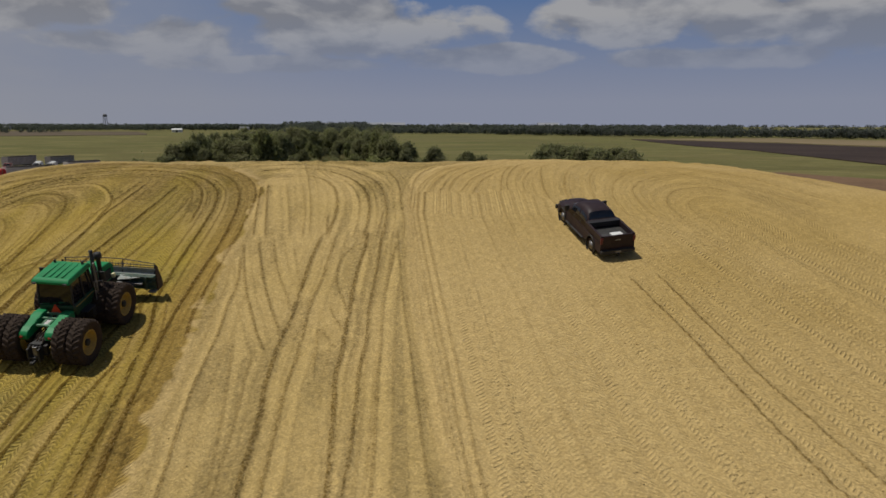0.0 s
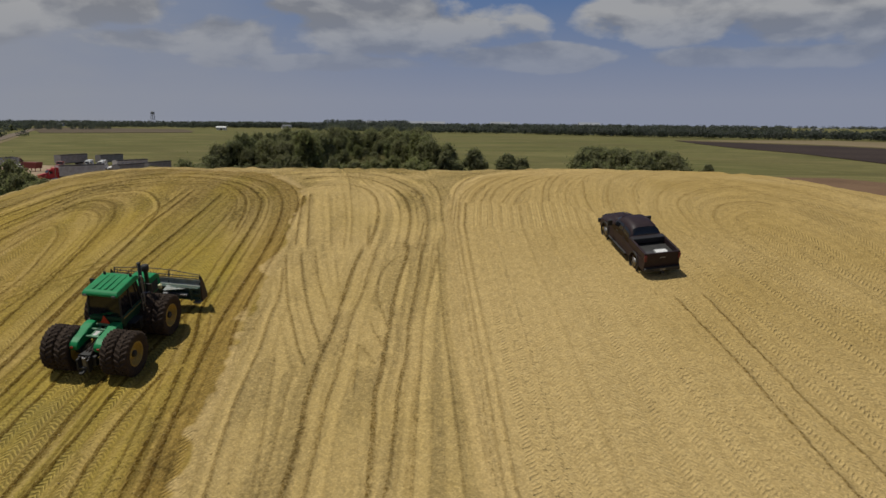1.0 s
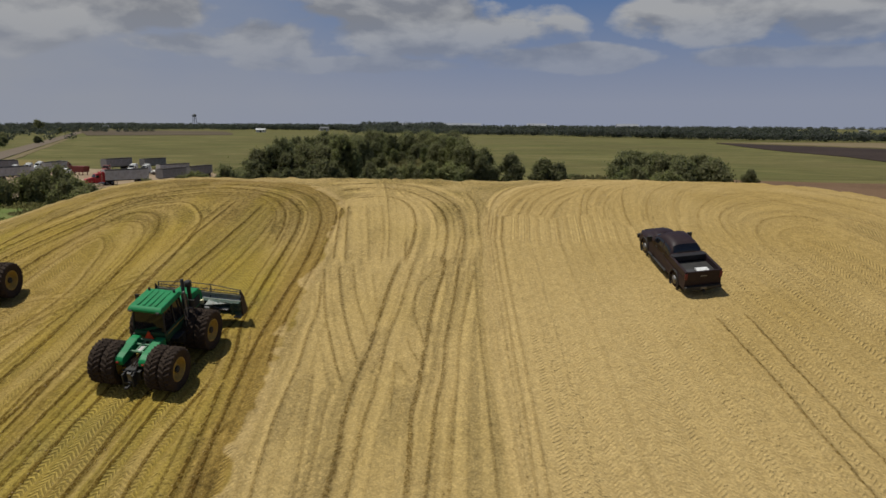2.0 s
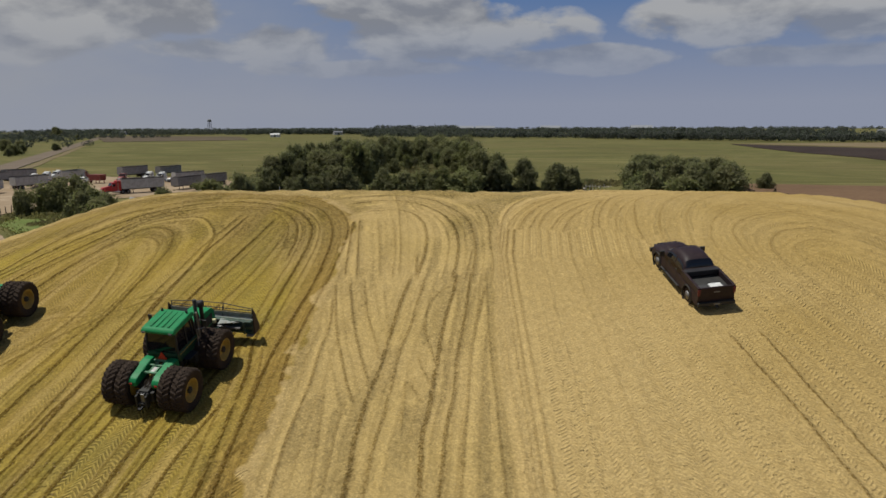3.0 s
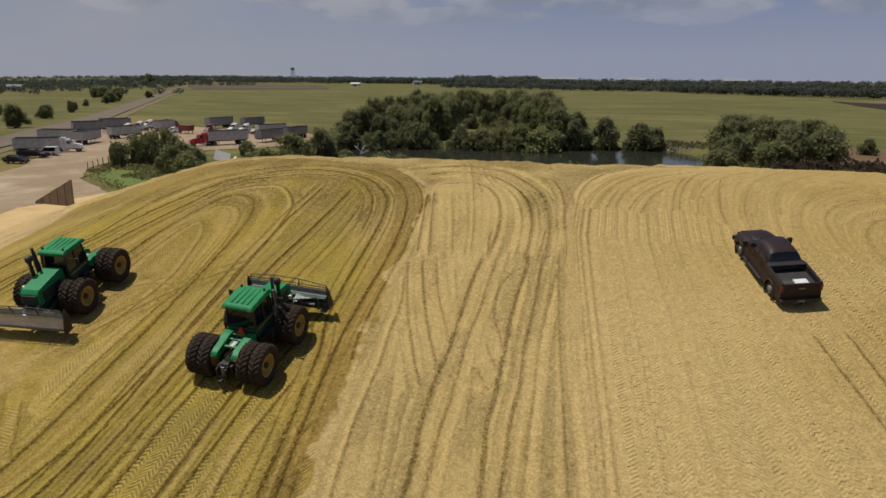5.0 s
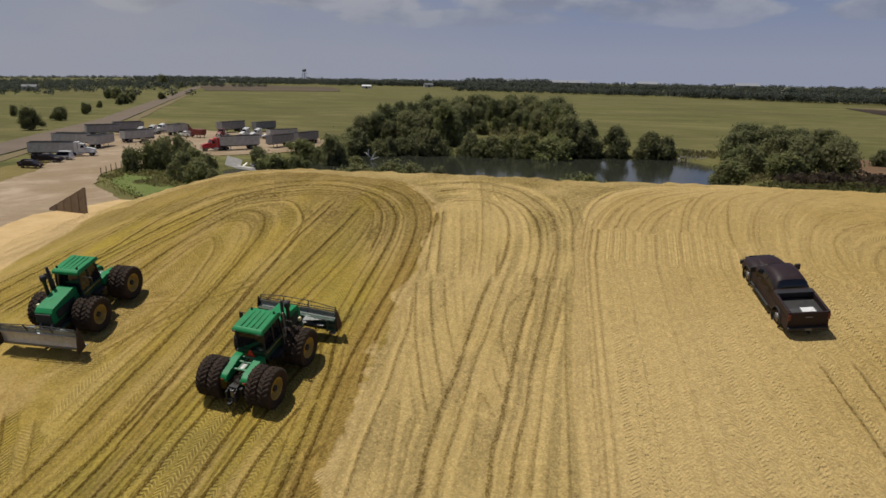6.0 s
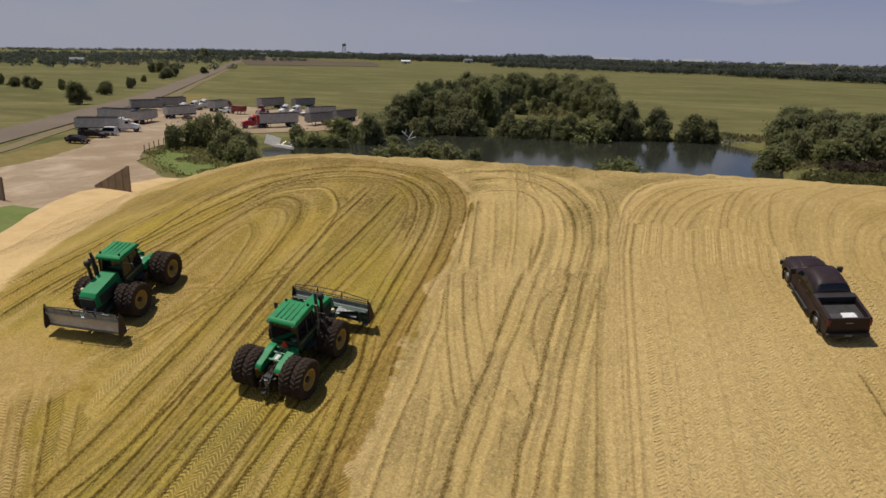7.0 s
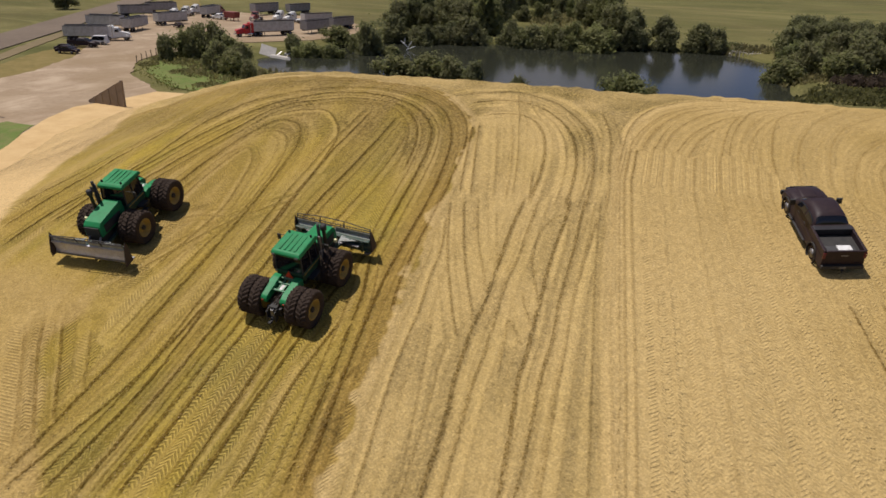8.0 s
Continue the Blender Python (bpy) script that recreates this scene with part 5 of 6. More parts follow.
def pickup(label, paint, name="pickup_truck", bed_load=True):
    t = thing(name, label, "pickup truck")
    H = 1.0
    wheels = (-1.92, 2.05)
    lower = arched(-3.08, 3.06, 0.44, 1.12, wheels, 0.50, [(-3.08, 1.10), (1.55, 1.12), (2.5, 1.02), (2.95, 0.88), (3.06, 0.72)])
    body_shell("body", lower, H, paint, t, "glossy black body" if paint is M_BLACK else "")
    # bed: walls, floor, tailgate
    for s in (-1, 1):
        part("bed_side", prism([(-3.05, 1.10), (-3.05, 1.42), (-1.08, 1.46), (-1.08, 1.10)], s * 0.86, s * 0.99, 0.03), paint, t)
    part("bed_floor", boxes((-0.86, 0.86, -3.0, -1.1, 1.00, 1.125)), M_IRON, t, "dark bed liner")
    part("tailgate", boxes((-0.86, 0.86, -3.09, -3.0, 0.80, 1.42), bevel=0.025), paint, t)
    part("tailgate_badge", boxes((-0.16, 0.16, -3.10, -3.085, 1.12, 1.18)), M_STEEL, t, "grey oval badge")
    part("bed_front", boxes((-0.86, 0.86, -1.14, -1.06, 1.1, 1.50)), paint, t)
    part("rear_bumper", boxes((-0.98, 0.98, -3.24, -3.06, 0.42, 0.62), bevel=0.04), M_IRON, t)
    part("number_plate", boxes((-0.16, 0.16, -3.255, -3.235, 0.46, 0.58)), M_STEEL, t, "plain grey plate")
    part("tow_hitch", boxes((-0.05, 0.05, -3.38, -3.2, 0.36, 0.44)), M_IRON, t)
    for s in (-1, 1):
        part("tail_lamp", boxes((min(s * 0.86, s * 1.0), max(s * 0.86, s * 1.0), -3.105, -3.03, 0.98, 1.32), bevel=0.03), M_DKLAMP, t, "dark red tail lamp")
        part("running_board", boxes((min(s * 0.94, s * 1.10), max(s * 0.94, s * 1.10), -0.95, 1.35, 0.40, 0.46)), M_IRON, t)
        part("door_mirror", boxes((min(s * 1.02, s * 1.30), max(s * 1.02, s * 1.30), 1.05, 1.18, 1.22, 1.55), bevel=0.03), M_IRON, t)
        part("headlamp", boxes((min(s * 0.58, s * 0.80), max(s * 0.58, s * 0.80), 3.00, 3.10, 0.84, 0.98), bevel=0.02), M_DKCHROME, t, "smoked headlamp")
        for y in wheels:
            road_wheel(t, s * 0.86, y)
            part("wheel_arch", lathe([(0.50, s * 0.94), (0.56, s * 0.94), (0.56, s * 1.035), (0.50, s * 1.035)], 24, caps=False), M_IRON, t).matrix_basis = pose(0, y, 0.43)
    # cab
    roofline = [(-1.08, 0.95, 1.14), (-1.06, 0.96, 1.48), (-0.98, 0.96, 1.72), (-0.82, 0.96, 1.88), (-0.50, 0.96, 1.96), (-0.05, 0.96, 1.99), (0.40, 0.96, 1.97), (0.75, 0.96, 1.89), (1.05, 0.96, 1.70), (1.36, 0.96, 1.44), (1.66, 0.96, 1.20), (1.74, 0.95, 1.13)]
    cab = part("cab", dome(roofline, 1.08), paint, t, "rounded crew cab", True)
    part("windscreen", dome([(y + 0.01, w, z) for y, w, z in roofline[7:11]], 1.08, a0=38, a1=142, grow=0.008), M_GLASS, cab, "dark windscreen", True)
    part("rear_window", dome([(y - 0.012, w, z) for y, w, z in roofline[1:4]], 1.08, a0=45, a1=135, grow=0.008), M_GLASS, cab, "tinted rear window", True)
    for s in (-1, 1):
        for k0, k1 in ((2, 5), (5, 8)):
            part("side_window", dome([(y + (0.06 if k == k0 else -0.06 if k == k1 else 0), w, max(z, 1.72)) for k, (y, w, z) in enumerate(roofline) if k0 <= k <= k1], 1.08, a0=4 if s > 0 else 153, a1=27 if s > 0 else 176, grow=0.008, segs=6), M_GLASS, cab, "", True)
        part("door_handle", boxes((min(s * 0.985, s * 1.015), max(s * 0.985, s * 1.015), -0.55, -0.35, 1.18, 1.22)), M_IRON, cab)
        part("door_handle", boxes((min(s * 0.985, s * 1.015), max(s * 0.985, s * 1.015), 0.35, 0.55, 1.18, 1.22)), M_IRON, cab)
    part("bonnet", dome([(1.60, 0.98, 1.20), (1.80, 0.98, 1.22), (2.30, 0.98, 1.21), (2.70, 0.96, 1.15), (2.95, 0.92, 1.05), (3.07, 0.84, 0.92)], 0.70, 4.0, 0.06), paint, t, "", True)
    part("bonnet_bulge", dome([(1.70, 0.44, 1.20), (1.85, 0.46, 1.25), (2.40, 0.44, 1.24), (2.80, 0.38, 1.17), (2.92, 0.34, 1.10)], 1.05, 5.0, 0.1), paint, t, "", True)
    part("front_bumper", boxes((-1.0, 1.0, 3.05, 3.22, 0.50, 0.75), bevel=0.04), M_IRON, t)
    part("grille", boxes((-0.6, 0.6, 3.06, 3.12, 0.76, 1.02), bevel=0.02), M_IRON, t)
    part("front_axle", rods(0.07, ((-0.8, 2.05, 0.41), (0.8, 2.05, 0.41))), M_IRON, t)
    part("rear_axle", rods(0.09, ((-0.8, -1.92, 0.41), (0.8, -1.92, 0.41))), M_IRON, t)
    if bed_load:
        part("toolbox", boxes((-0.92, 0.92, -1.46, -1.12, 1.20, 1.50), bevel=0.03), M_TOOLBOX, t, "grey cross-bed toolbox")
        part("bed_mat", boxes((-0.70, 0.62, -2.95, -2.40, 1.125, 1.22), bevel=0.02), M_GREYBOX, t, "grey crate floor")
    return t


M_DKCHROME = mottled("smoked lamp glass", (0.03, 0.03, 0.035), (0.06, 0.06, 0.065), 3.0, 0.15)
M_DKLAMP = mottled("dark red lens", (0.09, 0.006, 0.012), (0.14, 0.01, 0.02), 3.0, 0.3)
M_TOOLBOX = mottled("dark grey toolbox", (0.014, 0.013, 0.015), (0.026, 0.024, 0.027), 2.0, 0.5)
M_GREYBOX = mottled("dull grey plastic", (0.035, 0.034, 0.035), (0.06, 0.058, 0.058), 2.0, 0.7)

first_tractor = tractor()
first_tractor.matrix_world = on_pile(-15.85, 28.2, -2.5) @ Matrix.Scale(0.93, 4)
second_tractor = copy_thing(first_tractor, on_pile(-27.9, 31.2, 185.0))
tagged(second_tractor, "green articulated tractor with dual wheels and a shiny steel blade")
truck = pickup("black crew-cab pickup truck with a grey toolbox across its bed", M_BLACK)
truck_pose = on_pile(8.55, 39.1, 14.0)
truck.matrix_world = truck_pose
lid = part("white_box", boxes((-0.22, 0.42, -2.86, -2.48, 1.225, 1.32), bevel=0.02), M_WHITE)
tagged(lid, "white plastic box lying in the pickup bed", "box")
lid.matrix_world = truck_pose

# ---- trees and shrubs ----
def leaf_material(name, dark, light):
    m, nt, b = material(name, 0.8)
    b.inputs["Specular IOR Level"].default_value = 0.2
    isl = N(nt, "ShaderNodeNewGeometry").outputs["Random Per Island"]
    ob = N(nt, "ShaderNodeObjectInfo").outputs["Random"]
    f = math_node(nt, "ADD", math_node(nt, "MULTIPLY", isl, 0.22), math_node(nt, "MULTIPLY", ob, 0.78))
    dry = N(nt, "ShaderNodeCombineColor", i0=light[0] * 1.15, i1=light[1] * 0.95, i2=light[2] * 1.1).outputs[0]
    far = math_node(nt, "MULTIPLY", math_node(nt, "FRACT", math_node(nt, "MULTIPLY", ob, 7.3)), 0.6)
    nt.links.new(mix(nt, far, ramp(nt, f, (0.15, dark), (0.85, light)), mix(nt, math_node(nt, "MULTIPLY_ADD", isl, 0.4, 0.25), dark, dry)), b.inputs["Base Color"])
    # leaves let some light through
    thin = N(nt, "ShaderNodeBsdfTranslucent", Color=(light[0] * 1.1, light[1] * 1.2, light[2], 1))
    both = N(nt, "ShaderNodeMixShader", i0=0.45, i1=b.outputs[0], i2=thin.outputs[0])
    nt.links.new(both.outputs[0], nt.nodes["Material Output"].inputs[0])
    return m


M_LEAF = leaf_material("broad leaves", (0.112, 0.120, 0.062), (0.212, 0.210, 0.098))
M_WILLOW = leaf_material("light leaves", (0.110, 0.122, 0.052), (0.235, 0.238, 0.100))
# haze is put into these colours: greyer, then paler and bluer with distance
M_FAR = leaf_material("haze-greyed foliage", (0.066, 0.074, 0.062), (0.084, 0.094, 0.076))
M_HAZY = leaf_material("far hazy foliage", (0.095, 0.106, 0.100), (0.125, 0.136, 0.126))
M_REED = leaf_material("reeds", (0.12, 0.115, 0.045), (0.26, 0.22, 0.11))
M_WEED = leaf_material("rank weeds", (0.065, 0.070, 0.024), (0.150, 0.135, 0.050))
M_TALLWEED = leaf_material("tall weeds", (0.10, 0.115, 0.035), (0.24, 0.20, 0.09))
M_BRUSH = leaf_material("bare brush", (0.035, 0.025, 0.018), (0.085, 0.062, 0.042))
RNG = np.random.RandomState(3)


def cards(name, centres, sizes, mat, parent=None, facing=None, tall=1.0):
    """A mesh of many small bent leaf clumps, one island each; facing: the way that each looks, loosely."""
    n = len(centres)
    out = RNG.normal(size=(n, 3))
    out /= np.linalg.norm(out, axis=1, keepdims=True)
    if facing is not None:
        out = facing + 0.85 * out
        out /= np.linalg.norm(out, axis=1, keepdims=True)
    a = np.cross(out, RNG.normal(size=(n, 3)))
    a /= np.linalg.norm(a, axis=1, keepdims=True)
    b = np.cross(out, a)
    b[:, 2] *= tall
    s = np.asarray(sizes)[:, None]
    j = lambda: 0.55 + 0.9 * RNG.rand(n, 1)
    v = np.stack([centres - a * s * j(), centres - b * s * j() * 0.8 - out * s * 0.25, centres + a * s * j(), centres + b * s * j() * 0.8 - out * s * 0.25], 1)
    me = bpy.data.meshes.new(name)
    me.vertices.add(n * 4)
    me.vertices.foreach_set("co", v.astype(np.float32).ravel())
    i = np.arange(n * 4, dtype=np.int32).reshape(n, 4)
    tri = np.concatenate([i[:, [0, 1, 2]], i[:, [0, 2, 3]]], 1).reshape(-1, 3)
    me.loops.add(tri.size)
    me.loops.foreach_set("vertex_index", tri.ravel())
    me.polygons.add(len(tri))
    me.polygons.foreach_set("loop_start", np.arange(0, tri.size, 3, dtype=np.int32))
    me.update(calc_edges=True)
    me.materials.append(mat)
    ob = new(name, me)
    if parent:
        ob.parent = parent
    return ob


def lobes(count, width, height, low, seed):
    """Places and radii of the rounded masses that make up a crown."""
    r = random.Random(seed)
    out = []
    for k in range(count):
        h = low + (height - low) * (k + 0.5) / count
        u = (h - low) / (height - low)
        reach = width * 0.5 * (0.35 + 0.65 * math.sin(math.pi * min(1, 0.22 + 0.78 * u)))
        a = k * 2.4 + r.uniform(-0.6, 0.6)
        reach *= 0.85 + 0.30 * math.sin(2 * a + seed) + 0.18 * math.sin(3 * a + 2.3 * seed)
        d = reach * r.uniform(0.30, 0.95)
        h *= r.uniform(0.90, 1.10)
        size = width * r.uniform(0.09, 0.19)
        out.append((d * math.cos(a), d * math.sin(a), min(h, height * 1.08 - size * 0.7), size))
    return out


def crown_points(masses, per):
    pts, way = [], []
    for x, y, z, s in masses:
        d = RNG.normal(size=(per, 3))
        d /= np.linalg.norm(d, axis=1, keepdims=True)
        rad = s * (0.35 + 0.85 * RNG.rand(per, 1) ** 0.8) * (1 + 0.3 * np.sin(5 * d[:, :1] + 3 * d[:, 1:2] + 9 * x)) * np.where(RNG.rand(per, 1) < 0.15, 1.4, 1.0)
        pts.append(np.array((x, y, z)) + d * rad * (1, 1, 1.15))
        way.append(d + (0, 0, 0.35))
    return np.concatenate(pts), np.concatenate(way)


def tree(name, label, category, height, width, low, masses, per, leaf, mat, seed, group, stems=1):
    t = thing(name, label, category, group)
    m = lobes(int(masses * 2.2), width, height, low, seed)
    r = random.Random(seed)
    bm = bmesh.new()
    tips = m[::2]
    for k in range(stems):
        off = Vector((r.uniform(-0.5, 0.5), r.uniform(-0.5, 0.5), 0)) * (0 if stems == 1 else width * 0.3)
        base, mid = off + Vector((0, 0, -0.3)), off * 0.8 + Vector((r.uniform(-0.3, 0.3), r.uniform(-0.3, 0.3), low + 0.2 * height))
        d = mid - base
        res = bmesh.ops.create_cone(bm, cap_ends=True, segments=8, radius1=0.028 * height + 0.04, radius2=0.016 * height + 0.02, depth=d.length)
        bmesh.ops.transform(bm, matrix=Matrix.Translation((base + mid) / 2) @ d.to_track_quat("Z", "Y").to_matrix().to_4x4(), verts=res["verts"])
        for x, y, z, s in tips[k::stems]:
            e = Vector((x, y, z)) - mid
            res = bmesh.ops.create_cone(bm, cap_ends=False, segments=5, radius1=0.011 * height + 0.02, radius2=0.02, depth=e.length)
            bmesh.ops.transform(bm, matrix=Matrix.Translation(mid + e / 2) @ e.to_track_quat("Z", "Y").to_matrix().to_4x4(), verts=res["verts"])
    part("trunk", bm, M_BARK, t)
    pts, way = crown_points(m, int(per * 1.4))
    pts[:, 2] = np.maximum(pts[:, 2], 0.15)
    cards("crown", pts, 0.58 * leaf * (0.5 + 1.0 * RNG.rand(len(pts))), mat, t, way)
    return t


def set_at(ob, x, y, scale=1.0, turn=0.0, wide=1.0, sink=0.0):
    z = float(ground_height(np.array(x), np.array(y))) - sink
    return Matrix.LocRotScale((x, y, z), Euler((0, 0, turn)), (scale * wide, scale * wide, scale))


def plant(kinds, spots, sink=0.1):
    """The first spot of each kind takes the model itself, the others copies."""
    for k, (n, x, y, s, wide) in enumerate(spots):
        ob, used = kinds[n]
        m = set_at(ob, x, y, s, (k * 2.39) % 6.28, wide, sink)
        if not used:
            ob.matrix_world = m
            kinds[n] = (ob, True)
        else:
            copy_thing(ob, m)


GROVE = "trees round the pond"
KINDS = {
    "a": (tree("tree", "dark green broad-leaved tree with a rounded crown beside the pond", "tree", 11, 9.5, 1.6, 20, 190, 0.42, M_LEAF, 1, GROVE), False),
    "b": (tree("tree", "tall dark green tree with an uneven crown in the grove", "tree", 13, 9.0, 2.0, 24, 170, 0.44, M_LEAF, 2, GROVE), False),
    "c": (tree("tree", "dense dark green tree with a wide low crown", "tree", 8.5, 8.5, 0.7, 18, 190, 0.40, M_LEAF, 3, GROVE), False),
    "d": (tree("tree", "lighter green feathery tree in the grove", "tree", 9.5, 7.0, 0.9, 18, 170, 0.38, M_WILLOW, 4, GROVE), False),
    "s": (tree("shrub", "bushy dark green shrub on the bank", "shrub", 3.6, 5.2, 0.3, 14, 170, 0.30, M_LEAF, 5, "shrubs on the bank", 4), False),
    "w": (tree("shrub", "light green willow shrub growing at the waterline", "shrub", 3.9, 5.3, 0.3, 14, 170, 0.30, M_WILLOW, 6, "shrubs on the bank", 5), False),
    "f": (tree("tree", "lone round-crowned pasture tree", "tree", 7.5, 8.0, 1.3, 16, 160, 0.42, M_LEAF, 7, "pasture trees"), False),
}
spots = []
rr = random.Random(21)
# far bank: a deep grove with a low gap in it: distance, span of bearings, trees, height, kinds
TALL = {"a": 11.0, "b": 13.0, "c": 8.5, "d": 9.5, "s": 4.2, "w": 4.6}
for d, b0, b1, count, high, kinds in ((170, -21.8, -14.5, 7, 7.4, "cac"), (180, -14.8, -13.0, 2, 10.5, "d"), (170, -12.8, -5.4, 9, 6.6, "cdcwc"), (174, -5.0, -3.0, 2, 9.5, "ac"), (186, -21.5, -13.0, 8, 8.6, "aac"),
                                      (205, -20.5, -13.0, 8, 10.3, "ab"), (230, -19.5, -12.5, 8, 11.0, "ab"), (262, -18.4, -11.6, 8, 11.3, "aba"), (300, -16.5, -11.0, 7, 12.2, "ab"), (345, -14.0, -10.8, 5, 13.2, "ab"),
                                      (214, -7.4, -3.6, 5, 9.0, "ad"), (250, -9.2, -4.4, 6, 10.0, "ba"), (288, -11.0, -5.2, 8, 11.2, "ba"), (332, -11.8, -7.0, 6, 12.0, "ba"), (226, -11.6, -7.6, 5, 5.4, "dwc")):
    for k in range(count):
        b = radians(b0 + (b1 - b0) * (k + rr.uniform(0.15, 0.85)) / count)
        dd, kind = d + rr.uniform(-6, 6) * (0.4 if d < 190 else 1.0), rr.choice(kinds)
        spots.append((kind, dd * math.sin(b), dd * math.cos(b), high / TALL[kind] * rr.uniform(0.74, 1.18), rr.uniform(0.85, 1.2)))
# separate trees towards the right end of the grove, then the second clump
spots += [("c", -9.2, 177, 1.15, 0.92), ("c", -2.1, 177.5, 1.12, 0.92), ("c", 6.0, 178, 1.02, 1.0), ("s", 9.8, 179, 1.5, 0.75)]
for d, x0, x1, count, size in ((188, 26, 50, 7, 0.62), (205, 28, 58, 7, 0.60), (226, 31, 62, 6, 0.56)):
    for k in range(count):
        u = (k + 0.5) / count
        spots.append((rr.choice("aca"), x0 + (x1 - x0) * u + rr.uniform(-1.5, 1.5), d + rr.uniform(-4, 4), size * (1.18 - 0.30 * u) * rr.uniform(0.9, 1.1), 1.2))
for k in range(6):
    u = k / 5
    spots.append(("sc"[k % 2], 24 + 30 * u + rr.uniform(-2, 2), 168 + 4 * u + rr.uniform(-3, 3), rr.uniform(0.8, 1.05) * (1.0 if k % 2 == 0 else 0.55), 1.1))
spots += [("w", 19.5, 141, 1.0, 1.0), ("s", 24, 146, 1.05, 1.0), ("w", 29, 141, 0.9, 1.1), ("s", 34, 149, 1.1, 1.0), ("s", 31, 158, 1.1, 1.0), ("s", 40, 150, 1.1, 1.1), ("w", 24, 157, 0.95, 1.0)]
# near bank, yard corner and waterline
spots += [("w", -46, 118, 0.85, 1.2), ("w", -41, 120, 0.92, 1.1), ("s", -36, 118, 0.82, 1.1), ("s", -31.5, 117, 0.75, 1.0), ("s", -22, 109, 0.66, 0.8), ("w", -5.5, 113, 0.98, 1.1), ("s", -2, 112, 0.6, 1.0),
          ("s", -84.5, 105, 0.72, 0.8), ("w", -82, 108, 1.0, 0.8), ("s", -80.2, 109, 1.0, 0.85), ("s", -77.2, 109.5, 1.06, 0.85), ("w", -74.4, 108.5, 0.88, 0.85), ("s", -70.5, 107, 0.62, 1.0), ("s", -69.0, 98.5, 0.80, 0.85), ("w", -66, 97.5, 0.74, 0.9), ("s", -61.5, 95, 0.5, 1.0),
          ("w", -69, 129, 0.8, 1.1), ("w", -65, 130, 0.75, 1.0), ("s", -60.5, 138, 1.25, 0.9), ("w", -56, 140, 0.6, 1.0), ("s", -74, 131, 0.6, 1.1), ("w", -71, 146, 0.7, 1.3), ("s", -66, 150, 0.8, 1.2)]
# pasture beyond the road
spots += [("f", -174, 173, 0.86, 0.95), ("f", -199, 211, 0.72, 1.15), ("f", -222, 250, 0.70, 0.8), ("f", -236, 268, 0.5, 0.8), ("f", -272, 332, 0.65, 1.0), ("f", -279, 345, 0.86, 1.2), ("f", -286, 352, 0.76, 1.2),
          ("f", -244, 222, 0.62, 1.3), ("f", -252, 226, 0.7, 1.2), ("f", -262, 228, 0.6, 1.2), ("f", -232, 224, 0.62, 0.9), ("f", -282, 238, 0.7, 1.2), ("f", -292, 240, 0.66, 1.1), ("f", -300, 236, 0.7, 1.1), ("f", -258, 300, 0.5, 0.9),
          ("f", -604, 823, 2.3, 1.0), ("f", -560, 800, 1.0, 1.0), ("f", -318, 398, 1.0, 1.2), ("f", -330, 402, 1.1, 1.1), ("f", -345, 410, 1.0, 1.1), ("f", -296, 372, 0.8, 1.0), ("f", -310, 420, 0.7, 1.2)]
plant(KINDS, spots)


def scatter_cards(name, label, category, areas, per, size, mat, tall=1.0):
    """Low growth spread over round areas of x, y, radius and height."""
    pts = []
    for x, y, rad, h in areas:
        a, d = RNG.rand(per) * 6.28, np.sqrt(RNG.rand(per)) * rad
        px_, py_ = x + d * np.cos(a), y + d * np.sin(a)
        pts.append(np.stack([px_, py_, ground_height(px_, py_) + h * RNG.rand(per) * (1 - 0.5 * d / rad)], 1))
    pts = np.concatenate(pts)
    return tagged(cards(name, pts, size * (0.6 + 0.8 * RNG.rand(len(pts))), mat, None, np.tile((0.0, -0.3, 0.8), (len(pts), 1)), tall), label, category, kind="stuff")


shore = [(-66 + 7.2 * k, 163 + 1.55 * k + 0.8 * (k % 3), 3.6, 1.7) for k in range(12)]
scatter_cards("shore_growth", "tangled green undergrowth along the far shore", "undergrowth", shore + [(-74 + 8 * k, 184, 5, 2.5) for k in range(9)], 330, 0.36, M_LEAF)
scatter_cards("bank_weeds", "rank green and brown weeds along the near bank", "weeds", [(-36 + 4.6 * k, 105 + 1.1 * k, 3.0, 1.3 + 0.4 * (k % 2)) for k in range(6)] + [(17, 116, 4, 1.6), (21, 120, 4, 1.8), (26, 119, 4, 1.6), (31, 119, 4, 1.6), (25, 124, 4, 2.0), (31, 125, 4, 1.6), (36, 122, 5, 1.6), (38, 128, 5, 1.8), (43, 125, 5, 1.6), (48, 130, 5, 1.6)], 420, 0.24, M_WEED, 1.5)
scatter_cards("reeds", "pale dry reeds and grass along the pond's edge", "reeds",
              [(-40, 226, 9, 4), (-28, 228, 8, 4), (-34, 214, 7, 3.5), (-24, 186, 4, 4.0), (-33, 188, 4, 3.5), (10, 181, 5, 1.6), (15, 180, 4, 1.5), (20, 178, 3.5, 1.6), (-70, 126, 4, 1.4), (-62, 133, 3, 1.5), (22, 139, 4, 1.3), (30, 138, 5, 1.3), (-64, 146, 4, 1.6), (-70, 100, 5, 1.0), (-60, 99, 5, 1.0)],
              260, 0.28, M_REED, 2.2)
scatter_cards("brush_heap", "dark heap of bare cut brush by the pond", "brush", [(30, 133, 4, 2.4), (35, 134, 4, 2.8), (40, 135, 5, 3.0), (45, 137, 5, 2.6)], 420, 0.34, M_BRUSH, 1.6)


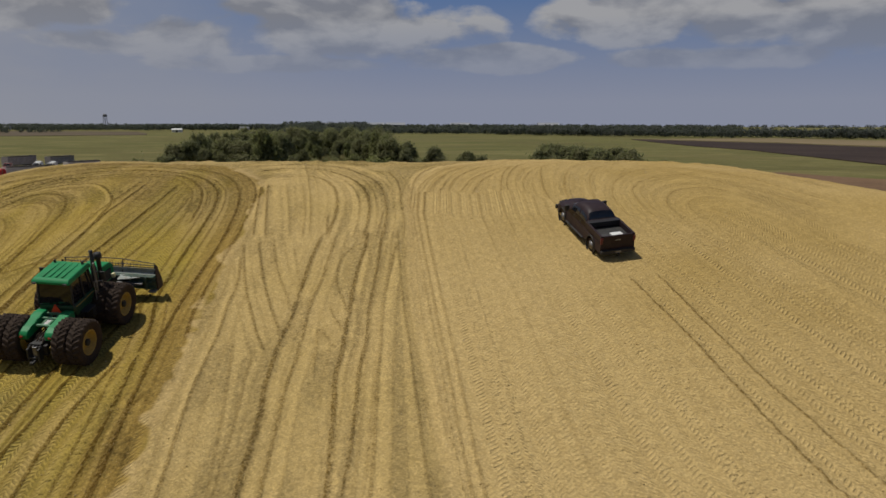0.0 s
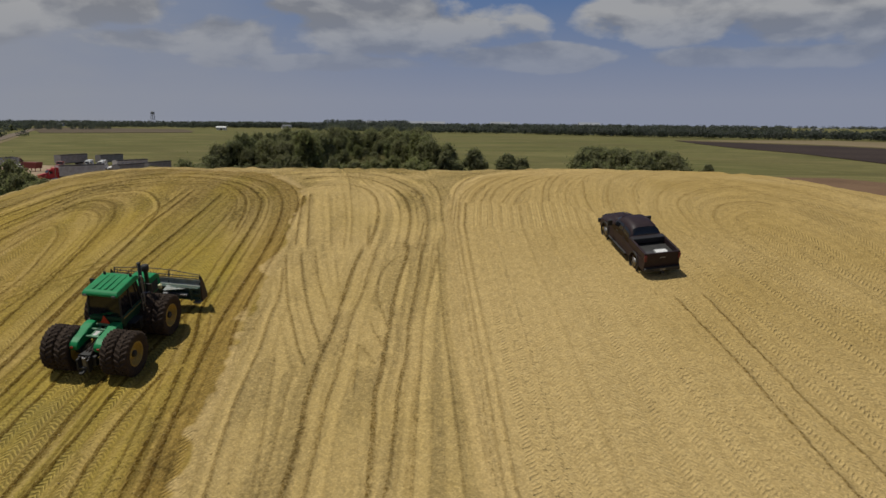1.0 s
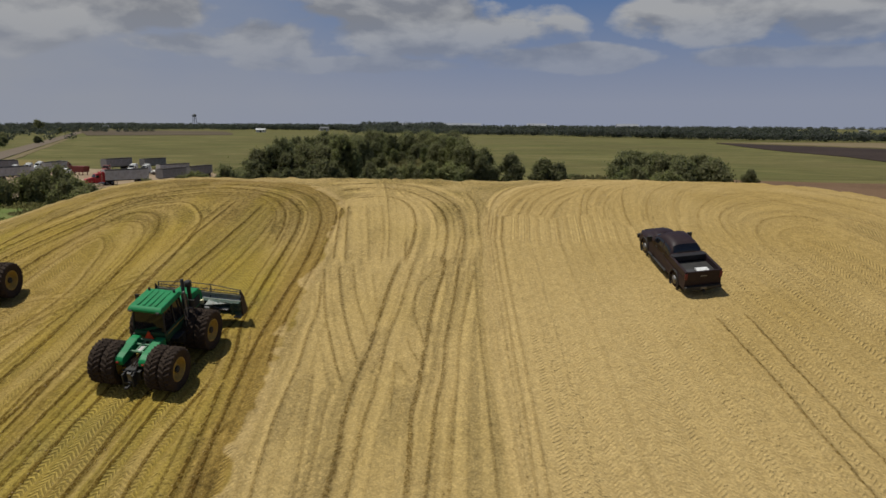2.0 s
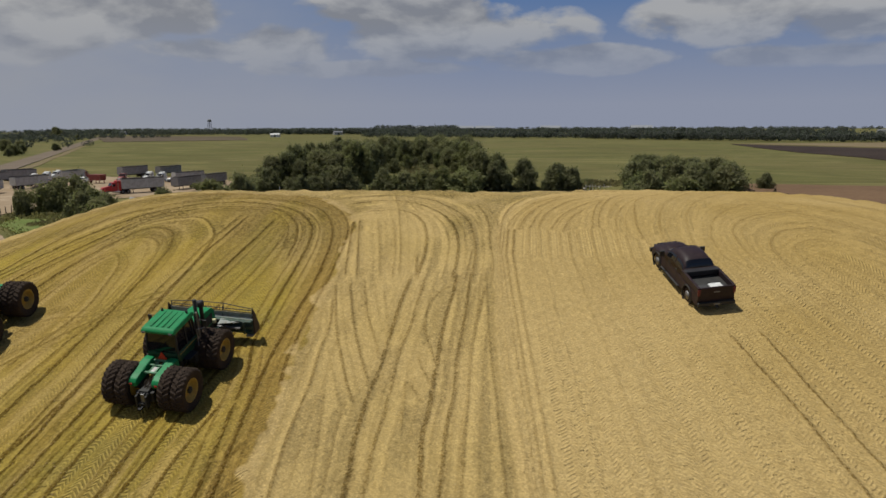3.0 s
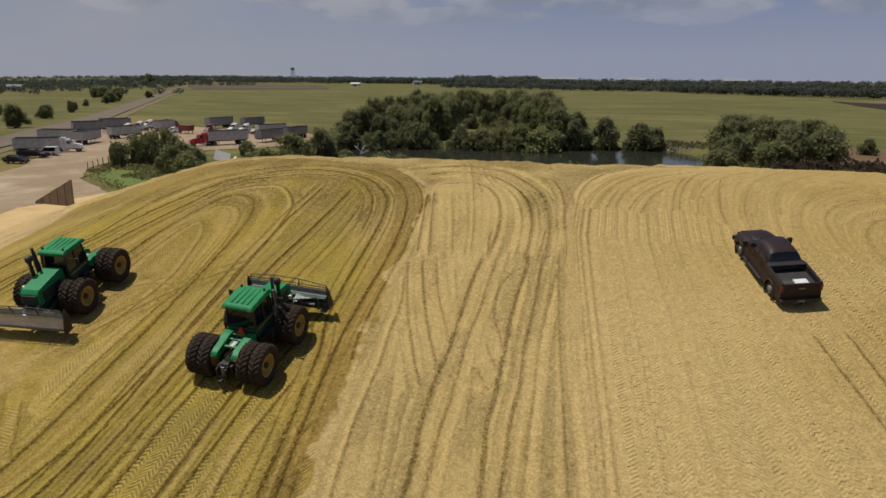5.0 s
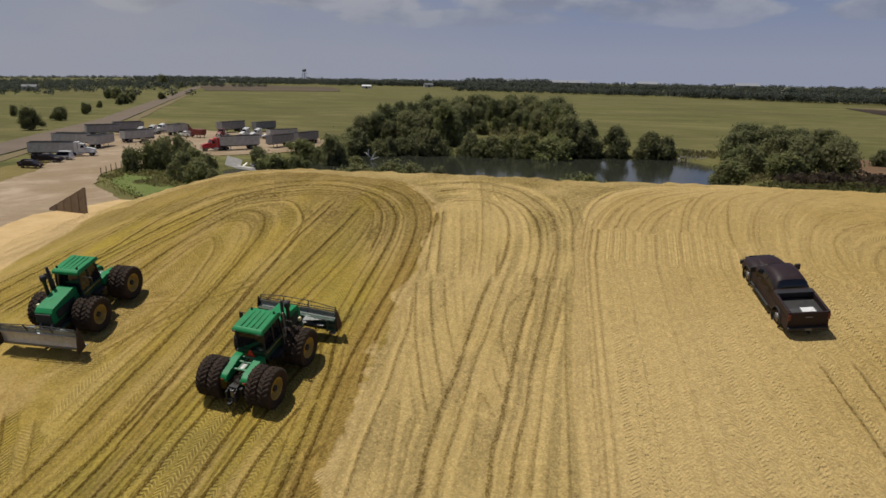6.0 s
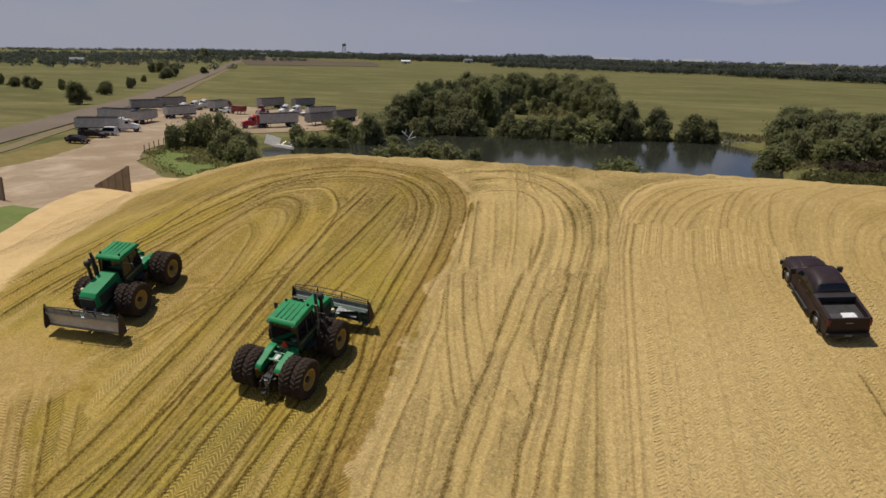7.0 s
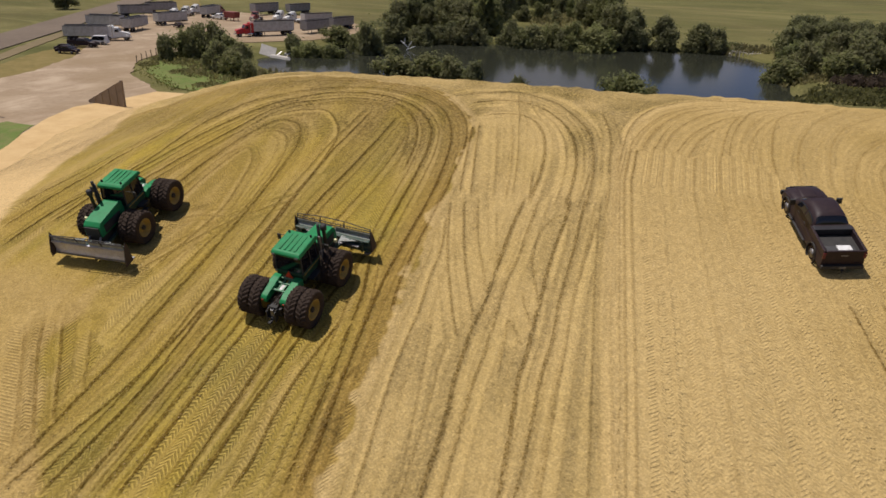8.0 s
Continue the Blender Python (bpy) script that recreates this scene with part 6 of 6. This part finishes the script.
def woods(name, label, bands, mat):
    """Far tree belts: from x, y to x, y, depth, trees, height."""
    pts, sz, way = [], [], []
    for x0, y0, x1, y1, depth, count, high in bands:
        for _ in range(count):
            u, v = RNG.rand(), RNG.rand() ** 1.6
            h = high * RNG.uniform(0.6, 1.15)
            x, y = x0 + (x1 - x0) * u , y0 + (y1 - y0) * u + depth * v
            w = RNG.normal(size=(52, 3))
            w /= np.linalg.norm(w, axis=1, keepdims=True)
            q = w * (0.6 + 0.5 * RNG.rand(52, 1)) * (h * 0.62, h * 0.55, h * 0.40) + (x, y, h * 0.52)
            q[:, 2] = np.clip(q[:, 2], 0.5, None) + float(ground_height(x, y))
            pts.append(q)
            way.append(w + (0, 0, 0.3))
            sz.append(np.full(52, h * 0.11))
    pts, sz, way = np.concatenate(pts), np.concatenate(sz), np.concatenate(way)
    return tagged(cards(name, pts, sz * (0.6 + 0.8 * RNG.rand(len(pts))), mat, None, way), label, "woods", kind="stuff")


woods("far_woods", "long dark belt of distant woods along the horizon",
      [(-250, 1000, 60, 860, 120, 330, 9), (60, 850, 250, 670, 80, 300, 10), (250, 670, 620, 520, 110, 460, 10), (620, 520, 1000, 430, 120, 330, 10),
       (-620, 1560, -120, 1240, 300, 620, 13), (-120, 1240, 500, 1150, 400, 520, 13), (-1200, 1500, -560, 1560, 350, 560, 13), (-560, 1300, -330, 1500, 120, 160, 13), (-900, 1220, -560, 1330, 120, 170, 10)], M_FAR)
woods("hedgerow_trees", "scattered distant hedgerow trees beyond the road",
      [(-1000, 760, -520, 900, 120, 120, 8), (-760, 560, -470, 640, 40, 60, 7), (-820, 640, -520, 720, 60, 46, 7), (-620, 400, -420, 440, 20, 26, 6), (-640, 470, -440, 520, 40, 60, 6), (-700, 520, -500, 600, 60, 40, 7), (-860, 700, -560, 790, 60, 120, 8), (-1100, 860, -640, 960, 80, 90, 9), (-900, 480, -600, 470, 30, 40, 7), (-640, 300, -470, 330, 15, 18, 5), (-1500, 1000, -760, 1200, 200, 190, 10), (-380, 440, -345, 500, 20, 12, 7)], M_FAR)
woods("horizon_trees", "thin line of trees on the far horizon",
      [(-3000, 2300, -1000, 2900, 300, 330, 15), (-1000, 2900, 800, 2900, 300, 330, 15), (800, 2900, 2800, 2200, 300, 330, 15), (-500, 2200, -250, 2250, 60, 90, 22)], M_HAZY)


def edge_tufts():
    """Tufts that break up the borders of turf, verge and yard."""
    pts = []
    for (ax, ay), (bx, by) in (((-87, 108), (-80, 94)), ((-80, 94), (-68, 85)), ((-68, 85), (-50, 80))):
        n = int(math.hypot(bx - ax, by - ay) * 10)
        u = RNG.rand(n, 1)
        q = np.array((ax, ay)) * (1 - u) + np.array((bx, by)) * u + RNG.normal(size=(n, 2)) * 1.0
        pts.append(np.concatenate([q, 0.15 + 0.14 * RNG.rand(n, 1)], 1))
    pts = np.concatenate(pts)
    tagged(cards("grass_tufts", pts, 0.10 + 0.10 * RNG.rand(len(pts)), M_GRASS, None, np.tile((0.0, -0.3, 0.9), (len(pts), 1)), 1.6), "tufts of rough grass along the yard's edges", "grass", kind="stuff")


scatter_cards("tall_weeds", "tall green and dry brown weeds round the yard bushes", "weeds", [(-86, 106, 2.2, 0.7), (-84, 100, 2.0, 0.6), (-81, 104, 3.0, 1.1), (-77, 103, 3.2, 1.2), (-73, 102, 3.2, 1.2), (-70, 95, 2.6, 0.9), (-64, 93, 3.0, 0.9), (-74, 96, 2.4, 0.7), (-58, 88, 2.6, 0.7), (-64, 88, 2.2, 0.5), (-54, 84, 2.4, 0.6)], 300, 0.17, M_TALLWEED, 2.0)
M_GRASS = leaf_material("rough grass", (0.075, 0.095, 0.022), (0.20, 0.18, 0.06))
edge_tufts()

# ---- yard: lorries, trailers, cars, wall, debris ----
def rest(x, y, heading):
    return pose(x, y, 0.125, 0, 0, heading) @ Matrix.Scale(0.9, 4)


def semi_cab(label, paint, sleeper=True):
    """A long-nosed lorry tractor, nose to +y, its coupling over the origin."""
    t = thing("lorry_cab", label, "lorry", "lorries in the yard")
    part("chassis", boxes((-0.42, 0.42, -1.2, 5.2, 0.62, 0.92)), M_IRON, t)
    part("hood", prism([(3.35, 0.85), (3.35, 2.0), (3.6, 2.05), (5.1, 1.72), (5.4, 1.5), (5.42, 0.85)], -0.78, 0.78, 0.06, 0.10), paint, t)
    cab = part("cab", prism([(1.95, 0.8), (1.95, 2.85), (2.2, 2.95), (2.9, 2.9), (3.4, 2.05), (3.42, 0.8)], -1.05, 1.05, 0.06, 0.06), paint, t)
    part("windscreen", prism([(2.98, 2.76), (3.02, 2.78), (3.44, 2.10), (3.40, 2.06)], -0.88, 0.88), M_GLASS, cab, "dark windscreen")
    for s in (-1, 1):
        part("side_window", boxes((min(s * 1.0, s * 1.06), max(s * 1.0, s * 1.06), 2.35, 3.05, 1.95, 2.5)), M_GLASS, cab)
        part("exhaust_stack", rods(0.08, ((s * 1.0, 1.75, 0.9), (s * 1.0, 1.75, 3.5))), M_CHROME, t, "bright exhaust stack")
        part("fuel_tank", rods(0.32, ((s * 0.85, 1.3, 0.62), (s * 0.85, 2.6, 0.62)), segs=14), M_CHROME, t, "polished fuel tank")
        part("front_mudguard", prism([(4.05, 0.85), (4.2, 1.15), (4.6, 1.25), (5.0, 1.15), (5.2, 0.8)], s * 0.72, s * 1.12, 0.03), paint, t)
        part("mirror", boxes((min(s * 1.12, s * 1.28), max(s * 1.12, s * 1.28), 3.1, 3.2, 1.8, 2.4)), M_CHROME, t)
        road_wheel(t, s * 0.98, 4.6, 0.52, 0.30)
        for y in (-0.65, 0.65):
            road_wheel(t, s * 0.88, y, 0.52, 0.56)
    if sleeper:
        part("sleeper", prism([(0.95, 0.85), (0.95, 3.05), (1.3, 3.35), (1.95, 3.2), (1.95, 0.85)], -1.05, 1.05, 0.06, 0.05), paint, t)
    part("bumper", boxes((-1.1, 1.1, 5.38, 5.55, 0.45, 0.85), bevel=0.04), M_CHROME, t, "bright bumper")
    part("grille", boxes((-0.5, 0.5, 5.36, 5.46, 0.9, 1.5), bevel=0.02), M_CHROME, t)
    part("fifth_wheel", boxes((-0.45, 0.45, -0.45, 0.45, 0.92, 1.08)), M_IRON, t)
    return t


def trailer(label, body, length=10.6):
    """An open-topped silage trailer, front at the origin, reaching back along -y."""
    t = thing("silage_trailer", label, "trailer", "silage trailers")
    L, h0, h1 = length, 1.22, 3.55
    for s in (-1, 1):
        side = part("side_wall", prism([(0, h0), (0, h1), (-L, h1), (-L, h0)], s * 1.21, s * 1.27), body, t)
        part("wall_ribs", boxes(*[(min(s * 1.27, s * 1.33), max(s * 1.27, s * 1.33), -k * 0.9 - 0.45, -k * 0.9 - 0.37, h0, h1) for k in range(int(L / 0.9))]), body, side)
        part("top_rail", boxes((min(s * 1.18, s * 1.34), max(s * 1.18, s * 1.34), -L, 0, h1, h1 + 0.12)), M_TARP, t, "dark top rail")
    part("front_wall", boxes((-1.21, 1.21, -0.06, 0.0, h0, h1 + 0.15)), body, t)
    part("tailgate", boxes((-1.21, 1.21, -L, -L + 0.06, h0, h1)), body, t)
    part("floor", boxes((-1.21, 1.21, -L + 0.06, -0.06, h0, h0 + 0.08)), M_IRON, t)
    part("rolled_tarp", rods(0.13, ((-1.15, -L + 0.1, h1 + 0.2), (-1.15, -0.1, h1 + 0.2)), segs=10), M_TARP, t, "dark rolled tarp")
    for k in range(5):
        y = -0.8 - k * (L - 1.6) / 4
        part("tarp_bow", rods(0.035, ((-1.2, y, h1 + 0.1), (0, y, h1 + 0.42)), ((0, y, h1 + 0.42), (1.2, y, h1 + 0.1)), segs=5), M_TARP, t)
    part("chassis", boxes((-0.55, 0.55, -L, 0, 0.95, 1.22)), M_IRON, t)
    for s in (-0.69, 0.69):
        part("landing_leg", boxes((s - 0.06, s + 0.06, -2.9, -2.78, 0.0, 1.2)), M_IRON, t)
    for y in (-L + 1.1, -L + 2.35):
        for s in (-1, 1):
            road_wheel(t, s * 0.92, y, 0.52, 0.56)
    part("underrun_bar", boxes((-1.1, 1.1, -L - 0.05, -L + 0.05, 0.45, 0.6)), M_IRON, t)
    return t


def small_car(label, paint, category="car", van=False):
    t = thing("van" if van else "car", label, category)
    top = 1.95 if van else 1.48
    body_shell("body", arched(-2.25, 2.25, 0.32, 0.85, (-1.35, 1.4), 0.38, [(-2.25, 0.95), (1.0, 0.98), (2.1, 0.82), (2.25, 0.6)]), 0.9, paint, t, "")
    out = [(-2.1, 0.93), (-1.95, top), (0.6, top), (1.35, 0.95)] if van else [(-1.75, 0.93), (-1.15, top), (0.35, top), (1.15, 0.95)]
    cab = part("cabin", prism(out, -0.84, 0.84, 0.05, 0.16), paint, t)
    for s in (-1, 1):
        part("side_glass", prism([(out[0][0] + 0.35, 1.02), (out[1][0] + 0.15, top - 0.12), (out[2][0] - 0.1, top - 0.12), (out[3][0] - 0.25, 1.02)], s * 0.80, s * 0.86, 0, s * 0.12), M_GLASS, cab)
        for y in (-1.35, 1.4):
            road_wheel(t, s * 0.80, y, 0.34, 0.22)
        part("headlamp", boxes((s * 0.65 - 0.14, s * 0.65 + 0.14, 2.2, 2.27, 0.62, 0.76)), M_CHROME, t)
    part("windscreen", prism([(out[2][0] + 0.02, top - 0.05), (out[2][0] + 0.08, top - 0.05), (out[3][0] + 0.05, 1.0), (out[3][0] - 0.05, 1.0)], -0.70, 0.70), M_GLASS, cab)
    return t


red_cab = semi_cab("bright red long-nosed lorry cab coupled to a silver trailer", M_RED)
white_cab = semi_cab("white long-nosed lorry cab in the gravel yard", M_WHITE)
maroon_cab = semi_cab("faded maroon lorry cab parked at the yard's far side", M_MAROON, False)
grey_trailer = trailer("grey ribbed open-topped silage trailer with a dark tarp", M_GREY)
DARKGREY = mottled("dull dark trailer panels", (0.25, 0.243, 0.24), (0.36, 0.35, 0.345), 0.8, 0.6, 0.2, grime=(0.18, 0.15, 0.13))
dark_trailer = trailer("dull dark-grey open-topped silage trailer", DARKGREY)


def toward(x, y, heading, d):
    a = radians(heading)
    return x - math.sin(a) * d, y + math.cos(a) * d


# coupled sets: where the coupling stands, heading of the nose
def rig(cab, tr, x, y, heading, first):
    if cab:
        if first[0]:
            cab.matrix_world = rest(x, y, heading)
        else:
            copy_thing(cab, rest(x, y, heading))
    fx, fy = toward(x, y, heading, 0.85)
    if first[1]:
        tr.matrix_world = rest(fx, fy, heading)
    else:
        copy_thing(tr, rest(fx, fy, heading))


rig(red_cab, grey_trailer, -90.5, 144.0, 142, (True, True))
rig(white_cab, grey_trailer, -112.2, 121.4, -59, (True, False))
rig(None, dark_trailer, -118.0, 187.5, 166, (True, True))
rig(None, dark_trailer, -83.2, 153.8, 168.7, (True, False))
rig(None, dark_trailer, -81.3, 164.0, 168.7, (True, False))
rig(None, grey_trailer, -92.5, 171.0, 150, (True, False))
rig(maroon_cab, grey_trailer, -126.6, 180.5, 10, (True, False))
rig(None, grey_trailer, -124.6, 139.6, -80, (True, False))
rig(None, grey_trailer, -120.4, 142.5, 13, (True, False))
rig(None, grey_trailer, -120.6, 157.5, -15, (True, False))
rig(None, dark_trailer, -111.5, 196.5, 164, (True, False))
rig(None, dark_trailer, -140.4, 169.0, -33, (True, False))
rig(None, dark_trailer, -142.3, 182.0, -29, (True, False))
for wx_, wy_, turn in ((-104.0, 179.5, 178), (-99.5, 178.6, 166), (-124.6, 163.0, 160), (-130.0, 168.5, 172), (-132.4, 176.5, 180), (-134.2, 183.5, 175)):
    copy_thing(white_cab, rest(wx_, wy_, turn))
copy_thing(maroon_cab, rest(-110.0, 176.5, 188))
dump = part("hopper_bin", prism([(-1.9, 0.9), (-2.2, 2.6), (2.2, 2.6), (1.9, 0.9)], -1.2, 1.2, 0.04), M_MAROON)
tagged(dump, "faded maroon steel hopper bin on short legs", "bin")
dump.matrix_world = rest(-114.5, 170.5, 80)
for sx in (-0.9, 0.9):
    for sy in (-1.5, 1.5):
        part("leg", boxes((sx - 0.08, sx + 0.08, sy - 0.08, sy + 0.08, 0.0, 0.95)), M_MAROON, dump)

white_pickup = pickup("white pickup truck parked among the trailers", M_WHITE, bed_load=False)
white_pickup.matrix_world = rest(-95.0, 176.0, 100)
copy_thing(white_pickup, rest(-119.5, 172.0, 75))
dark_pickup = pickup("dark pickup truck parked beside the gravel track", M_BLACK, bed_load=False)
dark_pickup.matrix_world = rest(-108.5, 111.5, -75)
suv = small_car("black estate car parked on the verge by the yard", M_BLACK)
suv.matrix_world = rest(-104.5, 103.5, -80)
copy_thing(suv, rest(-107.5, 106.0, -70))
van = small_car("white van parked behind the dark pickup", M_WHITE, "van", True)
van.matrix_world = rest(-108.8, 115.5, 110)
copy_thing(van, rest(-138.0, 188.0, 120))
tagged(copy_thing(suv, rest(-115.8, 149.5, 60)), "dark car parked at the end of a trailer")
white_car = small_car("white car parked between trailers", M_WHITE)
white_car.matrix_world = rest(-106.5, 188.0, 60)


def bunker_wall():
    """A wedge of upright planks on sleepers, its top running down to the ground."""
    t = thing("bunker_wall", "weathered brown plank wall with a top sloping to the ground", "wall")
    n = 14
    for k in range(n):
        x0, x1 = -6.0 * (k + 1) / n, -6.0 * k / n
        h = lambda x: 0.25 + 2.95 * (1 + x / 6.0)
        off = 0.03 * math.sin(k * 2.1)
        bm = bmesh.new()
        v = [bm.verts.new(c) for c in ((x0 + 0.02, off, 0), (x1 - 0.02, off, 0), (x1 - 0.02, off, h(x1)), (x0 + 0.02, off, h(x0)))]
        f = bm.faces.new(v)
        r = bmesh.ops.extrude_face_region(bm, geom=[f])
        bmesh.ops.translate(bm, vec=(0, 0.18, 0), verts=[g for g in r["geom"] if isinstance(g, bmesh.types.BMVert)])
        part("plank", bm, M_CONCRETE, t)
    part("end_post", boxes((-0.02, 0.24, -0.06, 0.24, 0, 3.3), bevel=0.02), M_CONCRETE, t)
    part("back_rail", boxes((-5.6, 0.0, 0.19, 0.33, 0.2, 0.4), bevel=0.02), M_CONCRETE, t)
    return t


wall = bunker_wall()
wall.matrix_world = pose(-63.4, 70.2, 0.28, 0, 0, -6)
copy_thing(wall, pose(-73.1, 60.8, 0.14, 0, 0, -8) @ Matrix.Scale(0.85, 4))

M_BEIGE = mottled("sun-bleached panels", (0.38, 0.35, 0.30), (0.55, 0.52, 0.46), 1.0, 0.7)
debris = thing("debris_heap", "heap of broken white panels and boards by the pond", "debris")
part("panel", boxes((-2.0, 2.0, -1.6, 1.6, -0.05, 0.05), bevel=0.01), M_BEIGE, debris, "tilted white panel").matrix_basis = pose(-2.4, 0.6, 1.5, 48, 18, 30)
part("hull", prism([(-0.9, 0.2), (-0.5, 0.75), (0.6, 0.8), (1.0, 0.25)], -2.6, 2.6, 0.05, 0.5), M_BEIGE, debris, "upturned white hull").matrix_basis = pose(1.8, -0.6, -0.1, 6, 8, 20)
for k, (x, y, z, a, b, c) in enumerate(((0.4, 1.2, 0.9, 20, -30, 60), (2.9, 0.8, 1.0, 60, 10, -40), (-0.6, -1.0, 0.5, 12, 5, 15), (3.6, 0.0, 1.2, 75, 0, 80))):
    part("board", boxes((-1.1, 1.1, -0.16, 0.16, -0.03, 0.03)), M_BEIGE if k % 2 else M_GREY, debris).matrix_basis = pose(x, y, z, a, b, c)
debris.matrix_world = pose(-71.0, 119.0, -0.3) @ Matrix.Scale(0.72, 4)

snag = tagged(part("dead_branch", rods(0.09, ((0, 0, 0), (1.2, 0.2, 2.0)), ((0.4, 0, 0.6), (-1.4, 0.3, 1.9)), ((0.2, 0, 0.2), (2.2, -0.3, 1.0)), ((-0.5, 0.1, 1.2), (-0.3, 0, 2.6)), segs=6), M_WHITE),
              "bleached white dead branches at the waterline", "branch")
snag.matrix_world = pose(-55.5, 148.0, -1.2)
landing = thing("broken_landing", "row of pale leaning stakes and rails at the pond's edge", "fence")
for k in range(8):
    part("stake", rods(0.08, ((0.85 * k, 0.15 * math.sin(k * 2.0), -0.6), (0.85 * k + 0.22 * math.sin(k * 1.7), 0.2 * math.cos(k * 2.6), 1.1 + 0.3 * math.sin(k * 3.1))), segs=6), M_BEIGE, landing)
part("rail", rods(0.06, ((-0.2, 0.0, 0.75), (3.1, 0.1, 0.62)), segs=6), M_BEIGE, landing)
part("rail", rods(0.06, ((2.9, 0.0, 0.45), (6.2, 0.05, 0.70)), segs=6), M_BEIGE, landing)
landing.matrix_world = pose(13.2, 174.6, -0.75, 0, 0, -2)
for k in range(9):
    rock = bmesh.new()
    bmesh.ops.create_icosphere(rock, subdivisions=2, radius=0.5)
    for v in rock.verts:
        v.co *= 0.8 + 0.5 * noise.noise(v.co * 2.3 + Vector((k * 3.0, 0, 0)))
        v.co.z *= 0.6
    o = tagged(part("stone", rock, M_GREY), "pale stone on the far shore of the pond", "stone", "shore stones")
    x, y = 6.5 + 1.6 * k + 0.4 * (k % 2), 180.2 - 0.55 * k + 0.5 * (k % 3)
    o.matrix_world = Matrix.Translation((x, y, -0.95)) @ Matrix.Scale(0.8 + 0.5 * ((k * 7) % 5) / 5, 4)

for k in range(6):
    x, y = toward(-86.5, 100.0, 20, 2.4 * k)
    o = tagged(part("fence_post", rods(0.07, ((0, 0, -0.2), (0, 0, 1.3))), M_BARK), "weathered wooden fence post", "fence post", "fence posts")
    o.matrix_world = pose(x, y, 0.1, 4 * math.sin(k * 3.0), 3 * math.cos(k * 5.0), 0)


# ---- far buildings ----
M_DULL = mottled("dull grey steel", (0.10, 0.105, 0.11), (0.16, 0.165, 0.17), 0.3, 0.7)

def building(name, label, w, l, h, wall_mat, roof_mat, category="building"):
    t = thing(name, label, category)
    part("wall", boxes((-w / 2, w / 2, -l / 2, l / 2, -0.3, h)), wall_mat, t)
    part("roof", prism([(-l / 2 - 0.6, h), (0, h + l * 0.24), (l / 2 + 0.6, h), (l / 2 + 0.6, h + 0.2), (0, h + l * 0.24 + 0.25), (-l / 2 - 0.6, h + 0.2)], -w / 2 - 0.6, w / 2 + 0.6), roof_mat, t)
    part("door", boxes((-w * 0.12, w * 0.12, -l / 2 - 0.06, -l / 2, 0, h * 0.8)), M_IRON, t, "dark doorway")
    for k in (-0.34, 0.34):
        part("window", boxes((w * k - 0.7, w * k + 0.7, -l / 2 - 0.06, -l / 2, h * 0.35, h * 0.75)), M_GLASS, t)
    return t


barn = building("barn", "white metal barn at the edge of the far field", 14, 8, 3.6, M_WHITE, M_WHITE, "barn")
barn.matrix_world = pose(-404, 1060, 0, 0, 0, 10)
house = building("house", "grey farmhouse with a low pitched roof behind trees", 12, 8, 3.8, M_GREY, M_DULL, "house")
house.matrix_world = pose(-560, 560, float(ground_height(-560, 560)), 0, 0, 35)
# distance haze is put into this bluish wall and roof colour
M_HAZEWALL = mottled("haze-paled far wall", (0.20, 0.21, 0.23), (0.28, 0.29, 0.31), 0.05, 0.8)
store = building("warehouse", "long pale warehouse on the far horizon", 64, 30, 11, M_HAZEWALL, M_HAZEWALL, "warehouse")
tagged(store, group="far warehouses")
store.matrix_world = pose(-420, 2310, 0, 0, 0, 8)
for az, d, turn in ((-7.9, 2450, -6), (-5.6, 2400, 10), (-3.9, 2380, 3), (1.4, 2300, -5), (-9.2, 2500, 4), (8.5, 2200, 0)):
    copy_thing(store, pose(d * math.sin(radians(az)), d * math.cos(radians(az)), 0, 0, 0, turn))
shed = building("shed", "small pale shed on the far horizon", 18, 10, 5, M_GREY, M_DULL, "shed")
shed.matrix_world = pose(-700, 1900, 0, 0, 0, 5)
tagged(shed, group="far sheds")
for k in range(9):
    az = radians(-32 + 8.3 * k + 2.0 * math.sin(k * 1.7))
    d = 1750 + 330 * math.sin(k * 2.3)
    copy_thing(shed, pose(d * math.sin(az), d * math.cos(az), 0, 0, 0, 17 * k))
tower = thing("water_tower", "grey elevated water tower on tall legs", "water tower")
part("tank", lathe([(0.5, 28), (4.2, 29), (4.8, 30.5), (4.8, 33), (3.5, 34.5), (0.3, 35.5)], 20, "z"), M_DULL, tower, "", True)
for k in range(6):
    a = k * math.pi / 3
    part("leg", rods(0.5, ((6 * math.cos(a), 6 * math.sin(a), 0), (3.8 * math.cos(a), 3.8 * math.sin(a), 29)), segs=6), M_DULL, tower)
part("riser", rods(0.8, ((0, 0, 0), (0, 0, 28.5)), segs=10), M_DULL, tower)
tower.matrix_world = pose(-783, 1621, 0)
